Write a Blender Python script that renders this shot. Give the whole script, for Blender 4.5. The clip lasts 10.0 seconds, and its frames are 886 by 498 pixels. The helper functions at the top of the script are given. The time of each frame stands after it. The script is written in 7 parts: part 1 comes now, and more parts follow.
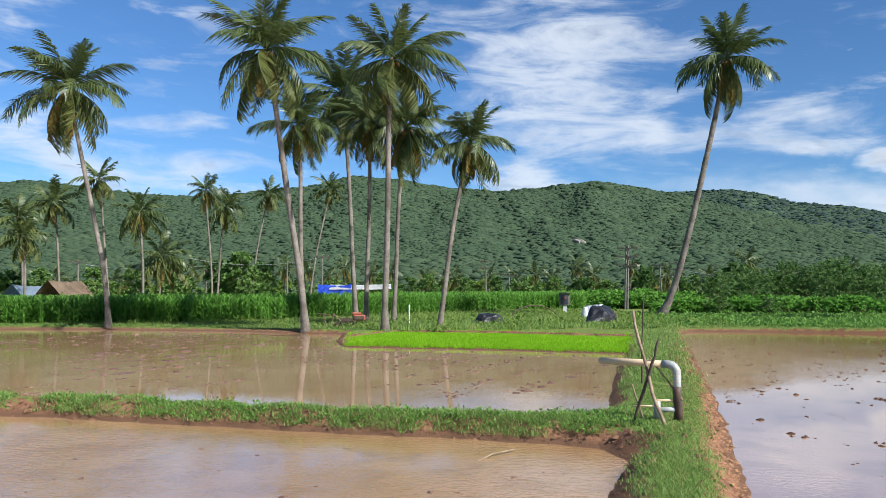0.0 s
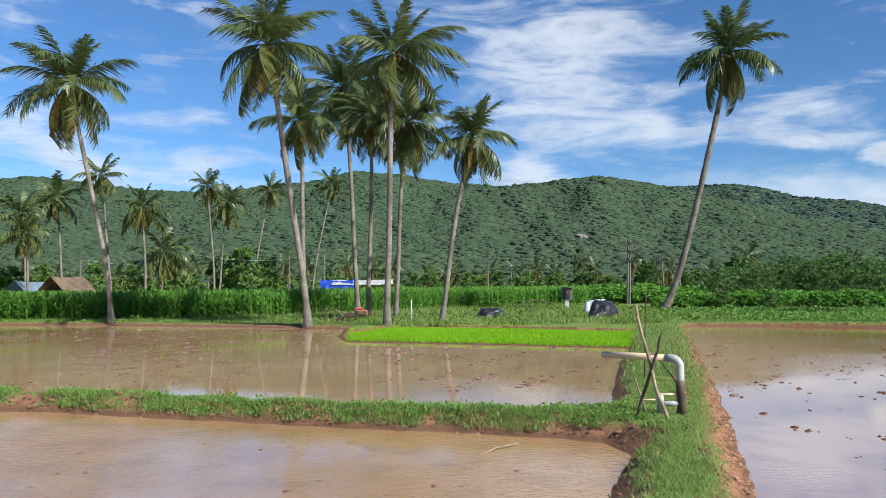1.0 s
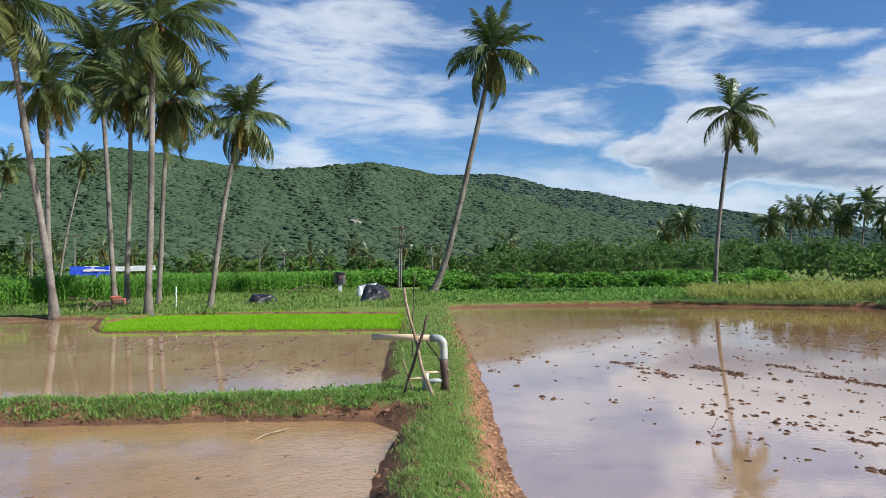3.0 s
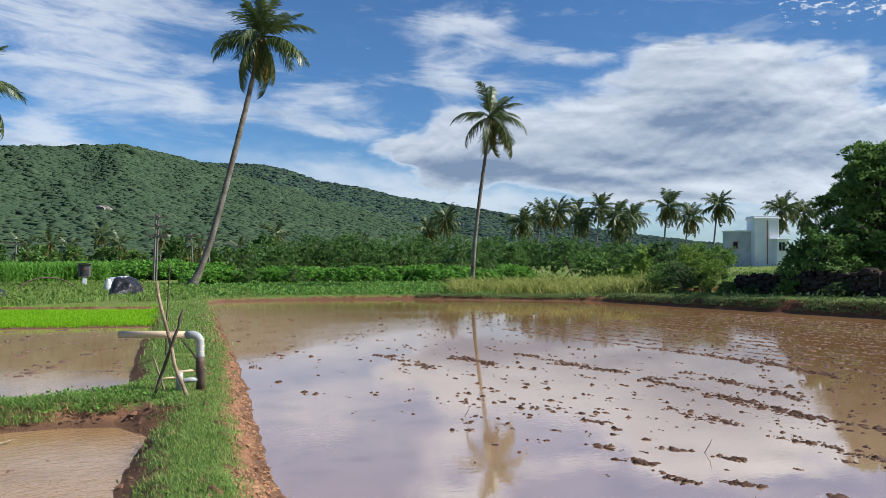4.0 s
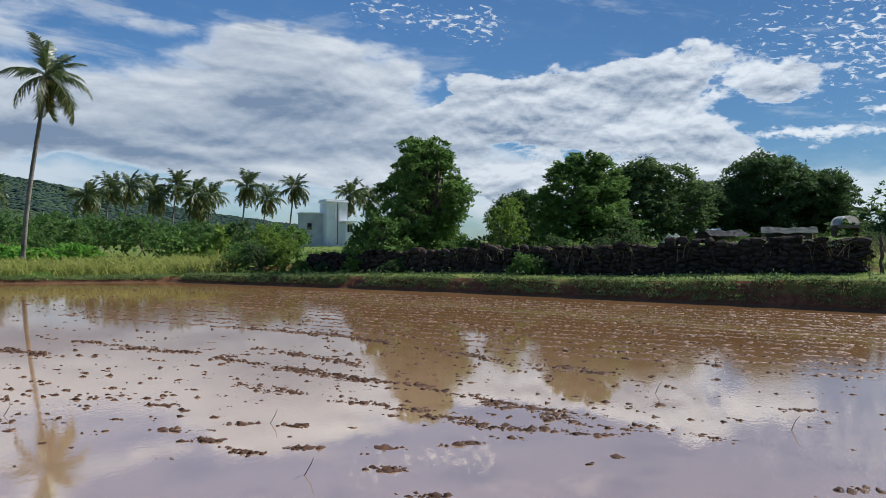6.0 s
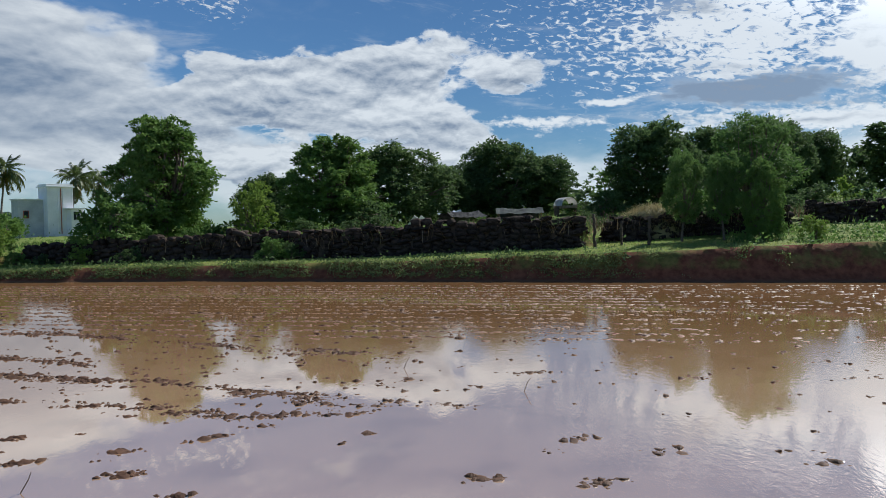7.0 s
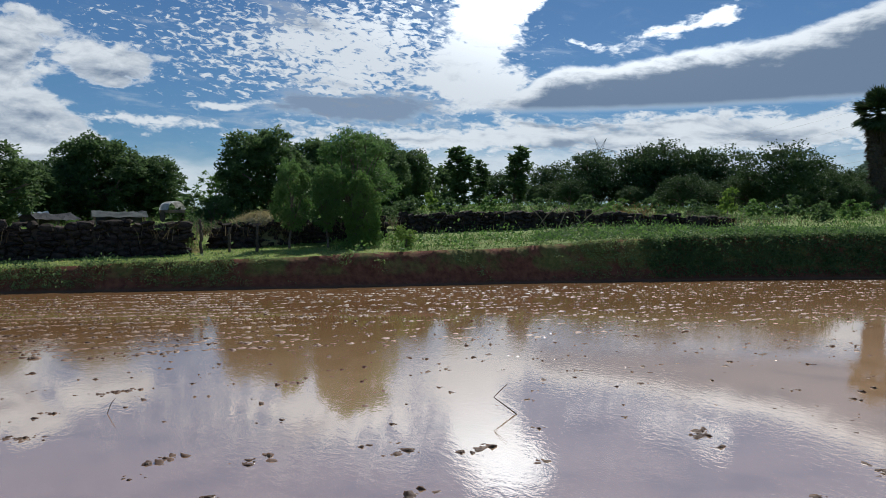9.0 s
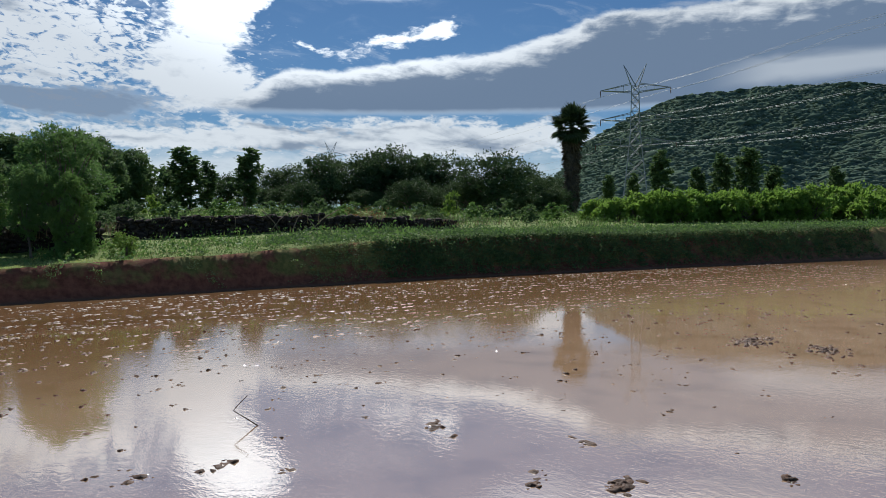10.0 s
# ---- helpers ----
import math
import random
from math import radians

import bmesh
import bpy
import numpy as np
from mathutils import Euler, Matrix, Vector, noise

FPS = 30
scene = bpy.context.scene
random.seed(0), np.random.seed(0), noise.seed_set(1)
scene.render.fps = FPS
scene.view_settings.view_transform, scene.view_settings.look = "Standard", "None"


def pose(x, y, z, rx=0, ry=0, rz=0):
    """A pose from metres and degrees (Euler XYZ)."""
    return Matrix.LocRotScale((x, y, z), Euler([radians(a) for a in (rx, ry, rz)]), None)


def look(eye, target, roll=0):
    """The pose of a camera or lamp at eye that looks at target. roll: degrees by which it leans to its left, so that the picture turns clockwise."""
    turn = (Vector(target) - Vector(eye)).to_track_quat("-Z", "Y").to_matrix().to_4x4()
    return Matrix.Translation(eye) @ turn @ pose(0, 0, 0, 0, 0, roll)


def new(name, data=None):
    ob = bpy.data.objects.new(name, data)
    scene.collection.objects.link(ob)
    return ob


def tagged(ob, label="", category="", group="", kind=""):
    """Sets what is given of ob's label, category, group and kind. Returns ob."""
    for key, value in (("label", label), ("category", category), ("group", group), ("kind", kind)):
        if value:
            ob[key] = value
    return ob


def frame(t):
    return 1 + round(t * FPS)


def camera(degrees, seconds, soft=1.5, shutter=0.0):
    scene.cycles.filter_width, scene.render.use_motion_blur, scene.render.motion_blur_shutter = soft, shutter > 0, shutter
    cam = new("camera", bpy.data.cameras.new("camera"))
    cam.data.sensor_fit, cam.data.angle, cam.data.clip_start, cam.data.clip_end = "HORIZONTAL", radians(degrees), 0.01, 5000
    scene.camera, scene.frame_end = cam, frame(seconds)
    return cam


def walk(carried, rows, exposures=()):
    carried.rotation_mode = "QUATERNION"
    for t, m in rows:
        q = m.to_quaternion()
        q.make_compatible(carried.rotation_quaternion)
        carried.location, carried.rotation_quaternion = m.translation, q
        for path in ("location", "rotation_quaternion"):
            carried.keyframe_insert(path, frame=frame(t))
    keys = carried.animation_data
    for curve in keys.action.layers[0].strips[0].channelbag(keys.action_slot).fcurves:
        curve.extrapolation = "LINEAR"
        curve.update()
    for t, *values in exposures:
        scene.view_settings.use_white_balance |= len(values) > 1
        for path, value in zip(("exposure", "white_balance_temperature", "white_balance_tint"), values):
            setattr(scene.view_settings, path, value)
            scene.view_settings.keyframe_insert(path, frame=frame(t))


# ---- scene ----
EYE = 1.8
cam = camera(61.6, 10.0, soft=0.4)
# seconds, tilt, lean, turn, and the small swing of a camera held at arm's length on the earth bund
ROWS_HELD = [
    (0, 93.28, 0.45, 0.03, -0.11, 0.13, 0.01),
    (0.5, 93.10, 0.46, 0.25, -0.12, 0.14, 0.01),
    (1, 92.91, 0.57, 0.18, -0.12, 0.14, 0.00),
    (1.5, 92.90, 0.92, -1.01, -0.13, 0.10, 0.01),
    (2, 92.66, 0.97, -3.34, -0.13, 0.07, 0.00),
    (2.2, 92.49, 0.93, -4.69, -0.12, 0.05, 0.01),
    (3.3, 91.18, 0.90, -22.79, -0.09, 0.08, -0.01),
    (3.5, 91.05, 0.75, -26.32, -0.08, 0.09, -0.00),
    (4, 90.85, 0.20, -34.91, -0.05, 0.09, -0.00),
    (4.5, 90.27, 0.02, -43.14, -0.03, 0.07, -0.01),
    (5, 89.65, 0.13, -50.10, 0.00, 0.06, -0.02),
    (5.2, 89.50, 0.16, -52.86, 0.02, 0.03, -0.02),
    (6.3, 89.08, -0.28, -72.62, 0.02, 0.03, -0.04),
    (6.5, 88.78, -0.16, -76.80, 0.06, 0.03, -0.05),
    (7, 88.00, 0.92, -85.57, 0.10, 0.01, -0.06),
    (7.5, 87.50, 1.50, -92.82, 0.11, -0.02, -0.06),
    (8, 87.46, 1.21, -99.78, 0.12, -0.06, -0.06),
    (8.5, 87.77, 0.51, -106.12, 0.10, -0.11, -0.05),
    (9, 88.32, -0.23, -114.71, 0.16, -0.17, -0.05),
    (9.5, 88.66, 0.17, -125.52, 0.19, -0.20, -0.05),
    (10, 88.47, 0.55, -135.10, 0.14, -0.10, -0.01),
]
walk(cam, [(t, pose(x, y, EYE + z, rx, ry, rz)) for t, rx, ry, rz, x, y, z in ROWS_HELD],
     exposures=[(0.0, 0.8, 6150, 10), (2.2, 0.75, 6150, 10), (5.0, 0.55, 6150, 10), (7.0, 0.42, 6300, 8), (10.0, 0.30, 6300, 8)])

# ---------------------------------------------------------------- sky and sun
SUN_TURN, SUN_RISE = 127.0, 41.0  # degrees clockwise from +y, degrees above the horizon


def ln(nt, a, b):
    nt.links.new(a, b)


def mathn(nt, op, a, b=None, c=None, clamp=False):
    n = nt.nodes.new("ShaderNodeMath")
    n.operation, n.use_clamp = op, clamp
    for i, v in enumerate((a, b, c)):
        if v is None:
            continue
        if isinstance(v, (int, float)):
            n.inputs[i].default_value = v
        else:
            ln(nt, v, n.inputs[i])
    return n.outputs[0]


def ramp(nt, v, a, b, lo=0.0, hi=1.0):
    n = nt.nodes.new("ShaderNodeMapRange")
    n.interpolation_type = "SMOOTHSTEP"
    ln(nt, v, n.inputs[0])
    for i, x in zip((1, 2, 3, 4), (a, b, lo, hi)):
        n.inputs[i].default_value = x
    return n.outputs[0]


def mixc(nt, fac, a, b, mode="MIX"):
    n = nt.nodes.new("ShaderNodeMix")
    n.data_type, n.blend_type = "RGBA", mode
    for s, v in ((n.inputs[0], fac), (n.inputs[6], a), (n.inputs[7], b)):
        if isinstance(v, (int, float)):
            s.default_value = v
        elif isinstance(v, tuple):
            s.default_value = (*v, 1)
        else:
            ln(nt, v, s)
    return n.outputs[2]


def noise_n(nt, vec, scale, detail=4.0, rough=0.55, dist=0.0):
    n = nt.nodes.new("ShaderNodeTexNoise")
    n.inputs["Scale"].default_value, n.inputs["Detail"].default_value = scale, detail
    n.inputs["Roughness"].default_value, n.inputs["Distortion"].default_value = rough, dist
    if vec is not None:
        ln(nt, vec, n.inputs["Vector"])
    return n.outputs[0]


CLOUD_LIT, CLOUD_SHADE = (0.89, 0.935, 0.985), (0.135, 0.215, 0.35)


# where cloud gathers: turn, rise, half width, half height, slant, amount
CIRRUS = [(9.6, 18.3, 13.5, 6.6, -5, 0.5), (5.2, 14.0, 10.6, 5.3, -3, 0.35), (14.9, 11.3, 9.0, 2.9, -8, 0.45), (26.1, 11.9, 8.0, 1.9, -11, 0.4), (26.8, 9.7, 7.5, 1.1, -8, 0.5), (-24.1, 9.2, 18.2, 3.5, -6, 0.42),
          (-30.7, 18.0, 3.4, 3.1, 9, 0.5), (-22.0, 20.0, 6.8, 0.8, 3, 0.4), (-29.1, 11.6, 7.2, 2.2, 5, 0.3), (-16.4, 12.6, 9.3, 1.1, 2, 0.28), (7.3, 8.6, 6.4, 1.4, -2, 0.5), (36.1, 14.6, 5.6, 4.8, 8, 0.5),
          (37.4, 18.0, 5.6, 1.1, -2, 0.5), (44.8, 15.3, 6.2, 1.1, -4, 0.4), (15.7, 8.5, 15.4, 1.0, -4, 0.25)]
HAZE = [(25.3, 6.6, 15.6, 1.9, -6, 0.35), (35.6, 4.6, 12.8, 1.7, -5, 0.7), (80.0, 3.0, 50.0, 2.4, 0, 0.8), (125.0, 4.4, 36.0, 2.6, 0, 0.8), (-20, 6.5, 40, 2.4, 0, 0.25)]
UPPER = [(70, 24, 40, 5, 0, 0.8), (112, 32, 40, 12, 0, 0.6), (154, 22, 24, 5, 0, 0.9), (30, 30, 34, 10, 0, 0.4), (-60, 24, 40, 12, 0, 0.5), (-140, 20, 60, 16, 0, 0.6), (200, 14, 40, 9, 0, 0.7)]
LENS = [(35.1, 8.1, 8.0, 3.1, 1, 0.5), (40.5, 9.3, 11.2, 3.7, 1, 0.45), (49.1, 9.4, 16.2, 5.8, -1, 0.5), (56.5, 11.2, 10.4, 5.3, -2, 0.5), (55.2, 13.9, 10.1, 2.4, -2, 0.35), (52.1, 5.3, 22.7, 3.4, -1, 0.45),
        (62.8, 11.4, 3.7, 2.4, -3, 0.25), (66.9, 8.0, 9.8, 3.2, -3, 0.4), (69.6, 4.2, 13.2, 2.4, -2, 0.4)]
HEAP = [(69.6, 10.8, 5.6, 2.4, -4, 0.4), (75.2, 10.6, 5.8, 2.8, -5, 0.45), (80.6, 10.4, 4.9, 3.2, -7, 0.5), (68.8, 8.6, 14.2, 4.5, 0, 0.5), (77.5, 10.0, 8.6, 3.5, -1, 0.45), (81.8, 11.8, 7.2, 2.4, -2, 0.4),
        (86.5, 13.6, 4.9, 1.5, 3, 0.42), (91.4, 11.4, 6.7, 2.1, -3, 0.5), (84.4, 8.5, 12.2, 2.9, -2, 0.4), (88.2, 6.3, 9.6, 2.5, -2, 0.35), (80.5, 4.0, 20.2, 2.6, -1, 0.45), (74.2, 4.5, 15.6, 3.1, 0, 0.3),
        (91.9, 9.3, 2.8, 0.6, -3, -0.35), (64.6, 11.8, 3.4, 0.7, 2, -0.25), (65.7, 10.8, 3.2, 1.2, -3, -0.4)]
GREY = [(53.9, 10.0, 9.8, 3.1, -2, 0.9), (37.9, 7.1, 11.1, 2.3, 1, 0.8), (49.1, 6.2, 16.2, 2.1, -1, 0.6), (64.4, 7.2, 10.0, 1.7, -3, 0.5), (80.5, 11.0, 6.0, 1.9, -1, 0.6), (86.1, 7.2, 7.4, 1.0, -1, 0.6),
        (72.3, 9.3, 6.5, 1.5, 0, 0.45), (91.4, 10.9, 5.1, 1.0, -3, 0.4), (72.6, 7.5, 11.2, 1.5, 2, 0.35), (92.1, 10.0, 5.1, 1.0, 0, 0.5)]
FLECK = [(99.7, 13.6, 12.6, 5.3, 2, 0.42), (108.5, 13.2, 8.6, 5.5, 1, 0.45), (103.4, 13.4, 3.8, 1.0, 2, 0.4), (106.8, 10.7, 8.6, 2.0, 1, 0.3), (115.4, 12.8, 8.4, 5.7, -6, 0.4), (66.1, 16.0, 6.6, 1.2, -5, 0.42),
         (62.0, 17.5, 2.1, 0.7, -4, 0.4), (69.0, 16.5, 3.4, 0.8, -6, 0.3), (106.5, 12.1, 7.1, 3.2, 5, 0.3), (107.3, 15.2, 5.7, 2.1, 6, 0.3)]
SHEET = [(117.4, 14.5, 5.4, 6.0, -1, 1.0), (119.8, 17.2, 4.6, 4.2, -2, 0.8), (114.6, 11.4, 5.0, 2.2, 0, 0.55), (118.4, 10.4, 6.4, 1.7, 11, 0.6), (131.2, 13.9, 6.5, 1.3, 13, 0.6), (134.0, 14.8, 3.4, 0.9, 9, 0.4),
         (125.6, 13.3, 2.5, 0.6, 1, 0.5), (97.3, 8.8, 4.4, 0.6, 3, 0.7), (107.6, 9.4, 9.9, 1.7, 1, 0.55), (92.7, 7.5, 7.0, 0.6, 3, 0.5), (118, 6.8, 32, 2.6, 0, 0.8), (138, 6.6, 14, 2.4, 0, 0.85)]
STRIPE = [(108.5, 9.2, 9.7, 1.3, 3, 0.8), (107.6, 9.0, 10.4, 1.1, 1, 0.55), (122.2, 6.2, 11.1, 0.7, 0, 0.5), (131.5, 7.4, 8.7, 0.6, -1, 0.4), (138.0, 6.4, 8.5, 0.7, -1, 0.45), (123.1, 7.6, 12.1, 0.4, -2, 0.4), (111.0, 6.8, 11.2, 0.6, 0, 0.5)]


def build_sky():
    w = bpy.data.worlds.new("sky")
    scene.world = w
    w.use_nodes = True
    nt = w.node_tree
    nt.nodes.clear()
    sky = nt.nodes.new("ShaderNodeTexSky")
    sky.sky_type, sky.sun_disc = "NISHITA", False
    sky.sun_elevation, sky.sun_rotation = radians(SUN_RISE), radians(SUN_TURN)
    sky.air_density, sky.dust_density, sky.ozone_density = 1.0, 0.15, 3.0
    tc = nt.nodes.new("ShaderNodeTexCoord")
    sep = nt.nodes.new("ShaderNodeSeparateXYZ")
    ln(nt, tc.outputs["Generated"], sep.inputs[0])
    x, y, z = sep.outputs
    el = mathn(nt, "MULTIPLY", mathn(nt, "ARCSINE", z), 180 / math.pi)
    az = mathn(nt, "MULTIPLY", mathn(nt, "ARCTAN2", x, y), 180 / math.pi)

    def turned(sa, se, dz=0.0, tilt=0.0):
        c = nt.nodes.new("ShaderNodeCombineXYZ")
        e2 = mathn(nt, "ADD", el, dz)
        ln(nt, mathn(nt, "ADD", mathn(nt, "MULTIPLY", az, sa), mathn(nt, "MULTIPLY", e2, tilt)), c.inputs[0])
        ln(nt, mathn(nt, "MULTIPLY", e2, se), c.inputs[1])
        return c.outputs[0]

    def swayed(v, n, k):
        return mathn(nt, "MULTIPLY_ADD", mathn(nt, "SUBTRACT", n, 0.5), k, v)

    sway_a, sway_e = noise_n(nt, turned(0.16, 0.3), 1.0, 4.0, 0.55), noise_n(nt, turned(0.16, 0.3, 31.0), 1.0, 4.0, 0.55)
    bent = nt.nodes.new("ShaderNodeCombineXYZ")
    ln(nt, swayed(az, sway_a, 9.0), bent.inputs[0])
    ln(nt, swayed(el, sway_e, 3.2), bent.inputs[1])
    bent = bent.outputs[0]

    def banked(banks, reach=1.45):
        total = None
        for a, e, wa, we, slant, k in banks:
            m = nt.nodes.new("ShaderNodeMapping")
            m.vector_type = "TEXTURE"
            m.inputs["Location"].default_value = (a, e, 0)
            m.inputs["Rotation"].default_value = (0, 0, radians(slant))
            m.inputs["Scale"].default_value = (wa * reach, we * reach, 1)
            ln(nt, bent, m.inputs[0])
            g = nt.nodes.new("ShaderNodeTexGradient")
            g.gradient_type = "QUADRATIC_SPHERE"
            ln(nt, m.outputs[0], g.inputs[0])
            total = mathn(nt, "MULTIPLY", g.outputs[1], float(k)) if total is None else mathn(nt, "MULTIPLY_ADD", g.outputs[1], float(k), total)
        return total

    def most(*v):
        out = v[0]
        for q in v[1:]:
            out = mathn(nt, "MAXIMUM", out, q)
        return out

    toward = mathn(nt, "ADD", mathn(nt, "MULTIPLY", x, math.sin(radians(SUN_TURN))), mathn(nt, "MULTIPLY", y, math.cos(radians(SUN_TURN))))
    # long slanting streaks of ice cloud
    nw = noise_n(nt, turned(0.10, 0.42, 0.0, 0.10), 1.0, 9.0, 0.60, 0.7)
    nw2 = noise_n(nt, turned(0.30, 0.75, 9.0, 0.12), 1.0, 6.0, 0.6, 0.5)
    ice = swayed(swayed(banked(CIRRUS), nw, 1.5), nw2, 0.35)
    veil = ramp(nt, ice, 0.05, 0.60, 0.0, 0.80)
    upper = ramp(nt, swayed(banked(UPPER), nw, 1.2), 0.1, 0.8, 0.0, 0.85)
    haze = ramp(nt, swayed(banked(HAZE), nw2, 0.4), 0.0, 0.6, 0.0, 0.75)
    # broad smooth cloud with a grey base
    ns = noise_n(nt, turned(0.10, 0.30, 3.0), 1.0, 6.0, 0.52, 0.4)
    nf = noise_n(nt, turned(0.50, 1.05), 1.0, 7.0, 0.6, 0.4)
    lens = ramp(nt, swayed(swayed(banked(LENS), ns, 0.55), nf, 0.12), 0.17, 0.34, 0.0, 0.96)
    # heaped cloud with crisp edges
    na = noise_n(nt, turned(0.17, 0.36), 1.0, 8.0, 0.58, 0.3)
    heap = ramp(nt, swayed(swayed(banked(HEAP), na, 0.9), nf, 0.4), 0.24, 0.36, 0.0, 0.96)
    # small flecks high up
    nv = noise_n(nt, turned(1.3, 2.9, 0.0, 0.6), 1.0, 4.0, 0.6, 0.6)
    spread = banked(FLECK, 1.5)
    fleck = mathn(nt, "MULTIPLY", ramp(nt, mathn(nt, "MULTIPLY_ADD", spread, 0.36, nv), 0.585, 0.76, 0.0, 0.92), ramp(nt, spread, 0.01, 0.12))
    sheet = ramp(nt, swayed(swayed(banked(SHEET, 1.3), nf, 0.9), nv, 0.7), 0.20, 0.52, 0.0, 0.95)
    # a long dark slab with a level base and a rising bright top edge
    ragged = mathn(nt, "ADD", mathn(nt, "MULTIPLY", mathn(nt, "SUBTRACT", na, 0.5), 1.8), mathn(nt, "MULTIPLY", mathn(nt, "SUBTRACT", nf, 0.5), 0.9))
    top = mathn(nt, "ADD", mathn(nt, "ADD", ramp(nt, az, 117.5, 125.0, 9.4, 12.2), ramp(nt, az, 124.0, 139.0, 0.0, 1.0)), mathn(nt, "ADD", ramp(nt, az, 137.5, 149.0, 0.0, 2.6), ragged))
    base = mathn(nt, "MULTIPLY_ADD", ragged, 0.25, 8.85)
    under = mathn(nt, "SUBTRACT", top, el)
    over = mathn(nt, "SUBTRACT", el, base)
    slab = mathn(nt, "MULTIPLY", mathn(nt, "MULTIPLY", ramp(nt, under, -0.15, 0.35), ramp(nt, over, -0.35, 0.35)), ramp(nt, az, 114.5, 119.0, 0.0, 0.98))
    slab = mathn(nt, "MULTIPLY", slab, ramp(nt, az, 190.0, 215.0, 1.0, 0.0))
    rim = mathn(nt, "MULTIPLY", ramp(nt, swayed(swayed(under, nw, 4.0), nf, 1.6), 0.35, 1.9), slab)
    opening = mathn(nt, "MULTIPLY", ramp(nt, mathn(nt, "ABSOLUTE", mathn(nt, "SUBTRACT", swayed(el, ns, 2.5), 10.9)), 0.3, 1.3, 0.45, 0.0), ramp(nt, az, 154.0, 160.0))
    # shading: grey bases, lit tops, dark level stripes
    ns2 = noise_n(nt, turned(0.10, 0.30, 3.5), 1.0, 6.0, 0.52, 0.4)
    na2 = noise_n(nt, turned(0.17, 0.36, 0.7), 1.0, 8.0, 0.58, 0.3)
    nf2 = noise_n(nt, turned(0.50, 1.05, 0.4), 1.0, 7.0, 0.6, 0.4)
    rolls = mathn(nt, "MULTIPLY", mathn(nt, "SUBTRACT", ns2, ns), 2.2)
    lumps_ = mathn(nt, "ADD", mathn(nt, "MULTIPLY", mathn(nt, "SUBTRACT", na2, na), 3.0), mathn(nt, "MULTIPLY", mathn(nt, "SUBTRACT", nf2, nf), 1.6))
    grey = mathn(nt, "MULTIPLY", banked(GREY), 1.05)
    thick = ramp(nt, mathn(nt, "MAXIMUM", lens, heap), 0.55, 0.97)
    soft_dark = mathn(nt, "MULTIPLY", mathn(nt, "ADD", mathn(nt, "ADD", rolls, mathn(nt, "MULTIPLY", lumps_, ramp(nt, az, 58.0, 72.0, 0.22, 0.75))), mathn(nt, "ADD", grey, 0.24)), thick, clamp=True)
    soft_dark = mathn(nt, "MULTIPLY", soft_dark, ramp(nt, az, 96.0, 104.0, 0.85, 0.0))
    stripe = mathn(nt, "MULTIPLY", ramp(nt, swayed(swayed(banked(STRIPE), nw, 1.8), nf, 0.5), 0.08, 0.62), 0.78)
    cover = most(veil, upper, haze, lens, heap, fleck, sheet, slab, stripe)
    cl = nt.nodes.new("ShaderNodeVectorMath")
    cl.operation = "SCALE"
    cl.inputs[0].default_value = CLOUD_LIT
    # the haze and thin cloud round the sun are far brighter than the rest
    close = mathn(nt, "ADD", mathn(nt, "MULTIPLY", toward, math.cos(radians(SUN_RISE))), mathn(nt, "MULTIPLY", z, math.sin(radians(SUN_RISE))))
    glow = ramp(nt, close, 0.84, 1.0, 1.0, 3.8)
    ln(nt, mathn(nt, "MULTIPLY", ramp(nt, toward, 0.2, 1.0, 0.90, 1.08), glow), cl.inputs["Scale"])
    dark = mathn(nt, "SUBTRACT", most(soft_dark, stripe, mathn(nt, "MULTIPLY", rim, 0.93)), opening, clamp=True)
    cloud = mixc(nt, dark, cl.outputs[0], CLOUD_SHADE)
    bg_sky = nt.nodes.new("ShaderNodeBackground")
    tint = mixc(nt, 1.0, sky.outputs[0], (0.60, 0.85, 1.08), "MULTIPLY")
    shade = nt.nodes.new("ShaderNodeVectorMath")
    shade.operation = "SCALE"
    ln(nt, tint, shade.inputs[0])
    ln(nt, mathn(nt, "MULTIPLY", ramp(nt, toward, 0.1, 0.9, 1.0, 0.62), ramp(nt, toward, -1.0, 0.0, 1.22, 1.0)), shade.inputs["Scale"])
    ln(nt, shade.outputs[0], bg_sky.inputs[0])
    bg_sky.inputs[1].default_value = 0.062
    bg_cl = nt.nodes.new("ShaderNodeBackground")
    ln(nt, cloud, bg_cl.inputs[0])
    bg_cl.inputs[1].default_value = 0.62
    mx = nt.nodes.new("ShaderNodeMixShader")
    ln(nt, mathn(nt, "MULTIPLY", cover, 0.97), mx.inputs[0])
    ln(nt, bg_sky.outputs[0], mx.inputs[1])
    ln(nt, bg_cl.outputs[0], mx.inputs[2])
    out = nt.nodes.new("ShaderNodeOutputWorld")
    ln(nt, mx.outputs[0], out.inputs[0])


build_sky()
sun = new("sun", bpy.data.lights.new("sun", "SUN"))
sun.data.energy, sun.data.angle, sun.data.color = 4.6, radians(0.6), (1.0, 0.97, 0.92)
_a, _e = radians(SUN_TURN), radians(SUN_RISE)
sun.matrix_world = look((0, 0, 60), (-math.sin(_a) * math.cos(_e), -math.cos(_a) * math.cos(_e), 60 - math.sin(_e)))


# ---------------------------------------------------------------- materials
def base_mat(name):
    m = bpy.data.materials.new(name)
    m.use_nodes = True
    nt = m.node_tree
    return m, nt, nt.nodes["Principled BSDF"]


def coords(nt):
    return nt.nodes.new("ShaderNodeTexCoord").outputs["Object"]


def position(nt):
    return nt.nodes.new("ShaderNodeNewGeometry").outputs["Position"]


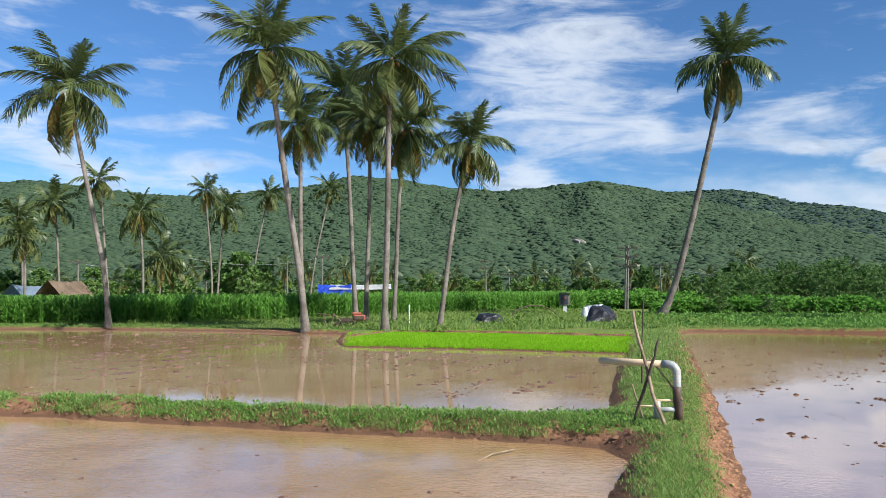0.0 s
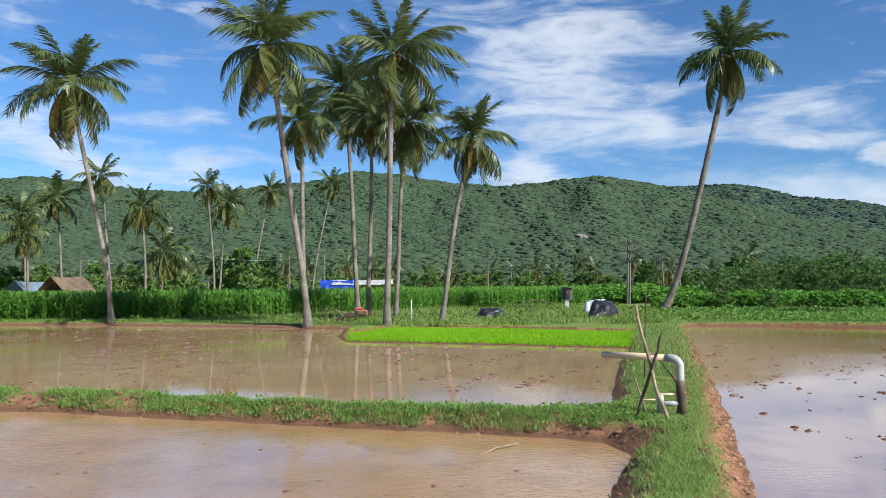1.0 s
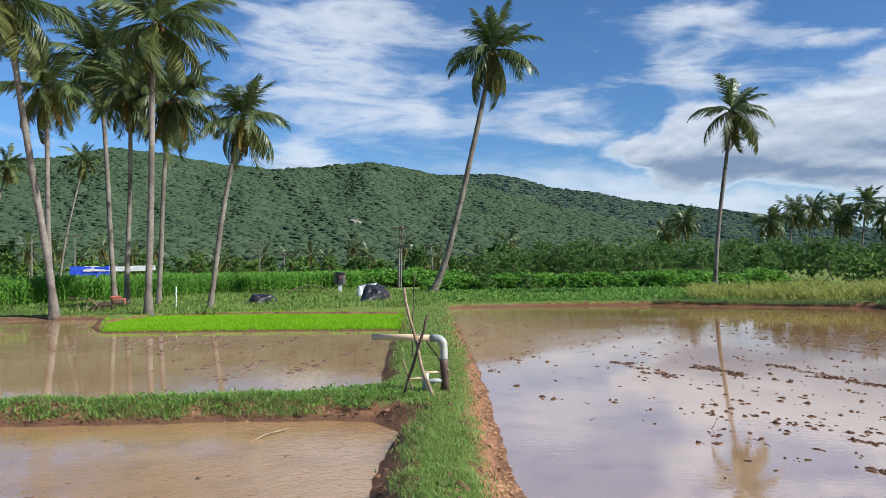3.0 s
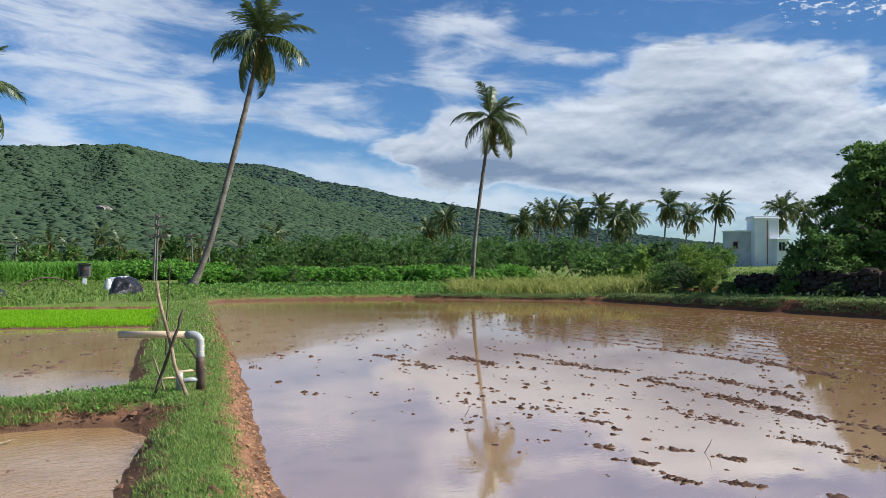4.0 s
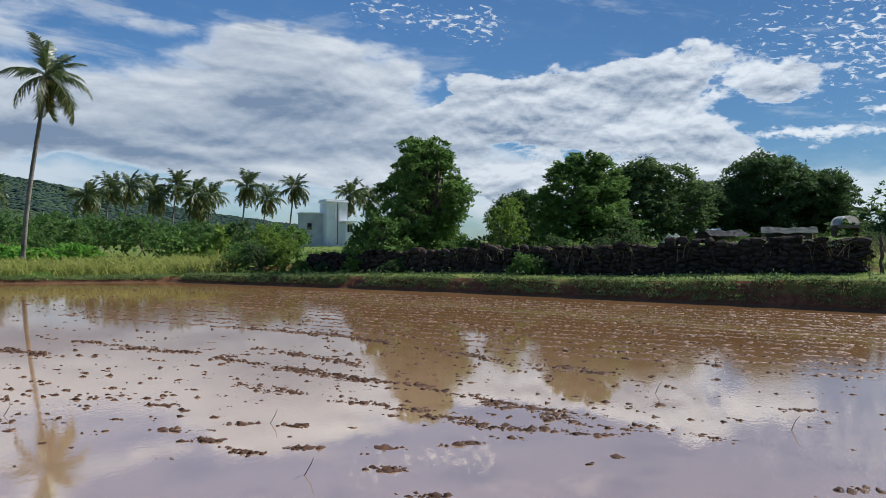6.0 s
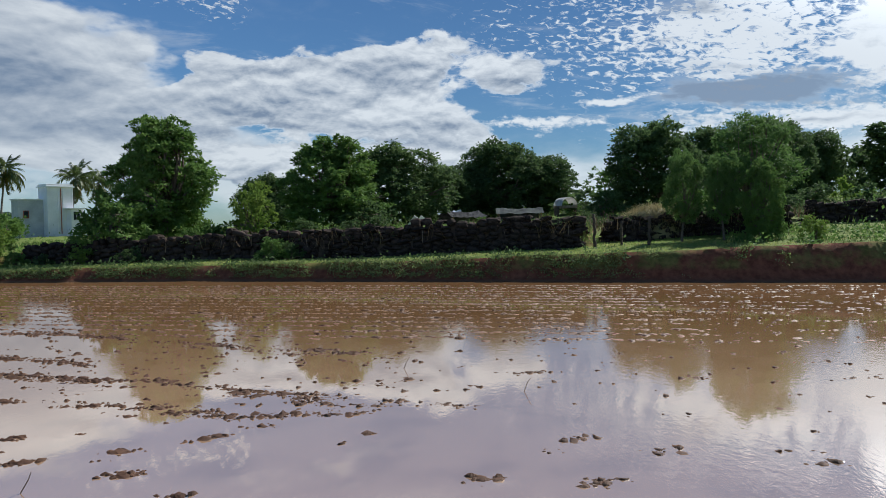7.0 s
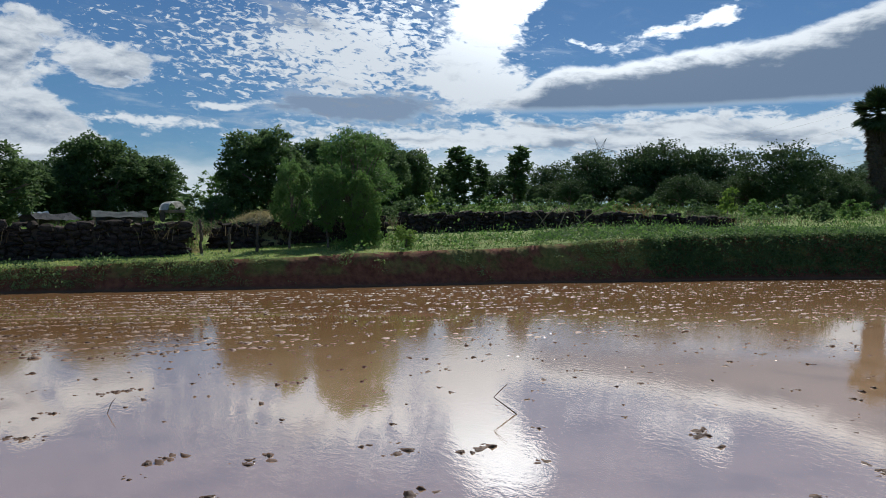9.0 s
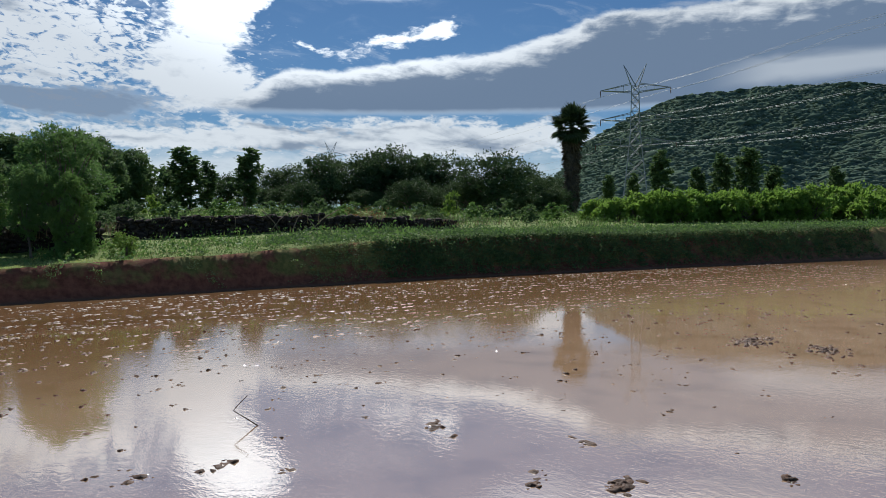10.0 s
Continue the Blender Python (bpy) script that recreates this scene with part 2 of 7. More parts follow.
def bump_n(nt, p, height, strength, dist):
    b = nt.nodes.new("ShaderNodeBump")
    b.inputs["Strength"].default_value, b.inputs["Distance"].default_value = strength, dist
    ln(nt, height, b.inputs["Height"])
    ln(nt, b.outputs[0], p.inputs["Normal"])


def surface(name, a, b, rough=0.8, big=1.5, small=18.0, bump=0.3, dist=0.01, metal=0.0, spec=0.4, each=0.0, worldly=False):
    """A worn surface between two colours, with stains and grain."""
    m, nt, p = base_mat(name)
    co = position(nt) if worldly else coords(nt)
    n1, n2 = noise_n(nt, co, big, 4), noise_n(nt, co, small, 5, 0.65)
    f = ramp(nt, mathn(nt, "ADD", mathn(nt, "MULTIPLY", n1, 0.6), mathn(nt, "MULTIPLY", n2, 0.4)), 0.36, 0.64)
    if each:
        r = nt.nodes.new("ShaderNodeObjectInfo").outputs["Random"]
        i = nt.nodes.new("ShaderNodeNewGeometry").outputs["Random Per Island"]
        f = mathn(nt, "ADD", f, mathn(nt, "MULTIPLY", mathn(nt, "SUBTRACT", mathn(nt, "MULTIPLY", mathn(nt, "ADD", r, i), 0.5), 0.5), each), clamp=True)
    ln(nt, mixc(nt, f, a, b), p.inputs["Base Color"])
    p.inputs["Roughness"].default_value, p.inputs["Metallic"].default_value = rough, metal
    p.inputs["Specular IOR Level"].default_value = spec
    if bump:
        bump_n(nt, p, n2, bump, dist)
    return m


def leafy(name, a, b, rough=0.6, through_light=0.3, yellow=None, spec=0.06, patch=0.45):
    """Leaves: each leaf its own tone, some light through the blade."""
    m, nt, p = base_mat(name)
    r = nt.nodes.new("ShaderNodeObjectInfo").outputs["Random"]
    i = nt.nodes.new("ShaderNodeNewGeometry").outputs["Random Per Island"]
    n = noise_n(nt, position(nt), patch, 3)
    f = mathn(nt, "ADD", mathn(nt, "MULTIPLY", i, 0.5), mathn(nt, "ADD", mathn(nt, "MULTIPLY", r, 0.2), mathn(nt, "MULTIPLY", ramp(nt, n, 0.3, 0.7), 0.3)), clamp=True)
    c = mixc(nt, f, a, b)
    if yellow:
        c = mixc(nt, ramp(nt, i, 0.90, 0.97), c, yellow)
    ln(nt, c, p.inputs["Base Color"])
    p.inputs["Roughness"].default_value, p.inputs["Specular IOR Level"].default_value = rough, spec
    t = nt.nodes.new("ShaderNodeBsdfTranslucent")
    ln(nt, c, t.inputs[0])
    mx = nt.nodes.new("ShaderNodeMixShader")
    mx.inputs[0].default_value = through_light
    ln(nt, p.outputs[0], mx.inputs[1])
    ln(nt, t.outputs[0], mx.inputs[2])
    ln(nt, mx.outputs[0], nt.nodes["Material Output"].inputs[0])
    return m


def ground_mat():
    """Grass on the level, red-brown earth on the slopes, wet mud at the water."""
    m, nt, p = base_mat("earth_and_grass")
    g = nt.nodes.new("ShaderNodeNewGeometry")
    sp, sn = nt.nodes.new("ShaderNodeSeparateXYZ"), nt.nodes.new("ShaderNodeSeparateXYZ")
    ln(nt, g.outputs["Position"], sp.inputs[0])
    ln(nt, g.outputs["True Normal"], sn.inputs[0])
    pos = g.outputs["Position"]
    n1, n2, n3 = noise_n(nt, pos, 0.35, 5), noise_n(nt, pos, 5.0, 6, 0.65), noise_n(nt, pos, 28.0, 5, 0.7)
    soil = mixc(nt, ramp(nt, n2, 0.3, 0.7), (0.13, 0.064, 0.036), (0.27, 0.138, 0.078))
    laterite = mixc(nt, ramp(nt, n2, 0.3, 0.7), (0.105, 0.038, 0.022), (0.21, 0.080, 0.046))
    soil = mixc(nt, ramp(nt, sp.outputs[0], 12.0, 16.0), soil, laterite)
    grass = mixc(nt, ramp(nt, n2, 0.3, 0.7), (0.085, 0.13, 0.026), (0.17, 0.21, 0.05))
    grass = mixc(nt, ramp(nt, n1, 0.52, 0.75, 0.0, 0.5), grass, (0.22, 0.20, 0.07))
    steep = mathn(nt, "ADD", sn.outputs[2], mathn(nt, "MULTIPLY", mathn(nt, "SUBTRACT", n2, 0.5), 0.35))
    f = ramp(nt, steep, 0.86, 0.95)
    moss = mathn(nt, "MULTIPLY", ramp(nt, noise_n(nt, pos, 0.9, 5, 0.65), 0.40, 0.60), ramp(nt, sp.outputs[2], 0.28, 0.45))
    f = mathn(nt, "MAXIMUM", f, mathn(nt, "MULTIPLY", moss, 0.6))
    f = mathn(nt, "MULTIPLY", f, ramp(nt, mathn(nt, "ADD", sp.outputs[2], mathn(nt, "MULTIPLY", mathn(nt, "SUBTRACT", n2, 0.5), 0.10)), 0.07, 0.13))
    col = mixc(nt, f, soil, grass)
    wet = ramp(nt, sp.outputs[2], 0.02, 0.09, 1.0, 0.0)
    col = mixc(nt, wet, col, (0.13, 0.07, 0.04))
    ln(nt, col, p.inputs["Base Color"])
    ln(nt, mathn(nt, "SUBTRACT", 0.95, mathn(nt, "MULTIPLY", wet, 0.12)), p.inputs["Roughness"])
    p.inputs["Specular IOR Level"].default_value = 0.12
    bump_n(nt, p, mathn(nt, "ADD", n3, n2), 0.6, 0.03)
    return m


def water_mat(name, a, b, ripple, index=2.0, gloss=1.0, rough=0.03, near_sheen=None):
    """Shallow muddy water with small ripples."""
    m, nt, p = base_mat(name)
    pos = position(nt)
    n1, n2 = noise_n(nt, pos, 0.22, 4), noise_n(nt, pos, 1.6, 5)
    c = mixc(nt, ramp(nt, n1, 0.35, 0.65), a, b)
    # paler at low x, darker beyond: mirrored sky and bank put into the colour
    if near_sheen:
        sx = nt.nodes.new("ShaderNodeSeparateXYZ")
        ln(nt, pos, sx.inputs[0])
        c = mixc(nt, ramp(nt, mathn(nt, "MULTIPLY_ADD", mathn(nt, "SUBTRACT", n1, 0.5), 6.0, sx.outputs[0]), 4.0, 15.0, 1.0, 0.0), c, near_sheen)
    c = mixc(nt, ramp(nt, n2, 0.45, 0.7, 0.0, 0.35), c, (0.19, 0.102, 0.039))
    ln(nt, c, p.inputs["Base Color"])
    p.inputs["Roughness"].default_value, p.inputs["IOR"].default_value = rough, index
    p.inputs["Specular IOR Level"].default_value = gloss
    mp = nt.nodes.new("ShaderNodeMapping")
    mp.inputs["Scale"].default_value = (1.0, 1.7, 1.0)
    mp.inputs["Rotation"].default_value = (0, 0, radians(25))
    ln(nt, pos, mp.inputs[0])
    w = noise_n(nt, mp.outputs[0], 8.0, 3, 0.5, 0.6)
    w2 = noise_n(nt, mp.outputs[0], 27.0, 2, 0.5)
    # breeze patches between glassy stretches
    breeze = ramp(nt, noise_n(nt, pos, 0.13, 3), 0.42, 0.66, 0.12, 1.0)
    bump_n(nt, p, mathn(nt, "MULTIPLY", mathn(nt, "ADD", w, mathn(nt, "MULTIPLY", w2, 0.35)), breeze), ripple, 0.05)
    return m


M_GROUND = ground_mat()
M_WATER = water_mat("muddy_water", (0.165, 0.086, 0.036), (0.21, 0.115, 0.052), 0.034, 3.1, rough=0.014, near_sheen=(0.455, 0.288, 0.172))
M_WATER_BACK = water_mat("still_muddy_water", (0.30, 0.180, 0.090), (0.37, 0.235, 0.128), 0.03, 2.5)
M_WATER_RIPPLED = water_mat("rippled_muddy_water", (0.31, 0.18, 0.082), (0.385, 0.238, 0.118), 0.46, 1.9, 0.9)
M_BARK = surface("palm_bark", (0.105, 0.085, 0.066), (0.25, 0.215, 0.178), 0.9, 1.2, 9.0, 0.6, 0.03)
M_WOODY = surface("tree_bark", (0.09, 0.065, 0.045), (0.20, 0.16, 0.12), 0.9, 2, 14, 0.6, 0.03)
M_FROND = leafy("palm_leaf", (0.046, 0.078, 0.024), (0.135, 0.165, 0.050), 0.4, 0.28, spec=0.45)
M_FROND_OLD = leafy("ageing_palm_leaf", (0.16, 0.14, 0.03), (0.26, 0.17, 0.06), 0.6, 0.25)
M_FROND_LOW = leafy("olive_palm_leaf", (0.070, 0.098, 0.022), (0.165, 0.17, 0.05), 0.5, 0.3, spec=0.2)
M_NUT = surface("coconut_husk", (0.16, 0.13, 0.03), (0.28, 0.16, 0.05), 0.5, 3, 12, 0.1)
M_LEAF = leafy("broad_leaf", (0.068, 0.138, 0.036), (0.19, 0.30, 0.076), 0.6, 0.35)
M_LEAF_DARK = leafy("dark_leaf", (0.050, 0.092, 0.036), (0.125, 0.185, 0.068), 0.65, 0.42)
M_LEAF_FINE = leafy("feathery_leaf", (0.064, 0.136, 0.040), (0.148, 0.24, 0.070), 0.6, 0.42)
M_LEAF_LIGHT = leafy("light_leaf", (0.11, 0.19, 0.034), (0.215, 0.30, 0.062), 0.6, 0.42)
M_MAIZE = leafy("maize_leaf", (0.085, 0.22, 0.03), (0.20, 0.40, 0.07), 0.55, 0.45)
M_RICE = leafy("rice_seedling_leaf", (0.20, 0.44, 0.012), (0.34, 0.60, 0.03), 0.55, 0.45)
M_GRASS = leafy("grass_blade", (0.125, 0.235, 0.050), (0.31, 0.41, 0.125), 0.6, 0.42, (0.42, 0.35, 0.16))
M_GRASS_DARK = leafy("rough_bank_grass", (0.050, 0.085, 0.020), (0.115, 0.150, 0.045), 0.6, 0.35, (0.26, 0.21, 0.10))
M_MUD = surface("wet_mud", (0.046, 0.023, 0.014), (0.130, 0.067, 0.040), 0.6, 6, 60, 0.8, 0.02, worldly=True, spec=0.14)
M_MUD_LINE = surface("reddish_wet_mud", (0.085, 0.046, 0.028), (0.23, 0.132, 0.084), 0.6, 4, 50, 0.6, 0.02, worldly=True, spec=0.25)
M_MUD_WET = surface("glistening_mud", (0.060, 0.036, 0.025), (0.16, 0.095, 0.062), 0.16, 3, 40, 0.4, 0.02, worldly=True, spec=0.8)
M_HILL = surface("scrub_earth", (0.040, 0.066, 0.038), (0.070, 0.102, 0.054), 0.98, 0.02, 0.15, 0.0, worldly=True, spec=0.0)
# south hill soil, paled to match the haze in its canopy colour
M_HILL_HAZE_GREY = surface("haze_grey_scrub", (0.065, 0.10, 0.072), (0.10, 0.14, 0.095), 0.98, 0.02, 0.15, 0.0, worldly=True, spec=0.0)
M_CANOPY = leafy("hill_canopy", (0.042, 0.070, 0.044), (0.078, 0.114, 0.062), 0.9, 0.2, spec=0.0, patch=0.012)
# south hill trees: aerial haze put into a paler, greyer base colour
M_CANOPY_HAZE_GREY = leafy("haze_grey_canopy", (0.11, 0.16, 0.118), (0.17, 0.225, 0.155), 0.95, 0.4, spec=0.0, patch=0.02)
# farther ridge: distance haze painted as a bluer canopy colour
M_CANOPY_HAZE_BLUE = leafy("haze_blue_canopy", (0.034, 0.058, 0.052), (0.058, 0.086, 0.070), 0.9, 0.2, spec=0.0, patch=0.012)
M_WHITE = surface("white_wall_paint", (0.78, 0.77, 0.77), (0.88, 0.87, 0.87), 0.7, 0.6, 6, 0.05)


# ---------------------------------------------------------------- mesh helpers
def np_mesh(name, V, F, material, smooth=False):
    """A mesh from arrays of corners and of faces with one corner count."""
    V, F = np.asarray(V, dtype=np.float32), np.asarray(F, dtype=np.int32)
    me = bpy.data.meshes.new(name)
    me.vertices.add(len(V))
    me.vertices.foreach_set("co", V.ravel())
    k = F.shape[1]
    me.loops.add(F.size)
    me.loops.foreach_set("vertex_index", F.ravel())
    me.polygons.add(len(F))
    me.polygons.foreach_set("loop_start", np.arange(0, F.size, k, dtype=np.int32))
    if smooth:
        me.polygons.foreach_set("use_smooth", np.ones(len(F), dtype=bool))
    me.update(calc_edges=True)
    me.materials.append(material)
    return me


def bm_mesh(name, bm, material, smooth=False):
    me = bpy.data.meshes.new(name)
    if smooth:
        for f in bm.faces:
            f.smooth = True
    bm.to_mesh(me)
    bm.free()
    me.materials.append(material)
    return me


def child(name, me, parent, m=None, label=""):
    ob = new(name, me)
    ob.parent = parent
    if m is not None:
        ob.matrix_basis = m
    return tagged(ob, label)


def part(name, bm, material, parent, label="", smooth=False):
    return child(name, bm_mesh(name, bm, material, smooth), parent, None, label)


def empty(name, m, label, category, group="", kind=""):
    ob = new(name)
    ob.matrix_basis = m
    return tagged(ob, label, category, group, kind)


def tube(points, radii, sides=8):
    """Corners and quads of a tube along points."""
    pts = [Vector(p) for p in points]
    V, F = [], []
    ref = Vector((0.37, 0.91, 0.13))
    for i, p in enumerate(pts):
        d = (pts[min(i + 1, len(pts) - 1)] - pts[max(i - 1, 0)]).normalized()
        u = d.cross(ref).normalized()
        v = d.cross(u)
        for s in range(sides):
            a = 2 * math.pi * s / sides
            V.append(p + (u * math.cos(a) + v * math.sin(a)) * radii[i])
    for i in range(len(pts) - 1):
        for s in range(sides):
            t = (s + 1) % sides
            F.append((i * sides + s, i * sides + t, (i + 1) * sides + t, (i + 1) * sides + s))
    return V, F


def add_tube(bm, points, radii, sides=8):
    V, F = tube(points, radii, sides)
    vs = [bm.verts.new(v) for v in V]
    for f in F:
        bm.faces.new([vs[i] for i in f])
    n = len(points)
    bm.faces.new([vs[s] for s in reversed(range(sides))])
    bm.faces.new([vs[(n - 1) * sides + s] for s in range(sides)])


def add_box(bm, x0, x1, y0, y1, z0, z1, bevel=0.0):
    r = bmesh.ops.create_cube(bm, size=1.0, matrix=Matrix.LocRotScale(((x0 + x1) / 2, (y0 + y1) / 2, (z0 + z1) / 2), None, (x1 - x0, y1 - y0, z1 - z0)))
    if bevel:
        es = list({e for v in r["verts"] for e in v.link_edges})
        bmesh.ops.bevel(bm, geom=es, offset=bevel, segments=2, affect="EDGES", profile=0.6)


rng = np.random.default_rng(7)


# ---------------------------------------------------------------- lie of the land
EAST_FIELD = [(0.35, 0), (2.08, 5.3), (2.52, 6.8), (3.02, 8.4), (3.6, 10.2), (4.47, 13.1), (6.05, 18.5), (6.7, 20.7), (8.6, 27.4), (9.5, 30.6), (10.6, 32.3), (14, 31.5), (18.5, 29), (23.6, 22.8), (23.3, 10),
              (22.1, 1.6), (20.9, -6), (20.2, -13), (19.2, -19.8), (16.2, -31), (11.6, -45), (4, -62), (-24, -62), (-9, -25)]
NEAR_FIELD = [(1.36, 6.7), (1.9, 8.15), (1.72, 8.75), (1.3, 9.02), (0.66, 9.22), (0, 9.47), (-1.46, 9.84), (-3.92, 10.62), (-5.81, 11.22), (-6.9, 11.45), (-16, 13.6), (-38, 18.7), (-60, -10), (-40, -40),
              (-15.5, -36), (-10.3, -25), (-0.75, 0), (0.2, 2.8)]
BACK_FIELD = [(2.12, 10.25), (2.38, 11.3), (3.0, 13.8), (4.05, 17.8), (5.15, 21.3), (1.1, 23.2), (-3.4, 24.9), (-4.0, 27.5), (-4.4, 32.3), (-10.3, 35.6), (-17, 38.1), (-23.4, 39.6),
              (-48, 46), (-55, 26), (-38, 20.4), (-16, 14.9), (-7.1, 12.4), (-4.85, 11.75), (-3.2, 11.2), (-1.5, 10.6), (-0.1, 10.3), (1.0, 9.98)]
SEED_BED = [(-3.2, 25.1), (1.1, 23.5), (5.0, 21.6), (6.3, 27.2), (2.0, 30.0), (-2.2, 31.6), (-3.4, 28.5)]


def outside(P, poly):
    """Signed distance to a polygon, positive outside."""
    P = np.asarray(P, float)
    d, inside = np.full(len(P), 1e9), np.zeros(len(P), bool)
    for (ax, ay), (bx, by) in zip(poly, poly[1:] + poly[:1]):
        ex, ey = bx - ax, by - ay
        wx, wy = P[:, 0] - ax, P[:, 1] - ay
        t = np.clip((wx * ex + wy * ey) / (ex * ex + ey * ey), 0, 1)
        d = np.minimum(d, np.hypot(wx - ex * t, wy - ey * t))
        cross = ((ay > P[:, 1]) != (by > P[:, 1])) & (P[:, 0] < ex * (P[:, 1] - ay) / (ey if ey else 1e-9) + ax)
        inside ^= cross
    return np.where(inside, -d, d)


def sstep(a, b, x):
    t = np.clip((x - a) / (b - a), 0, 1)
    return t * t * (3 - 2 * t)


def wob(x, y, s, k=0.0):
    """A cheap smooth unevenness."""
    return (np.sin(x * s + 1.3 + k) * np.cos(y * s * 1.17 + k) + 0.6 * np.sin(x * s * 2.3 - y * s * 1.9 + k) + 0.4 * np.cos(x * s * 4.1 + y * s * 3.7)) / 2


BANK_Y = [-62, -45, -31, -20, -11.5, -5, 1.6, 8, 16, 23, 30]
BANK_Z = [1.8, 1.62, 1.46, 1.46, 1.07, 0.84, 0.62, 0.49, 0.38, 0.27, 0.18]


WALL_AZ, WALL_D = [56.5, 60, 66, 72, 78, 84, 90, 96.2], [32.5, 30.6, 28.8, 27.4, 26.2, 25.6, 25.2, 25.3]


def land(x, y):
    """Height of the ground; the paddies lie below 0."""
    x, y = np.atleast_1d(np.asarray(x, float)), np.atleast_1d(np.asarray(y, float))
    P = np.stack([x, y], 1)
    de, dn, db = outside(P, EAST_FIELD), outside(P, NEAR_FIELD), outside(P, BACK_FIELD)
    ds = outside(P, SEED_BED)
    r, az = np.hypot(x, y), np.degrees(np.arctan2(x, y))
    ragged = 0.10 * wob(x, y, 3.1) + 0.05 * wob(x, y, 9.0, 2.0)
    east = sstep(34, 56, az) * sstep(0.0, 0.3, de)
    bank = np.interp(y, BANK_Y, BANK_Z)
    rise = np.interp(az, [40, 60, 80, 92, 96.5, 98, 110, 125, 150, 180], [0.0, 0.0, 0.008, 0.012, 0.018, 0.05, 0.045, 0.045, 0.03, 0.02])
    high = bank + 0.028 * np.clip(de, 0, 5) + rise * np.clip(de - 5.0, 0, 60) + 0.05 * wob(x, y, 0.5)
    # the terrace held up by the front field wall
    wall_d = np.interp(az, WALL_AZ, WALL_D)
    high = high + np.interp(az, [50, 57, 66, 78, 96.0, 96.9], [0.0, 0.45, 0.58, 0.72, 0.78, 0.0]) * sstep(0.12, 0.6, r - wall_d)
    wide = 0.16 + 0.56 * bank
    level = 0.24 * (1 - sstep(20, 40, r)) + 0.16 * sstep(20, 40, r) + 0.03 * wob(x, y, 1.7)
    level = np.where(ds < 0.25, 0.06, level)
    flat_e = level * sstep(-0.12, 0.42, de + ragged)
    hi_e = high * np.clip((de + ragged * 0.8) / wide, 0, 1)
    z = np.where(east > 0, flat_e * (1 - east) + hi_e * east, level)
    d = np.minimum(np.minimum(de, dn), db)
    z = z * sstep(-0.10, 0.40, np.minimum(np.where(east > 0.02, 9, de), np.minimum(dn, db)) + ragged * 0.7)
    return np.where(d < 0, -0.14 * sstep(0, 0.5, -d) + np.minimum(z, 0.03) * sstep(0.3, 0, -d), z)


def at(x, y):
    return float(land(x, y)[0])


def spot(az, d):
    """A place by its turn from +y and its distance from the bund's end."""
    return d * math.sin(radians(az)), d * math.cos(radians(az))


def build_ground():
    rings = [0.35]
    while rings[-1] < 7:
        rings.append(rings[-1] * 1.035 + 0.004)
    while rings[-1] < 14:
        rings.append(rings[-1] * 1.015)
    while rings[-1] < 36:
        rings.append(rings[-1] * 1.008)
    while rings[-1] < 50:
        rings.append(rings[-1] * 1.015)
    while rings[-1] < 78:
        rings.append(rings[-1] * 1.025)
    while rings[-1] < 4300:
        rings.append(rings[-1] * 1.10)
    a = np.radians(np.concatenate([np.arange(-36, 174, 0.48), np.arange(174, 324, 2.5)]))
    n = len(a)
    rr = np.array(rings)
    X, Y = (rr[:, None] * np.sin(a)).ravel(), (rr[:, None] * np.cos(a)).ravel()
    Z = land(X, Y)
    V = np.vstack([np.stack([X, Y, Z], 1), [[0, 0, at(0, 0)]]])
    i, j = np.meshgrid(np.arange(len(rr) - 1), np.arange(n), indexing="ij")
    k = (j + 1) % n
    F = np.stack([i * n + j, (i + 1) * n + j, (i + 1) * n + k, i * n + k], -1).reshape(-1, 4)[:, ::-1]
    ob = new("ground", np_mesh("ground", V, F, M_GROUND, True))
    bm = bmesh.new()
    bm.from_mesh(ob.data)
    bm.verts.ensure_lookup_table()
    for s in range(n):
        f = bm.faces.new([bm.verts[s], bm.verts[len(V) - 1], bm.verts[(s + 1) % n]])
        f.smooth = True
        f.normal_update()
        if f.normal.z < 0:
            f.normal_flip()
    bm.normal_update()
    bm.to_mesh(ob.data)
    bm.free()
    tagged(ob, "red-brown earth bunds and banks with patchy green grass", "ground", kind="structure")


build_ground()


def build_water(poly, label, material):
    n, out = len(poly), []
    area = sum(a[0] * b[1] - b[0] * a[1] for a, b in zip(poly, poly[1:] + poly[:1]))
    s = 1 if area > 0 else -1
    for i, p in enumerate(poly):
        a, b = Vector(poly[i - 1]), Vector(poly[(i + 1) % n])
        d1, d2 = (Vector(p) - a).normalized(), (b - Vector(p)).normalized()
        nn = (Vector((d1.y, -d1.x)) + Vector((d2.y, -d2.x))).normalized() * s
        out.append(Vector(p) + nn * 0.35)
    bm = bmesh.new()
    f = bm.faces.new([bm.verts.new((p.x, p.y, 0)) for p in out])
    if f.normal.z < 0 or s < 0:
        bmesh.ops.reverse_faces(bm, faces=[f])
    bmesh.ops.triangulate(bm, faces=[f])
    bm.normal_update()
    for f in bm.faces:
        if f.normal.z < 0:
            f.normal_flip()
    tagged(new("water", bm_mesh("water", bm, material)), label, "paddy water", kind="structure")


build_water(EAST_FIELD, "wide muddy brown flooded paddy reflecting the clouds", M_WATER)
build_water(NEAR_FIELD, "brown rippled paddy water inside low grassy bunds", M_WATER_RIPPLED)
build_water(BACK_FIELD, "brown paddy water reflecting tall palm trunks", M_WATER_BACK)


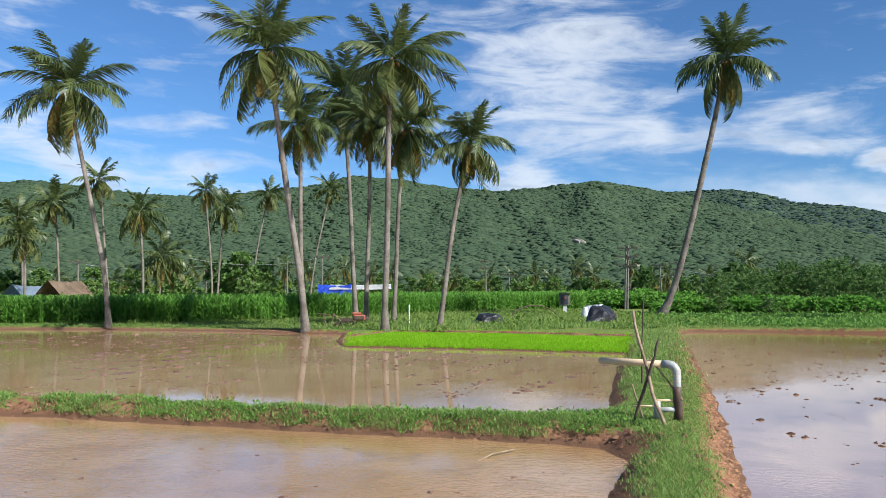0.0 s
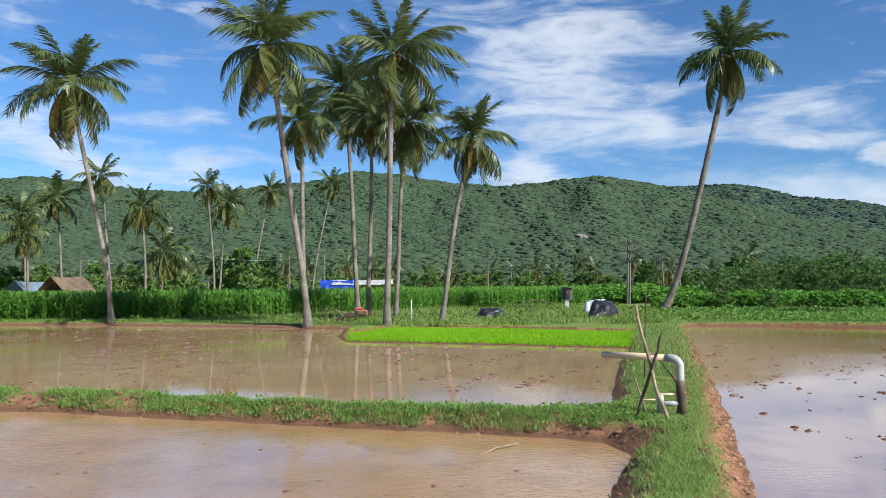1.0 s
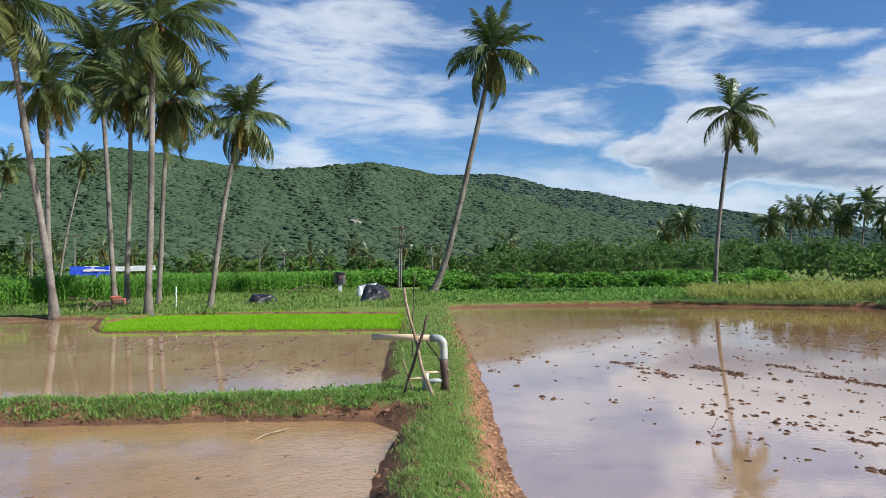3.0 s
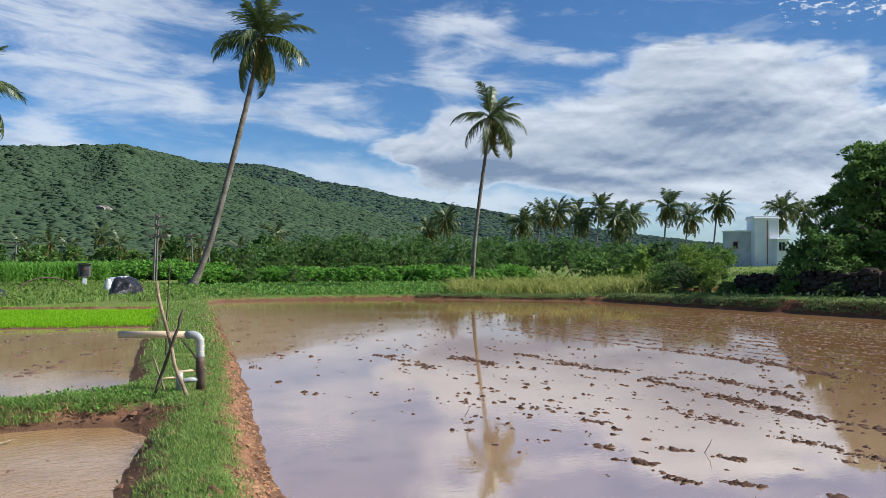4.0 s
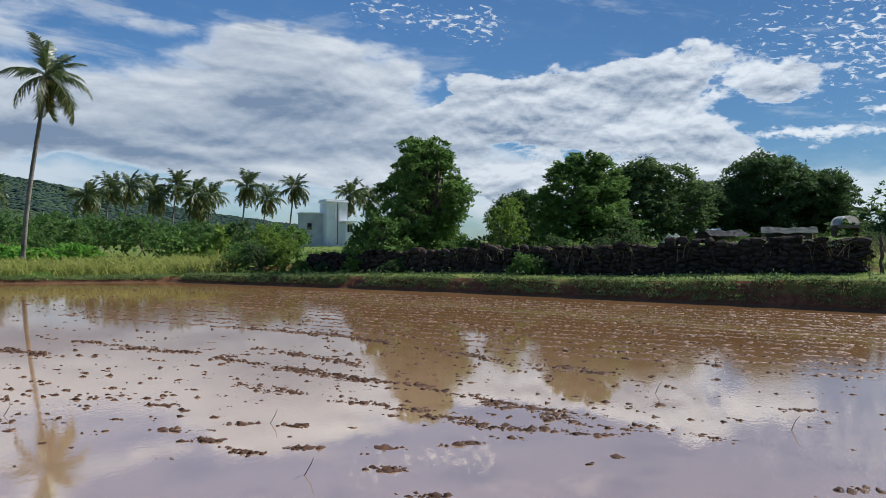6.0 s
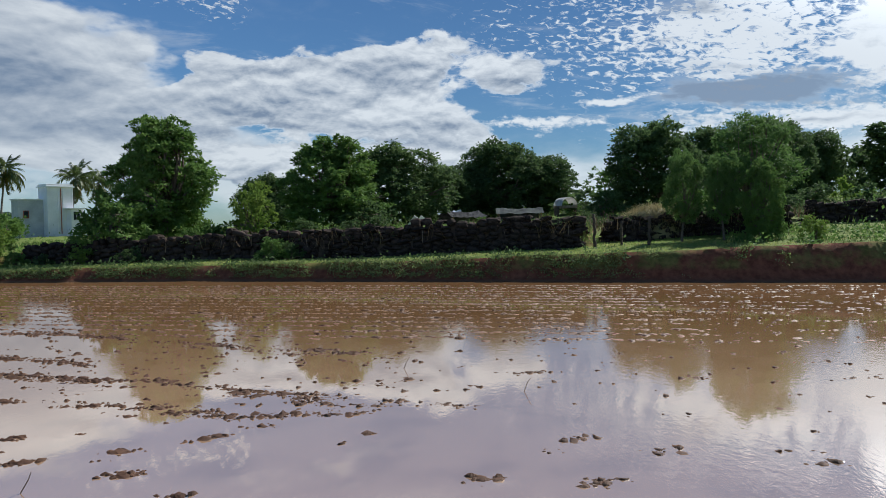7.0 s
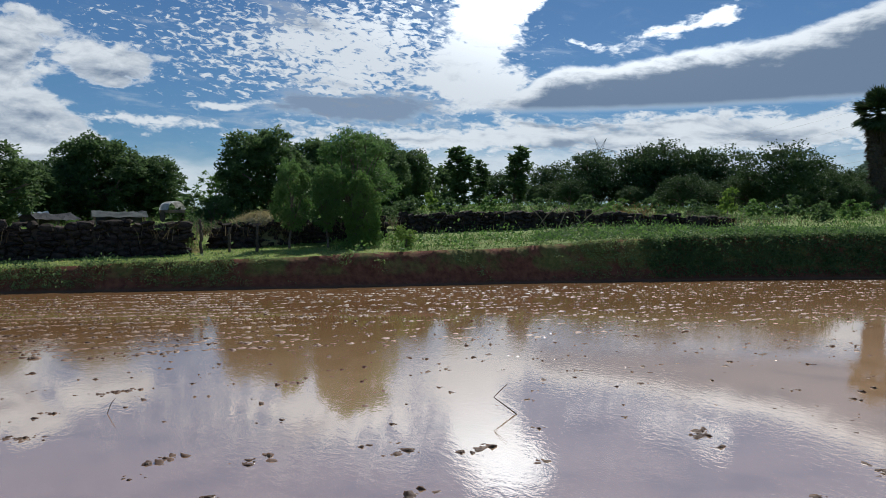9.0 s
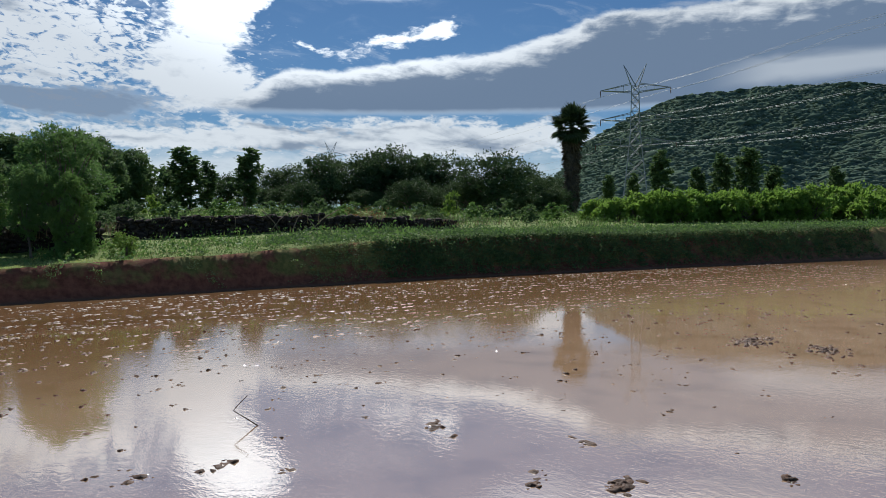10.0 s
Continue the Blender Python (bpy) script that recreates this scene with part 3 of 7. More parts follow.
# ---------------------------------------------------------------- hills
def hill(name, az0, az1, table, near, far, label, canopy_label, count, size, woods, soil):
    """A wooded ridge: table of (turn, rise) of its crest, foot at near, crest at far metres."""
    ta, te = [p[0] for p in table], [p[1] for p in table]
    na, nr = 260, 60
    A = np.linspace(az0, az1, na)

    def surf(a, u):
        crest = np.interp(a, ta, te)
        r = near + (far - near) * u + 12 * wob(np.radians(a) * 30, u * 6, 1.0)
        x, y = r * np.sin(np.radians(a)), r * np.cos(np.radians(a))
        top = np.tan(np.radians(crest)) * far + EYE + 1.5
        prof = np.clip(u, 0, 1) ** 1.25
        z = top * prof * (1 + (0.022 * wob(np.radians(a) * 60, u * 5, 1.0, 1.0) + 0.09 * wob(np.radians(a) * 17, u * 1.8, 1.0, 2.0)) * np.clip(u * (1 - u) * 4, 0, 1)) - 3
        z = np.where(u > 1, top * (1 - (u - 1) * 1.2) - 3, z)
        return x, y, z

    U = np.linspace(-0.02, 1.35, nr)
    AA, UU = np.meshgrid(A, U, indexing="ij")
    x, y, z = surf(AA.ravel(), UU.ravel())
    V = np.stack([x, y, np.where(UU.ravel() < 0, -6, z)], 1)
    i, j = np.meshgrid(np.arange(na - 1), np.arange(nr - 1), indexing="ij")
    F = np.stack([i * nr + j, (i + 1) * nr + j, (i + 1) * nr + j + 1, i * nr + j + 1], -1).reshape(-1, 4)
    tagged(new(name, np_mesh(name, V, F, soil, True)), label, "hill", kind="structure")
    # the trees that cover it
    six = [(math.cos(math.pi * q / 2), math.sin(math.pi * q / 2)) for q in range(4)]
    bv = np.array([(0.85 * c, 0.85 * s, -0.45) for c, s in six] + [(0.95 * c, 0.95 * s, 0.4) for c, s in six] + [(0, 0, 0.95)])
    bf = np.array([f for q in range(4) for f in ((q, (q + 1) % 4, 4 + q), ((q + 1) % 4, 4 + (q + 1) % 4, 4 + q), (4 + q, 4 + (q + 1) % 4, 8))])
    a = rng.uniform(az0, az1, count)
    u = rng.uniform(0.0, 1.06, count) ** 0.85
    x, y, z = surf(a, u)
    c = np.stack([x, y, z], 1)
    s = size * rng.lognormal(0, 0.45, count)
    spin = rng.uniform(0, math.pi / 2, count)
    jit = 1 + rng.uniform(-0.4, 0.35, (count, len(bv), 1))
    ca, sa = np.cos(spin)[:, None], np.sin(spin)[:, None]
    bv = np.stack([bv[None, :, 0] * ca - bv[None, :, 1] * sa, bv[None, :, 0] * sa + bv[None, :, 1] * ca, np.broadcast_to(bv[:, 2], (count, len(bv)))], -1)
    V = (bv * jit) * np.stack([s, s, s * rng.uniform(0.34, 0.6, count)], 1)[:, None] + c[:, None] + np.array([0, 0, -0.15])[None, None] * s[:, None, None]
    F = bf[None] + (np.arange(count) * bv.shape[1])[:, None, None]
    ob = new("forest_canopy", np_mesh("forest_canopy", V.reshape(-1, 3), F.reshape(-1, 3), woods, True))
    tagged(ob, canopy_label, "woods", kind="stuff")


hill("hill_north", -42, 47,
     [(-42, 7.1), (-31, 7.5), (-29, 7.75), (-26.6, 7.6), (-22.2, 7.2), (-18.3, 7.15), (-14.3, 7.6), (-9.7, 8.25), (-7.1, 8.95), (-3.6, 8.7), (0.7, 8.05), (4.3, 7.7), (7.5, 7.9), (11.5, 8.35), (14.3, 7.85), (16.8, 7.3),
      (20, 6.4), (25, 4.9), (30, 3.5), (36, 2.1), (42, 0.9), (47, 0.2)], 760, 1900,
     "long green wooded hill ridge behind the palms", "dense scrub forest covering the long ridge", 52000, 4.2, M_CANOPY, M_HILL)
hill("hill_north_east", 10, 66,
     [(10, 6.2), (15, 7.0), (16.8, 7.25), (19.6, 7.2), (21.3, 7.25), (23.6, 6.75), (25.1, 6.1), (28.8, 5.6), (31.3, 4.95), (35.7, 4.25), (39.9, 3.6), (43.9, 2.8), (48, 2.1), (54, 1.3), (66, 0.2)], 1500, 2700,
     "darker green wooded ridge running down to the plain", "scrub forest covering the farther ridge", 26000, 5.8, M_CANOPY_HAZE_BLUE, M_HILL)
hill("hill_south", 140, 190,
     [(140, 1.0), (144, 4.2), (146.1, 6.6), (147.8, 7.45), (150.7, 8.75), (152.7, 9.5), (155.8, 9.7), (158.4, 9.8), (160.9, 9.65), (163.6, 9.6), (165.8, 9.25), (172, 8.4), (190, 5)], 520, 1050,
     "steep green wooded hill beyond the power line", "scrub forest covering the steep hill", 34000, 2.9, M_CANOPY_HAZE_GREY, M_HILL_HAZE_GREY)


# ---------------------------------------------------------------- coconut palms
def frond_mesh(length, droop, seed, material, leaflets=34, hang=0.75):
    """One feathered palm leaf along +x: a bending midrib with hanging leaflets on both sides."""
    g = random.Random(seed)
    V, F = [], []
    n = 12
    p, d = Vector((0, 0, 0)), Vector((1, 0, 0))
    rib = [p.copy()]
    ang = 0.0
    side = g.uniform(-0.25, 0.25)
    for i in range(n):
        ang -= droop / n * (0.4 + 1.4 * i / n)
        d = Vector((math.cos(ang), side * i / n * 0.5, math.sin(ang)))
        p = p + d * (length / n)
        rib.append(p.copy())
    for i in range(n):
        w0, w1 = 0.055 * (1 - i / n) + 0.008, 0.055 * (1 - (i + 1) / n) + 0.008
        a, b = rib[i], rib[i + 1]
        k = len(V)
        V += [a + Vector((0, -w0, 0)), a + Vector((0, w0, 0)), a + Vector((0, 0, -w0)), b + Vector((0, -w1, 0)), b + Vector((0, w1, 0)), b + Vector((0, 0, -w1))]
        F += [(k, k + 3, k + 4, k + 1), (k + 1, k + 4, k + 5, k + 2), (k + 2, k + 5, k + 3, k)]
    for s in (-1, 1):
        for j in range(leaflets):
            t = 0.13 + 0.87 * (j + g.uniform(0, 0.6)) / leaflets
            f = min(t * n, n - 0.01)
            i = int(f)
            q = rib[i].lerp(rib[i + 1], f - i)
            ax = (rib[i + 1] - rib[i]).normalized()
            size = length * 0.245 * math.sin(math.pi * min(1, 0.2 + 0.74 * t)) ** 0.6 * g.uniform(0.55, 1.2)
            if g.random() < 0.06:
                continue
            fall = hang * g.uniform(0.6, 1.35) + 0.12 * math.sin(j * 0.7 + seed)
            out = Vector((ax.x * 0.55, s * math.cos(fall), -math.sin(fall) + ax.z * 0.4)).normalized()
            mid = q + out * size * 0.55
            tip = q + out * size + Vector((0, 0, -size * 0.22 * g.uniform(0.4, 1.6)))
            w = ax * (60 / leaflets) ** 0.85 * (0.026 + 0.010 * g.random()) * (length / 3.2)
            k = len(V)
            V += [q - w * 0.7, q + w * 0.7, mid + w, mid - w, tip + w * 0.2, tip - w * 0.2]
            F += [(k, k + 1, k + 2, k + 3), (k + 3, k + 2, k + 4, k + 5)]
    return np_mesh("frond", V, F, material)


def frond_set(length, leaflets):
    """Leaves of every age: (mesh, upward angle range)."""
    made = []
    for k, (droop, hang, lo, hi) in enumerate(((0.5, 0.35, 52, 86), (0.95, 0.55, 28, 52), (1.3, 0.85, 2, 28), (1.15, 1.1, -34, 2), (0.7, 1.3, -72, -34))):
        for v in range(2):
            made.append((frond_mesh(length * (0.86, 1.0, 1.04, 1.04, 0.98)[k], droop + 0.2 * v, 31 * k + v, M_FROND_LOW if k == 4 or (k == 3 and v) else M_FROND, leaflets, hang), lo, hi))
    old = [frond_mesh(length * 0.85, 0.45, 77 + v, M_FROND_OLD, leaflets, 1.2) for v in range(2)]
    return made, old


FRONDS_NEAR, FRONDS_FAR = frond_set(3.3, 54), frond_set(3.3, 22)


def nut_mesh():
    bm = bmesh.new()
    bmesh.ops.create_icosphere(bm, subdivisions=1, radius=1.0)
    for v in bm.verts:
        v.co = Vector((v.co.x * 0.115, v.co.y * 0.115, v.co.z * 0.15 * (1.12 if v.co.z < 0 else 1.0)))
    return bm_mesh("coconut", bm, M_NUT, True)


NUT = nut_mesh()
WIND = Vector((0.9, -0.1, 0.12))


def coconut_palm(base, crown, size, seed, label, group, fronds=34, far=False, radius=0.13, bend=0.5, old=4, nuts=True, wind=0.10):
    """base (x, y) on the ground, crown (x, y, z): the point from which the leaves spring."""
    g = random.Random(seed)
    z0 = at(*base) - 0.12
    palm = empty("coconut_palm", pose(base[0], base[1], z0), label, "palm tree", group)
    top = Vector((crown[0] - base[0], crown[1] - base[1], crown[2] - z0))
    pts, rad = [], []
    steps = 14 if far else 30
    for i in range(steps + 1):
        t = i / steps
        bow = Vector((top.x, top.y, 0)) * (t ** (1 + bend) - t)
        p = top * t + bow + Vector((math.sin(t * 5 + seed) * 0.06, math.cos(t * 4 + seed) * 0.06, 0)) * min(1, 4 * t)
        pts.append(p)
        rad.append(radius * (0.72 + 0.28 * (1 - t) + 0.75 * max(0, 1 - t * 9) ** 2) * (1.0 if far else 1 + 0.045 * (-1) ** i))
    bm = bmesh.new()
    add_tube(bm, pts, rad, 7 if far else 10)
    part("trunk", bm, M_BARK, palm, "grey ringed slender trunk", True)
    head = top
    sets, dead = FRONDS_FAR if far else FRONDS_NEAR
    turn = g.uniform(0, 360)
    for i in range(fronds):
        u = i / (fronds - 1)
        k = min(9, int((1 - (1 - u) ** 1.0) * 10))
        me, lo, hi = sets[k]
        up = hi + (lo - hi) * ((u * 10) % 1.0) + g.uniform(-10, 8)
        turn += 137.5 + g.uniform(-14, 14)
        s = size * g.uniform(0.80, 1.12)
        ca = math.cos(radians(up))
        d = (Vector((ca * math.cos(radians(turn)), ca * math.sin(radians(turn)), math.sin(radians(up)))) + WIND * wind * g.uniform(0.5, 1.3)).normalized()
        lie = pose(0, 0, 0, 0, 0, math.degrees(math.atan2(d.y, d.x))) @ pose(0, 0, 0, g.uniform(-35, 35), -math.degrees(math.asin(d.z)), 0)
        child("frond", me, palm, Matrix.Translation(head) @ lie @ Matrix.Diagonal((s, s, s, 1)))
    for i in range(old):
        turn += 137.5
        s = size * g.uniform(0.75, 1.0)
        child("frond", dead[i % 2], palm, Matrix.Translation(head) @ pose(0, 0, 0, 0, g.uniform(50, 76), turn) @ Matrix.Diagonal((s, s, s, 1)), "yellowed hanging leaf")
    if nuts:
        for q in range(9):
            a = q * 2.4
            child("coconut", NUT, palm, Matrix.Translation(head + Vector((0.26 * math.cos(a), 0.26 * math.sin(a), -0.25 - 0.06 * (q % 4)))), "yellow-brown coconut")
    return palm


def palm_at(base, az, el, size, seed, label, group, **k):
    d = math.hypot(*base)
    x, y = spot(az, d)
    return coconut_palm(base, (x, y, EYE + d * math.tan(radians(el))), size, seed, label, group, **k)


GROVE = "coconut palms beside the paddies"
palm_at((-17.4, 38.6), -27.1, 14.1, 1.08, 1, "tall leaning coconut palm at the maize edge", GROVE, bend=0.35)
palm_at((-6.3, 33.6), -13.6, 17.9, 1.02, 2, "tall coconut palm leaning over the paddy edge", GROVE, bend=0.2, radius=0.15, old=5)
palm_at((-7.4, 39.0), -11.2, 12.7, 0.82, 3, "coconut palm with a full green crown", GROVE, bend=0.2)
palm_at((-5.6, 46.8), -7.9, 15.0, 1.15, 4, "tall coconut palm with a straight grey trunk", GROVE, bend=0.3, radius=0.15)
palm_at((-4.3, 40.6), -5.7, 13.1, 0.85, 5, "coconut palm half hidden among taller ones", GROVE, bend=0.4, old=6)
palm_at((-2.6, 31.7), -4.0, 17.6, 0.92, 6, "tall coconut palm with a dense green crown", GROVE, bend=0.9, radius=0.14, old=3)
palm_at((-2.8, 40.3), -2.9, 12.6, 0.95, 7, "coconut palm behind the seedling bed", GROVE, bend=0.6)
palm_at((-0.3, 34.9), 2.0, 11.5, 0.72, 8, "shorter leaning coconut palm beside the seedling bed", GROVE, bend=0.2, old=5)
palm_at((13.1, 46.0), 21.1, 16.4, 1.08, 9, "lone tall coconut palm leaning far over", GROVE, bend=-0.28, radius=0.20, old=4)
bx, by = spot(37.0, 44)
palm_at((bx, by), 38.45, 10.9, 0.78, 10, "lone coconut palm ruffled by the wind", GROVE, fronds=24, bend=0.2, old=3, wind=0.5)

SMALL = "coconut palms behind the maize field"
for k, (a0, a1, el, d, s) in enumerate(((-24.2, -25.0, 7.7, 78, 0.85), (-27.2, -27.8, 6.0, 82, 0.9), (-29.4, -29.9, 4.9, 80, 1.0), (-22.0, -22.3, 5.5, 76, 0.95), (-17.3, -17.8, 7.2, 84, 0.82),
                                        (-17.0, -16.4, 6.0, 86, 1.0), (-14.6, -13.3, 7.1, 92, 0.85), (-10.25, -8.7, 7.6, 90, 0.78), (-29.3, -29.6, 3.6, 74, 0.8), (-21.0, -20.8, 2.3, 80, 1.1))):
    x, y = spot(a0, d)
    palm_at((x, y), a1, el + 0.35, s, 40 + k, "coconut palm with yellowing lower leaves", SMALL, fronds=22, far=True, radius=0.13, bend=0.3, old=5, nuts=False)

ROW = "row of distant wind-blown coconut palms"
for k, (a, el) in enumerate(((40.9, 2.5), (42.4, 3.1), (43.6, 3.2), (45.1, 3.2), (46.8, 3.5), (48.0, 2.8), (49.2, 2.8), (51.7, 3.5), (53.2, 2.6), (55.2, 3.5), (59.4, 3.0), (60.8, 2.7), (35.1, 2.7), (33.7, 1.9), (45.4, 2.5), (48.2, 2.0))):
    d = 125 + (k * 37 % 23)
    x, y = spot(a - 0.4, d)
    palm_at((x, y), a, el + 0.45, 1.12, 70 + k, "distant coconut palm blown by the wind", ROW, wind=0.35, fronds=30, far=True, radius=0.17, bend=0.2, old=3, nuts=False)


# ---------------------------------------------------------------- leafy trees and shrubs
def leaf_cloud(blobs, count, leaf, seed, shell=0.75, aspect=1.8, up=0.35):
    """Leaves gathered in twig clusters over lumpy ellipsoids (centre, radii)."""
    g = np.random.default_rng(seed)
    vol = np.array([b[1][0] * b[1][1] + b[1][0] * b[1][2] for b in blobs])
    per = 26
    nc = max(1, count // per)
    which = g.choice(len(blobs), nc, p=vol / vol.sum())
    C, Rr = np.array([b[0] for b in blobs], float)[which], np.array([b[1] for b in blobs], float)[which]
    d = g.normal(size=(nc, 3))
    d /= np.linalg.norm(d, axis=1)[:, None]
    rad = shell + (1 - shell) * g.random(nc) - (g.random(nc) < 0.25) * g.random(nc) * 0.5
    rad = rad * (1 + 0.16 * np.sin(d[:, 0] * 5 + seed) * np.cos(d[:, 1] * 6 + d[:, 2] * 4))
    cc = C + d * Rr * rad[:, None]
    spread = 0.16 * Rr.mean(1)
    pos = np.repeat(cc, per, 0) + g.normal(size=(nc * per, 3)) * np.repeat(spread, per)[:, None] * np.array([1, 1, 0.7])
    n = len(pos)
    ax = np.repeat(d, per, 0) * 0.7 + g.normal(size=(n, 3)) * 0.8 + np.array([0, 0, -0.15])
    ax /= np.linalg.norm(ax, axis=1)[:, None]
    nrm = g.normal(size=(n, 3)) + np.array([0, 0, up * 2.2])
    sd = np.cross(ax, nrm)
    sd /= np.linalg.norm(sd, axis=1)[:, None] + 1e-9
    L = leaf * g.uniform(0.6, 1.25, n)[:, None]
    W = L / aspect * 0.5
    V = np.stack([pos, pos + ax * L * 0.45 + sd * W, pos + ax * L, pos + ax * L * 0.45 - sd * W], 1).reshape(-1, 3)
    F = np.arange(n * 4).reshape(-1, 4)
    return V, F


def limbs(bm, blobs, height, radius, seed, stems=1):
    g = random.Random(seed)
    for s in range(stems):
        o = Vector((g.uniform(-0.3, 0.3), g.uniform(-0.3, 0.3), 0)) * (stems > 1)
        fork = Vector((g.uniform(-0.3, 0.3), g.uniform(-0.3, 0.3), height))
        add_tube(bm, [o + Vector((0, 0, -0.25)), o + Vector((0, 0, 0.1)), (o + fork) / 2 + Vector((g.uniform(-.1, .1), g.uniform(-.1, .1), 0)), fork], [radius * 1.5, radius * 1.15, radius * 0.9, radius * 0.75], 8)
        for c, r in blobs[s::2]:
            e = Vector(c)
            m = fork.lerp(e, 0.5) + Vector((g.uniform(-.3, .3), g.uniform(-.3, .3), g.uniform(0, .4)))
            add_tube(bm, [fork - Vector((0, 0, 0.1)), m, e], [radius * 0.55, radius * 0.32, radius * 0.1], 4)
            for q in range(1):
                t = e + Vector([g.uniform(-0.8, 0.8) * r[i] for i in range(3)])
                add_tube(bm, [m.lerp(e, 0.5), t], [radius * 0.2, radius * 0.05], 3)


def tree_meshes(blobs, count, leaf, seed, material, height, radius, stems=1, aspect=1.8):
    bm = bmesh.new()
    limbs(bm, blobs, height, radius, seed, stems)
    V, F = leaf_cloud(blobs, count, leaf, seed, aspect=aspect)
    return bm_mesh("trunk", bm, M_WOODY, True), np_mesh("crown", V, F, material)


def thin(meshes, blobs, count, leaf, seed, material):
    """The same tree with fewer, larger leaves for the distance."""
    V, F = leaf_cloud(blobs, count, leaf, seed)
    bm = bmesh.new()
    limbs(bm, blobs[::5], 0.22 * max(b[0][2] for b in blobs), 0.04 + 0.02 * max(b[1][0] for b in blobs), seed)
    return bm_mesh("trunk", bm, M_WOODY, True), np_mesh("crown", V, F, material)


def place_tree(meshes, x, y, scale, turn, label, category, group="", name="tree", wide=1.0):
    far, limit = FAR_OF.get(meshes[1].name, (meshes, 0))
    if math.hypot(x, y) > limit:
        meshes = far
    t = empty(name, pose(x, y, at(x, y) - 0.05, 0, 0, turn), label, category, group)
    s = Matrix.Diagonal((scale * wide, scale * wide, scale, 1))
    child("trunk", meshes[0], t, s)
    child("crown", meshes[1], t, s)
    return t


def lumps(g, n, w, h0, h1, r):
    """Lumpy crown blobs spread to half width w between heights h0 and h1."""
    out = []
    for i in range(n + n // 2):
        stray = i >= n
        a = i * 2.4 + g.uniform(-0.5, 0.5)
        t = g.uniform(0.1, 1.04) if stray else (i + g.random()) / n
        wide = w * math.sin(math.pi * min(0.97, 0.24 + 0.69 * t)) ** 0.75
        q = wide * (g.uniform(0.85, 1.12) if stray else math.sqrt(g.uniform(0.05, 0.95)))
        s = r * (g.uniform(0.3, 0.55) if stray else g.uniform(0.7, 1.15))
        out.append(((q * math.cos(a), q * math.sin(a), h0 + (h1 - h0) * t), (s, s, s * 0.85)))
    return out


G = random.Random(5)
M_GROVE = leafy("grove_leaf", (0.036, 0.066, 0.028), (0.10, 0.145, 0.056), 0.7, 0.25)
# unit trees, about 5 m high
LUMP_E = lumps(random.Random(9), 22, 1.75, 2.0, 4.6, 0.62)
LUMPS = [lumps(G, 26, 1.6, 0.7, 4.7, 0.62), lumps(G, 30, 2.2, 0.6, 4.2, 0.72), lumps(G, 24, 1.4, 1.5, 4.7, 0.5), lumps(G, 26, 1.9, 0.5, 4.0, 0.68)]
LUMPS[0] = lumps(random.Random(21), 46, 1.62, 0.45, 4.75, 0.5)
TREE_A = tree_meshes(LUMPS[0], 38000, 0.135, 11, M_LEAF, 1.1, 0.13, 2)
TREE_B = tree_meshes(LUMPS[1], 30000, 0.16, 12, M_LEAF_DARK, 1.0, 0.16, 1)
TREE_C = tree_meshes(LUMPS[2], 17000, 0.15, 13, M_LEAF_FINE, 1.3, 0.09, 1, 3.2)
TREE_E = tree_meshes(LUMP_E, 15000, 0.15, 18, M_LEAF_FINE, 1.5, 0.09, 2, 3.0)
TREE_D = tree_meshes(LUMPS[3], 28000, 0.16, 14, M_LEAF_DARK, 1.0, 0.14, 1)
FAR_A = thin(TREE_A, LUMPS[0], 2900, 0.36, 11, M_LEAF)
FAR_B = thin(TREE_B, LUMPS[1], 3400, 0.42, 12, M_LEAF_DARK)
FAR_C = thin(TREE_C, LUMPS[2], 1800, 0.42, 13, M_LEAF_FINE)
FAR_D = thin(TREE_D, LUMPS[3], 3200, 0.40, 14, M_LEAF_DARK)
COLUMN = tree_meshes([((0, 0, 1.2), (0.55, 0.55, 0.8)), ((0.1, 0, 2.3), (0.62, 0.62, 0.8)), ((-0.1, 0.05, 3.4), (0.6, 0.6, 0.8)), ((0, 0, 4.3), (0.5, 0.5, 0.6))], 3000, 0.26, 15, M_LEAF_DARK, 0.8, 0.12, 1)
WOOD_TREE = [thin(t, b, 1000, 0.62, 17, m) for t, b, m in ((TREE_A, LUMPS[0], M_LEAF), (TREE_D, LUMPS[3], M_LEAF_LIGHT), (TREE_B, LUMPS[1], M_LEAF))]
GROVE_TREE = [tree_meshes(lumps(G, 15, 2.2, 1.0, 3.9, 1.2), 12000, 0.19, 16 + v, M_GROVE, 0.9, 0.15) for v in range(2)]
FAR_OF = {TREE_A[1].name: (FAR_A, 70), TREE_B[1].name: (FAR_B, 70), TREE_C[1].name: (FAR_C, 70), TREE_D[1].name: (FAR_D, 70)}

LB = [lumps(G, 9, 0.9, 0.3, 1.3, 0.42), lumps(G, 8, 0.8, 0.3, 1.5, 0.38), lumps(G, 9, 1.0, 0.25, 1.2, 0.42)]
BUSH_A = tree_meshes(LB[0], 3600, 0.12, 21, M_LEAF, 0.25, 0.04, 3)
BUSH_B = tree_meshes(LB[1], 3200, 0.12, 22, M_LEAF_LIGHT, 0.25, 0.04, 3, 2.4)
BUSH_C = tree_meshes(LB[2], 3200, 0.12, 23, M_LEAF_DARK, 0.25, 0.05, 3)
for full, blobs, m in ((BUSH_A, LB[0], M_LEAF), (BUSH_B, LB[1], M_LEAF_LIGHT), (BUSH_C, LB[2], M_LEAF_DARK)):
    FAR_OF[full[1].name] = (thin(full, blobs, 850, 0.23, 27, m), 42)
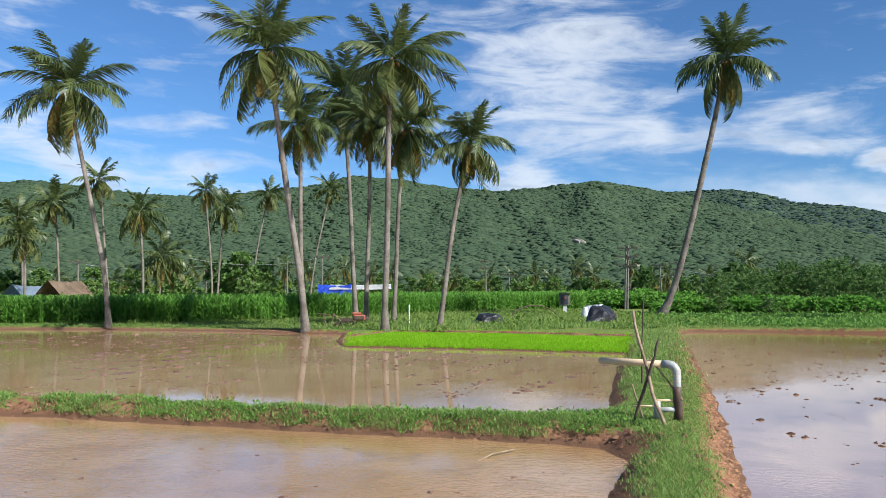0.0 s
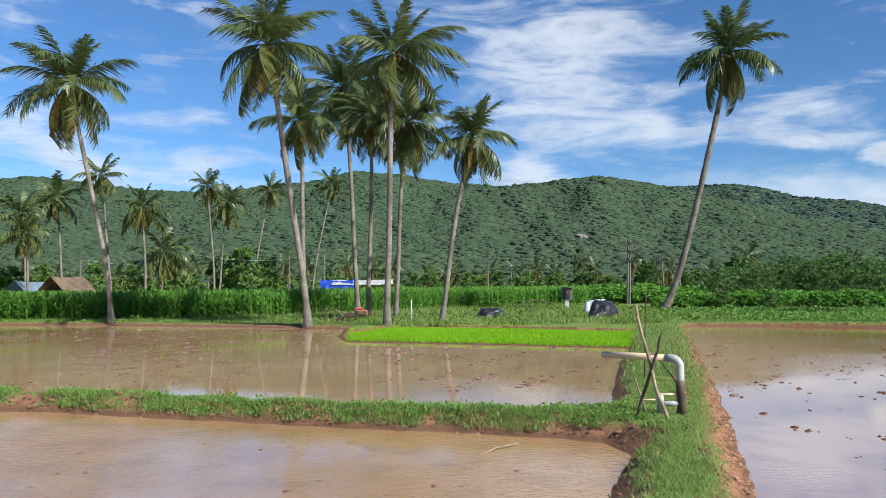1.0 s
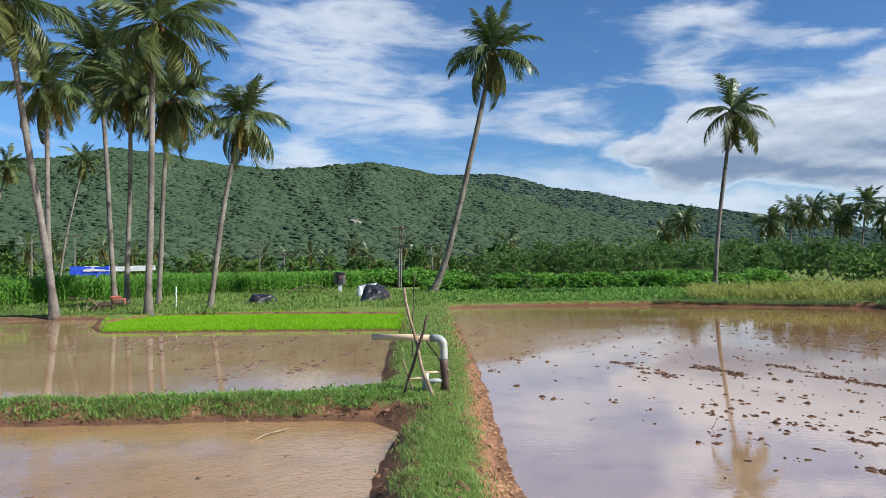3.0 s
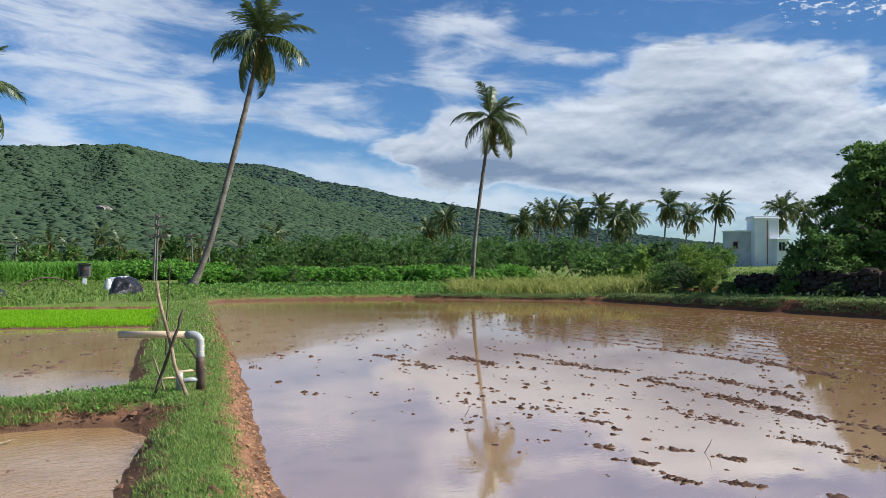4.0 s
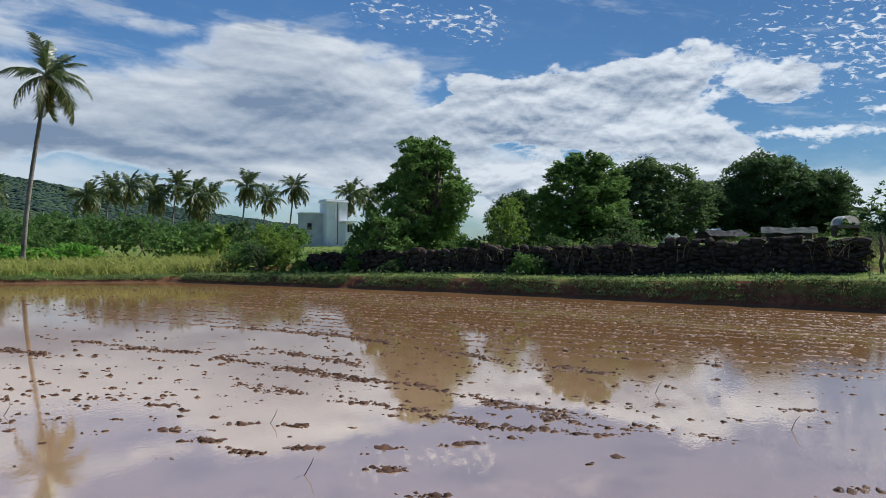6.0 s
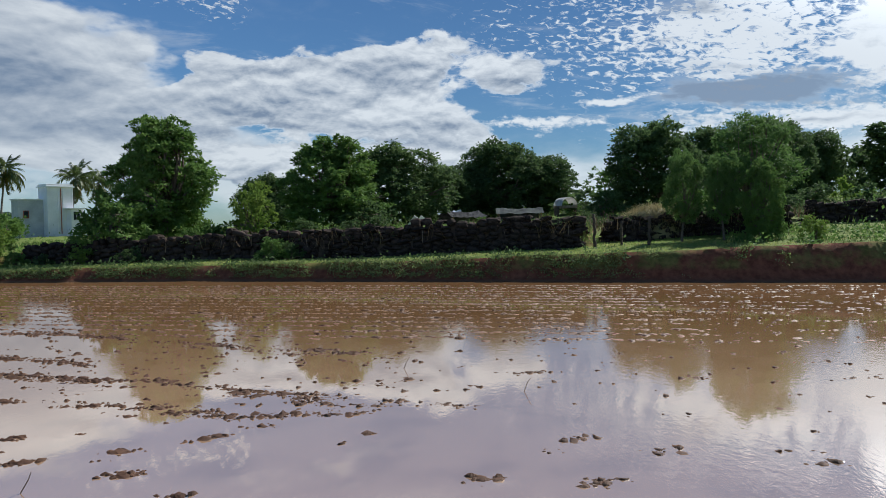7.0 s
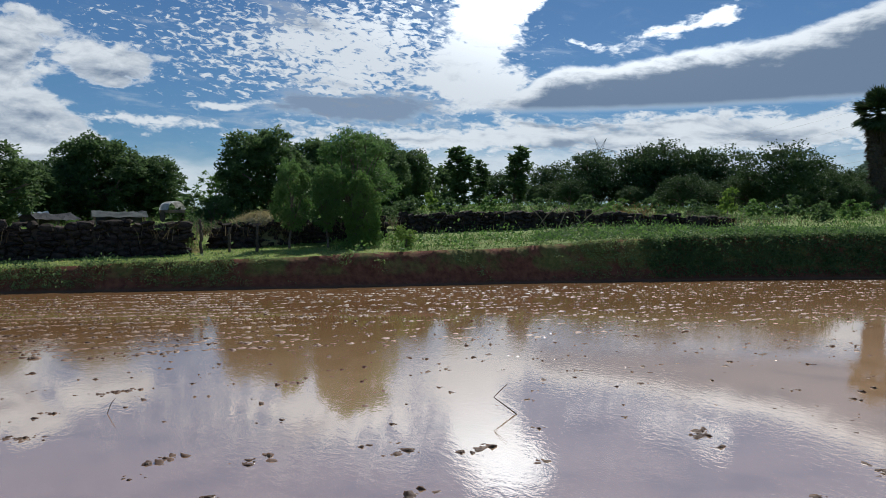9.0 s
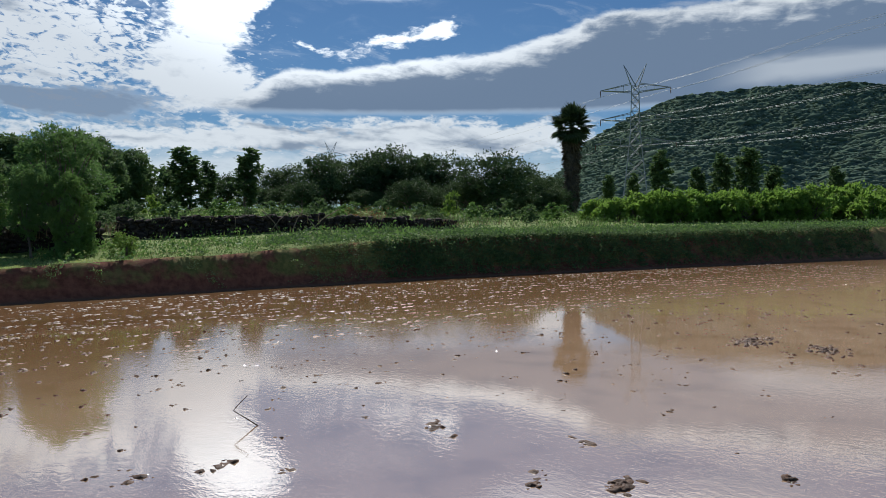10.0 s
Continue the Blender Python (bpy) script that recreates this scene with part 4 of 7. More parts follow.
BUSH_E = tree_meshes(lumps(G, 7, 1.0, 0.3, 1.15, 0.5), 1200, 0.25, 26, M_MAIZE, 0.25, 0.04, 3)
SAPLING = tree_meshes(lumps(G, 8, 0.75, 0.8, 3.3, 0.42), 1250, 0.27, 24, M_LEAF_FINE, 0.9, 0.04, 1, 3.6)
SAPLING_B = tree_meshes(lumps(G, 9, 0.9, 0.7, 3.0, 0.45), 1250, 0.28, 25, M_LEAF_FINE, 0.7, 0.045, 1, 3.2)


TOPS = {}


def tree_to(meshes, az, d, top_el, unit, label, category="tree", group="", name="tree", wide=1.0):
    """A tree at turn az and distance d whose top stands at the rise top_el; unit: the mesh's own height."""
    x, y = spot(az, d)
    h = EYE + d * math.tan(radians(top_el)) - at(x, y)
    unit = TOPS.setdefault(meshes[1].name, max(v.co.z for v in meshes[1].vertices) * 0.96)
    return place_tree(meshes, x, y, max(0.15, h / unit), az * 37 % 360, label, category, group, name, wide)


g0 = random.Random(18)
# trees above the stone wall, from north to south
tree_to(TREE_A, 64.9, 33, 7.75, 5.2, "broad green tree with a rounded airy crown above the wall", wide=1.18)
tree_to(BUSH_A, 61.9, 30.5, 2.2, 1.75, "dark green shrub at the foot of a broad tree", "shrub", name="shrub", wide=1.1)
tree_to(BUSH_B, 71.1, 29.5, 3.4, 1.9, "yellow-green bushy shrub on the wall top", "shrub", name="shrub", wide=0.85)
tree_to(TREE_B, 72.6, 48, 3.9, 5.0, "dark leafy tree behind a brighter shrub", wide=1.25)
tree_to(TREE_A, 77.3, 36, 6.6, 5.2, "dense green tree growing behind the dry-stone wall", wide=1.42)
tree_to(BUSH_C, 79.2, 35, 2.4, 1.7, "dark shrub under a dense green tree", "shrub", name="shrub", wide=1.3)
tree_to(TREE_B, 82.0, 47, 6.1, 5.0, "dark round-crowned tree in a clump", wide=1.45)
tree_to(TREE_D, 85.4, 55, 4.4, 4.7, "dark leafy tree in a clump", wide=1.45)
tree_to(TREE_B, 90.3, 58, 6.3, 5.0, "large dark spreading tree behind the farm sheds", wide=1.25)
tree_to(TREE_D, 93.4, 58, 5.0, 4.7, "dark spreading tree behind the farm sheds", wide=1.35)
tree_to(TREE_D, 88.0, 60, 4.6, 4.7, "dark tree closing the gap behind the sheds", wide=1.2)
tree_to(BUSH_C, 96.6, 47, 2.4, 1.7, "dark rounded shrub beside the covered cart", "shrub", name="shrub", wide=1.6)
tree_to(BUSH_A, 98.4, 45, 2.1, 1.7, "green rounded shrub behind the haystack", "shrub", name="shrub", wide=1.6)
tree_to(SAPLING_B, 97.8, 75, 4.1, 3.4, "thin feathery tree far behind the sheds", wide=1.4)
tree_to(TREE_D, 101.3, 46, 7.2, 4.7, "tall dark green tree behind the haystack", wide=1.15)
tree_to(TREE_C, 103.3, 26.5, 5.0, 5.1, "slender young tree with airy foliage on the bank", "tree", wide=0.72)
tree_to(TREE_E, 108.3, 28.5, 7.3, 5.1, "airy light green tree with a wide crown beyond the bank", "tree", wide=1.12)
tree_to(TREE_C, 106.2, 26.0, 4.6, 5.1, "young tree on a bare thin stem on the bank", "tree", wide=0.72)
tree_to(TREE_A, 108.7, 25.6, 4.1, 5.1, "dense bushy young tree at the bank edge", "tree", wide=0.72)
tree_to(TREE_D, 105.5, 60, 6.6, 4.7, "dark tree in the far row of trees", wide=1.3)
tree_to(TREE_B, 109.6, 62, 7.0, 5.0, "tall dark tree in the far row of trees", wide=1.0)
tree_to(TREE_D, 112.2, 66, 5.9, 4.7, "dark tree in the far row of trees", wide=1.1)
tree_to(TREE_B, 114.6, 80, 4.8, 5.0, "dark low tree in the far row", wide=0.9)
tree_to(COLUMN, 116.1, 75, 6.1, 4.9, "dark columnar tree with upright crown", "tree", "columnar trees", wide=1.7)
tree_to(COLUMN, 117.6, 78, 5.1, 4.9, "shorter dark columnar tree", "tree", "columnar trees", wide=1.3)
tree_to(COLUMN, 120.5, 78, 6.1, 4.9, "dark narrow columnar tree standing alone", "tree", "columnar trees", wide=1.45)
for az, d, el, w, m, u in ((122.8, 98, 4.9, 1.3, TREE_D, 4.7), (126.0, 92, 5.9, 1.25, TREE_B, 5.0), (129.3, 96, 5.9, 1.1, TREE_D, 4.7), (131.2, 98, 6.5, 1.2, TREE_B, 5.0),
                           (134.4, 98, 6.0, 1.25, TREE_D, 4.7), (137.2, 84, 4.3, 1.1, TREE_B, 5.0), (139.4, 82, 6.1, 1.1, TREE_A, 5.2), (141.8, 92, 4.4, 1.2, TREE_D, 4.7),
                           (124.4, 84, 3.8, 1.2, TREE_B, 5.0), (132.6, 84, 4.0, 1.3, TREE_D, 4.7), (143.2, 110, 4.2, 1.3, TREE_B, 5.0), (119.0, 110, 4.4, 1.3, TREE_D, 4.7)):
    tree_to(GROVE_TREE[int(az) % 2], az, d, el, u, "dark spreading tree in the far grove", "tree", "far grove of dark trees", wide=w)
tree_to(BUSH_B, 135.6, 62, 3.0, 1.9, "light green young shrub before the dark grove", "shrub", name="shrub", wide=0.7)
tree_to(BUSH_B, 112.0, 24.5, 0.15, 1.9, "bright yellow-green bush on the bank top", "shrub", name="shrub", wide=1.15)
tree_to(BUSH_B, 114.0, 52, 2.7, 1.9, "yellow-green shrub on the rough slope", "shrub", name="shrub")
for az, d, el, w in ((151.4, 130, 5.6, 1.1), (149.4, 140, 4.0, 1.0), (154.0, 140, 4.3, 1.2), (155.6, 135, 5.2, 1.1), (157.3, 130, 5.5, 1.4), (159.0, 138, 4.2, 1.3), (147.6, 150, 3.9, 1.1), (163, 140, 4.0, 1.2)):
    tree_to(COLUMN, az, d, el, 4.9, "tall narrow tree below the steep hill", "tree", "narrow trees below the hill", wide=w)
for k, (az, d, s) in enumerate(((95.4, 44, 1.2), (96.8, 40, 1.5), (98.2, 42, 1.3), (88.6, 38, 0.7), (80.5, 31, 0.6), (75.0, 30, 0.6), (104.5, 38, 1.4), (112.0, 42, 1.2), (115.0, 46, 1.0), (118.5, 52, 1.1),
                                (122.5, 50, 1.0), (125.5, 58, 1.2), (128.0, 52, 1.0), (130.5, 60, 1.2), (133.5, 56, 1.0), (137.5, 54, 1.1), (139.5, 60, 1.3), (141.5, 52, 1.0), (143.5, 58, 1.1), (110.2, 36, 1.1),
                                (84.5, 29.3, 0.5), (87.2, 29, 0.55), (78.5, 28.5, 0.5), (92.5, 30, 0.45), (68.4, 29, 0.6), (120.5, 40, 0.8), (124.5, 42, 0.7), (127.0, 44, 0.8), (131.5, 44, 0.7), (134.6, 42, 0.8))):
    x, y = spot(az, d)
    place_tree((BUSH_A, BUSH_C, BUSH_C)[k % 3], x, y, s * (0.4 if 83 < az < 97.5 else 0.8), k * 77, "wild shrub on the rough rising ground", "shrub", "shrubs on the rough ground", "shrub", 1.2)
for k, (az, d, s) in enumerate(((50.6, 33.5, 1.0), (52.5, 33, 1.3), (54.3, 32.5, 1.3), (55.8, 31.5, 0.6), (57.3, 31, 0.5), (53.5, 37, 1.7), (51.5, 38, 1.4), (59.2, 32.5, 0.5), (49.0, 36, 0.9), (72.8, 26.3, 0.9), (74.0, 26.2, 0.7), (59.4, 29.6, 0.6), (67.0, 29.5, 0.7), (62.8, 29, 0.7), (60.6, 41, 1.5), (54.0, 42, 2.2), (52.0, 46, 2.4), (49.5, 47, 2.2), (47.0, 48, 2.0))):
    x, y = spot(az, d)
    place_tree((BUSH_A, BUSH_C, BUSH_B)[k % 3], x, y, s * 0.62, k * 51, "tangled green shrub at the corner of the paddy", "shrub", "shrubs at the paddy corner", "shrub", 1.15)

for k in range(18):
    az = 121.5 + 22.5 * (k + g0.random()) / 18
    x, y = spot(az, g0.uniform(84, 100))
    place_tree(GROVE_TREE[k % 2], x, y, g0.uniform(0.45, 0.8), k * 67, "dark bush filling the foot of the far grove", "shrub", "bushes under the far grove", "shrub", 1.3)
# feathery young trees in a belt along the north-east
g2 = random.Random(8)
for k in range(78):
    az = 19.5 + 36.5 * (k + g2.random()) / 78
    d = g2.uniform(58, 96)
    el = np.interp(az, [19, 22, 27, 30, 36, 44, 48, 56], [1.2, 1.7, 2.3, 2.0, 1.9, 1.8, 1.5, 1.0]) * g2.uniform(0.7, 1.05)
    tree_to((SAPLING, SAPLING_B)[k % 2], az, d, el, 3.5, "feathery young plantation tree", "tree", "belt of feathery young trees", wide=g2.uniform(0.95, 1.4))
for k in range(46):
    az = 16.5 + 24 * (k + g2.random()) / 46
    x, y = spot(az, g2.uniform(50, 58))
    place_tree((BUSH_E, SAPLING_B)[k % 7 == 6], x, y, g2.uniform(0.65, 0.95) * (0.6 if k % 7 == 6 else 1), k * 77, "dense green shrub before the young trees", "shrub", "shrub belt", "shrub", 1.5)
for k in range(14):
    az = 10.5 + 7.5 * (k + g2.random()) / 14
    x, y = spot(az, g2.uniform(66, 80))
    place_tree(BUSH_E, x, y, g2.uniform(0.8, 1.3), k * 41, "dense green shrub beyond the meadow", "shrub", "shrubs beyond the meadow", "shrub", 1.5)
# trees and palms at the foot of the long hill
for az, d, el, w, m, u in ((-15.0, 92, 3.2, 1.25, TREE_A, 5.2), (-16.6, 95, 2.4, 1.1, TREE_C, 5.1), (-13.6, 98, 2.3, 1.0, TREE_C, 5.1), (-20.0, 90, 2.7, 0.9, TREE_A, 5.2), (-22.6, 96, 1.9, 1.0, TREE_A, 5.2),
                           (-25.0, 105, 2.0, 1.2, TREE_A, 5.2), (-30.5, 88, 1.6, 1.3, TREE_C, 5.1), (-28.6, 110, 1.9, 1.2, TREE_A, 5.2), (15.1, 105, 1.8, 0.9, TREE_C, 5.1), (21.5, 100, 1.9, 1.2, TREE_C, 5.1),
                           (6.4, 80, 1.0, 1.2, BUSH_A, 1.75), (1.6, 92, 1.1, 1.1, TREE_A, 5.2), (8.2, 95, 1.2, 1.1, TREE_A, 5.2), (-1.3, 90, 1.5, 1.0, TREE_A, 5.2), (10.8, 98, 1.0, 1.2, TREE_C, 5.1),
                           (4.0, 105, 1.1, 1.2, TREE_C, 5.1), (12.4, 90, 0.8, 1.2, TREE_A, 5.2), (17.6, 110, 1.0, 1.3, TREE_C, 5.1), (-4.6, 110, 1.6, 1.2, TREE_A, 5.2), (24.5, 105, 1.6, 1.3, TREE_C, 5.1), (27.5, 100, 1.9, 1.3, TREE_C, 5.1)):
    tree_to(m, az, d, el, u, "leafy tree at the far edge of the fields", "tree", "trees at the far field edge", wide=w)
for k in range(34):
    az = -31 + 60 * (k + g2.random()) / 34
    d = g2.uniform(118, 165)
    x, y = spot(az, d)
    palm_at((x, y), az + g2.uniform(-0.3, 0.3), g2.uniform(0.7, 2.0), 0.95, 200 + k, "distant coconut palm at the foot of the hill", "distant palms at the hill foot", fronds=14, far=True, bend=0.2, old=3, nuts=False)
for k in range(46):
    az = -32 + 64 * (k + g2.random()) / 46
    tree_to(WOOD_TREE[k % 3], az, g2.uniform(120, 210), g2.uniform(0.5, 1.2), 4.9, "tree in the far wood below the hill", "tree", "far wood below the hill", wide=g2.uniform(1.1, 1.7))


# ---------------------------------------------------------------- crops, grass and weeds
def blades(P, n, height, width, spread, seed, lean=0.5, two=True):
    """Grass blades: n at each place of P."""
    g = np.random.default_rng(seed)
    B = np.repeat(np.asarray(P, float), n, 0)
    m = len(B)
    B[:, :2] += g.normal(size=(m, 2)) * spread
    a = g.uniform(0, 2 * math.pi, m)
    h = height * g.uniform(0.45, 1.25, m)
    l = lean * h * g.uniform(0.1, 1.2, m)
    dx, dy = np.cos(a), np.sin(a)
    side = np.stack([-dy, dx, np.zeros(m)], 1) * (width * g.uniform(0.6, 1.3, m) / 2)[:, None]
    mid = B + np.stack([dx * l * 0.35, dy * l * 0.35, h * 0.6], 1)
    tip = B + np.stack([dx * l, dy * l, h], 1)
    if two:
        V = np.stack([B - side, B + side, mid + side * 0.8, mid - side * 0.8, tip + side * 0.1, tip - side * 0.1], 1)
        k = np.arange(m)[:, None] * 6
        F = np.concatenate([k + np.array([0, 1, 2, 3]), k + np.array([3, 2, 4, 5])], 0)
    else:
        V = np.stack([B - side, B + side, tip + side * 0.15, tip - side * 0.15], 1)
        F = np.arange(m * 4).reshape(-1, 4)
    return V.reshape(-1, 3), F


def sprigs(P, n, radius, leaf, seed, high=0.8):
    """Low broad-leaved weeds: n leaves round each place of P."""
    g = np.random.default_rng(seed)
    B = np.repeat(np.asarray(P, float), n, 0)
    m = len(B)
    s = np.repeat(g.uniform(0.5, 1.4, len(P)), n)
    d = g.normal(size=(m, 3))
    d[:, 2] = np.abs(d[:, 2]) * high
    pos = B + d * radius * 0.55 * s[:, None]
    ax = g.normal(size=(m, 3)) + d * 0.5
    ax /= np.linalg.norm(ax, axis=1)[:, None]
    sd = np.cross(ax, g.normal(size=(m, 3)) + np.array([0, 0, 1.2]))
    sd /= np.linalg.norm(sd, axis=1)[:, None] + 1e-9
    L = (leaf * g.uniform(0.6, 1.3, m) * s)[:, None]
    V = np.stack([pos, pos + ax * L * 0.5 + sd * L * 0.3, pos + ax * L, pos + ax * L * 0.5 - sd * L * 0.3], 1).reshape(-1, 3)
    return V, np.arange(m * 4).reshape(-1, 4)


def stuff(name, VF, material, label, category):
    return tagged(new(name, np_mesh(name, VF[0], VF[1], material)), label, category, kind="stuff")


def sow(n, x0, x1, y0, y1, keep):
    """Random places on the land inside a box where keep(x, y, z, de, dn, db) holds."""
    P = np.stack([rng.uniform(x0, x1, n), rng.uniform(y0, y1, n)], 1)
    z = land(P[:, 0], P[:, 1])
    ok = keep(P[:, 0], P[:, 1], z, outside(P, EAST_FIELD), outside(P, NEAR_FIELD), outside(P, BACK_FIELD))
    return np.column_stack([P, z])[ok]


def in_turn(x, y, a0, a1):
    a = np.degrees(np.arctan2(x, y))
    return (a > a0) & (a < a1)


# short grass on the bunds, thinned by trampled gaps
M_GRASS_PALE = leafy("pale_grass_blade", (0.24, 0.31, 0.07), (0.42, 0.44, 0.15), 0.6, 0.45, (0.45, 0.38, 0.2))


def on_bund(x, y, z, de, dn, db):
    gap = wob(x, y, 1.9, 3.0) + 0.5 * wob(x, y, 5.0)
    front = (x < 1.2) & (y > 8)
    mound = (x > -6.9) & (x < -6.25) & (y < 13)
    return (np.minimum(np.minimum(de, dn), db) > np.where(front, 0.02, np.where((de < dn) & (y < 12), 0.24, 0.10))) & (z > np.where(front, 0.06, 0.13)) & (np.minimum(de, np.minimum(dn, db)) < 1.6) & (gap > np.where(front, -0.75, -0.45)) & ~mound


P = sow(44000, -1.5, 6.0, 3.5, 14, on_bund)
stuff("bund_grass", blades(P, 9, 0.036, 0.008, 0.05, 1, 1.1, False), M_GRASS, "short green grass with dry straws on the bund", "grass")
P = sow(90000, -16, 2.5, 8.5, 17, on_bund)
stuff("bund_grass", blades(P, 8, 0.055, 0.012, 0.07, 2, 1.2, False), M_GRASS, "thick green grass along the cross bund", "grass")
P = sow(26000, 2, 12, 13, 34, on_bund)
stuff("bund_grass", blades(P, 4, 0.08, 0.02, 0.08, 3, 0.7, False), M_GRASS, "green grass along the far stretch of the bund", "grass")
P = sow(9000, -1.5, 7, 3.5, 20, on_bund)
Q = sow(30000, -16, 2.2, 8.5, 17, on_bund)
stuff("bund_weeds", sprigs(Q[::2], 14, 0.10, 0.035, 99, 0.6), M_MAIZE, "low leafy weeds along the cross bund", "weeds")
stuff("bund_weeds", sprigs(P[::3], 9, 0.08, 0.028, 4, 0.5), M_LEAF_LIGHT, "small broad-leaved weeds among the bund grass", "weeds")

# rice seedlings, sown thick
P = sow(34000, -4.4, 7, 20.8, 32.5, lambda x, y, z, de, dn, db: (outside(np.stack([x, y], 1), SEED_BED) < 0.28) & (db > 0.08))
stuff("rice_seedlings", blades(P, 7, 0.085, 0.014, 0.05, 5, 0.7, False), M_RICE, "dense bright green rice seedlings in the nursery bed", "seedlings")

# the rough meadow round the palms
P = sow(17000, -14, 13, 31, 62, lambda x, y, z, de, dn, db: (z > 0.05) & (np.minimum(de, db) > 0.5) & (outside(np.stack([x, y], 1), SEED_BED) > 0.3) & (wob(x, y, 0.7) + 0.6 * wob(x, y, 2.1) > -0.35) & ((x > -3) | (y > 38 - x * 0.2)))
stuff("meadow_grass", blades(P, 6, 0.20, 0.035, 0.15, 6, 0.5, False), M_GRASS, "rough green meadow grass round the palm trunks", "grass")
stuff("meadow_weeds", sprigs(P[::7], 12, 0.30, 0.13, 7, 0.7), M_LEAF_LIGHT, "leafy green weeds in the meadow", "weeds")

P = sow(26000, -34, -2, 32, 50, lambda x, y, z, de, dn, db: (db > 0.35) & (db < 5.0) & (z > 0.05) & (wob(x, y, 0.9) + 0.5 * wob(x, y, 2.7) > -0.5))
stuff("field_edge_grass", blades(P, 6, 0.12, 0.03, 0.14, 16, 0.7, False), M_GRASS, "low green grass between the maize and the paddy", "grass")
stuff("field_edge_weeds", sprigs(P[::11], 12, 0.26, 0.11, 17, 0.6), M_LEAF_LIGHT, "leafy weeds along the field edge", "weeds")

M_CROP = leafy("crop_leaf", (0.10, 0.21, 0.04), (0.20, 0.34, 0.08), 0.6, 0.4)
# low leafy crop beyond the east paddy
P = sow(17000, 10, 32, 26, 58, lambda x, y, z, de, dn, db: (de > 1.0) & in_turn(x, y, 14.5, 39) & (np.hypot(x, y) < 52))
stuff("low_crop", sprigs(P, 10, 0.24, 0.13, 8, 0.5), M_CROP, "low leafy green crop beyond the paddy", "crop")
P = sow(15000, 6, 30, 22, 36, lambda x, y, z, de, dn, db: (de > 0.12) & (de < 1.3) & in_turn(x, y, 14, 47) & (wob(x, y, 1.9) > -0.45))
stuff("crop_edge_grass", blades(P, 5, 0.06, 0.03, 0.12, 18, 0.8, False), M_GRASS, "low grass along the far edge of the paddy", "grass")
# tall yellowing grass at the corner
P = sow(9000, 20, 34, 18, 36, lambda x, y, z, de, dn, db: (de > 1.2) & (de < 8.5) & in_turn(x, y, 35.5, 50.5) & (wob(x, y, 0.9) + 0.6 * wob(x, y, 2.3) > -0.25))
stuff("fodder_leaves", sprigs(P[::3], 16, 0.42, 0.12, 29, 1.0), leafy("yellow_green_leaf", (0.16, 0.22, 0.045), (0.36, 0.36, 0.11), 0.6, 0.45), "yellow-green leafy plants at the paddy corner", "crop")
stuff("tall_grass", blades(P[::3], 9, 0.60, 0.045, 0.25, 9, 1.4), leafy("yellowing_grass", (0.17, 0.235, 0.045), (0.42, 0.40, 0.13), 0.6, 0.45), "tall yellowing fodder grass at the paddy corner", "grass")
# grass and weeds on the long bank
def on_bank(x, y, z, de, dn, db):
    bare = np.interp(np.degrees(np.arctan2(x, y)), [46, 96, 103, 108, 122, 128, 172], [-0.5, -0.3, 0.2, 0.62, 0.62, -0.4, -0.6])
    return (de > 0.35) & (de < 7.0) & in_turn(x, y, 46, 172) & (z > 0.2) & ((de > 1.7) | (wob(x, y, 1.3, 1.0) + 0.5 * wob(x, y, 3.7) > bare))


P = sow(44000, 8, 32, -60, 24, on_bank)
stuff("bank_grass", blades(P[P[:, 1] > -7], 5, 0.05, 0.026, 0.14, 10, 0.8, False), M_GRASS, "uneven green grass along the top of the bank", "grass")
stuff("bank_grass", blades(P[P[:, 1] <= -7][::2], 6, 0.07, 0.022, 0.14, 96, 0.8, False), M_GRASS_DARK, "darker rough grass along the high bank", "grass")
Q = P[(rng.random(len(P)) < 0.4) & ((outside(P[:, :2], EAST_FIELD) < 1.0) | in_turn(P[:, 0], P[:, 1], 122, 180))]
stuff("bank_weeds", sprigs(Q, 13, 0.22, 0.09, 11, 0.8), M_LEAF_DARK, "dark leafy weeds hanging down the bank", "weeds")
# weeds on the face of the bank itself
M_BANK_LEAF = leafy("bank_weed_leaf", (0.11, 0.16, 0.06), (0.29, 0.33, 0.14), 0.6, 0.42)


def bank_face(n, seed):
    g = np.random.default_rng(seed)
    line = EAST_FIELD[12:21]
    out = []
    for k in range(n):
        i = g.choice(len(line) - 1, p=[0.10, 0.18, 0.12, 0.11, 0.10, 0.10, 0.15, 0.14])
        t = g.random()
        (ax, ay), (bx, by) = line[i], line[i + 1]
        l = math.hypot(bx - ax, by - ay)
        nx, ny = -(by - ay) / l, (bx - ax) / l
        o = g.uniform(0.08, 0.3 + 0.56 * float(np.interp(ay, BANK_Y, BANK_Z)))
        x, y = ax + (bx - ax) * t + nx * o, ay + (by - ay) * t + ny * o
        out.append((x, y))
    P = np.array(out)
    z = land(P[:, 0], P[:, 1])
    a = np.degrees(np.arctan2(P[:, 0], P[:, 1]))
    bare = np.interp(a, [46, 96, 102, 106, 122, 127, 172], [-0.5, -0.4, 0.1, 0.7, 0.7, -0.7, -0.8])
    ok = (z > 0.1) & (wob(P[:, 0], P[:, 1], 1.3, 1.0) + 0.5 * wob(P[:, 0], P[:, 1], 3.7) > bare)
    return np.column_stack([P, z])[ok]


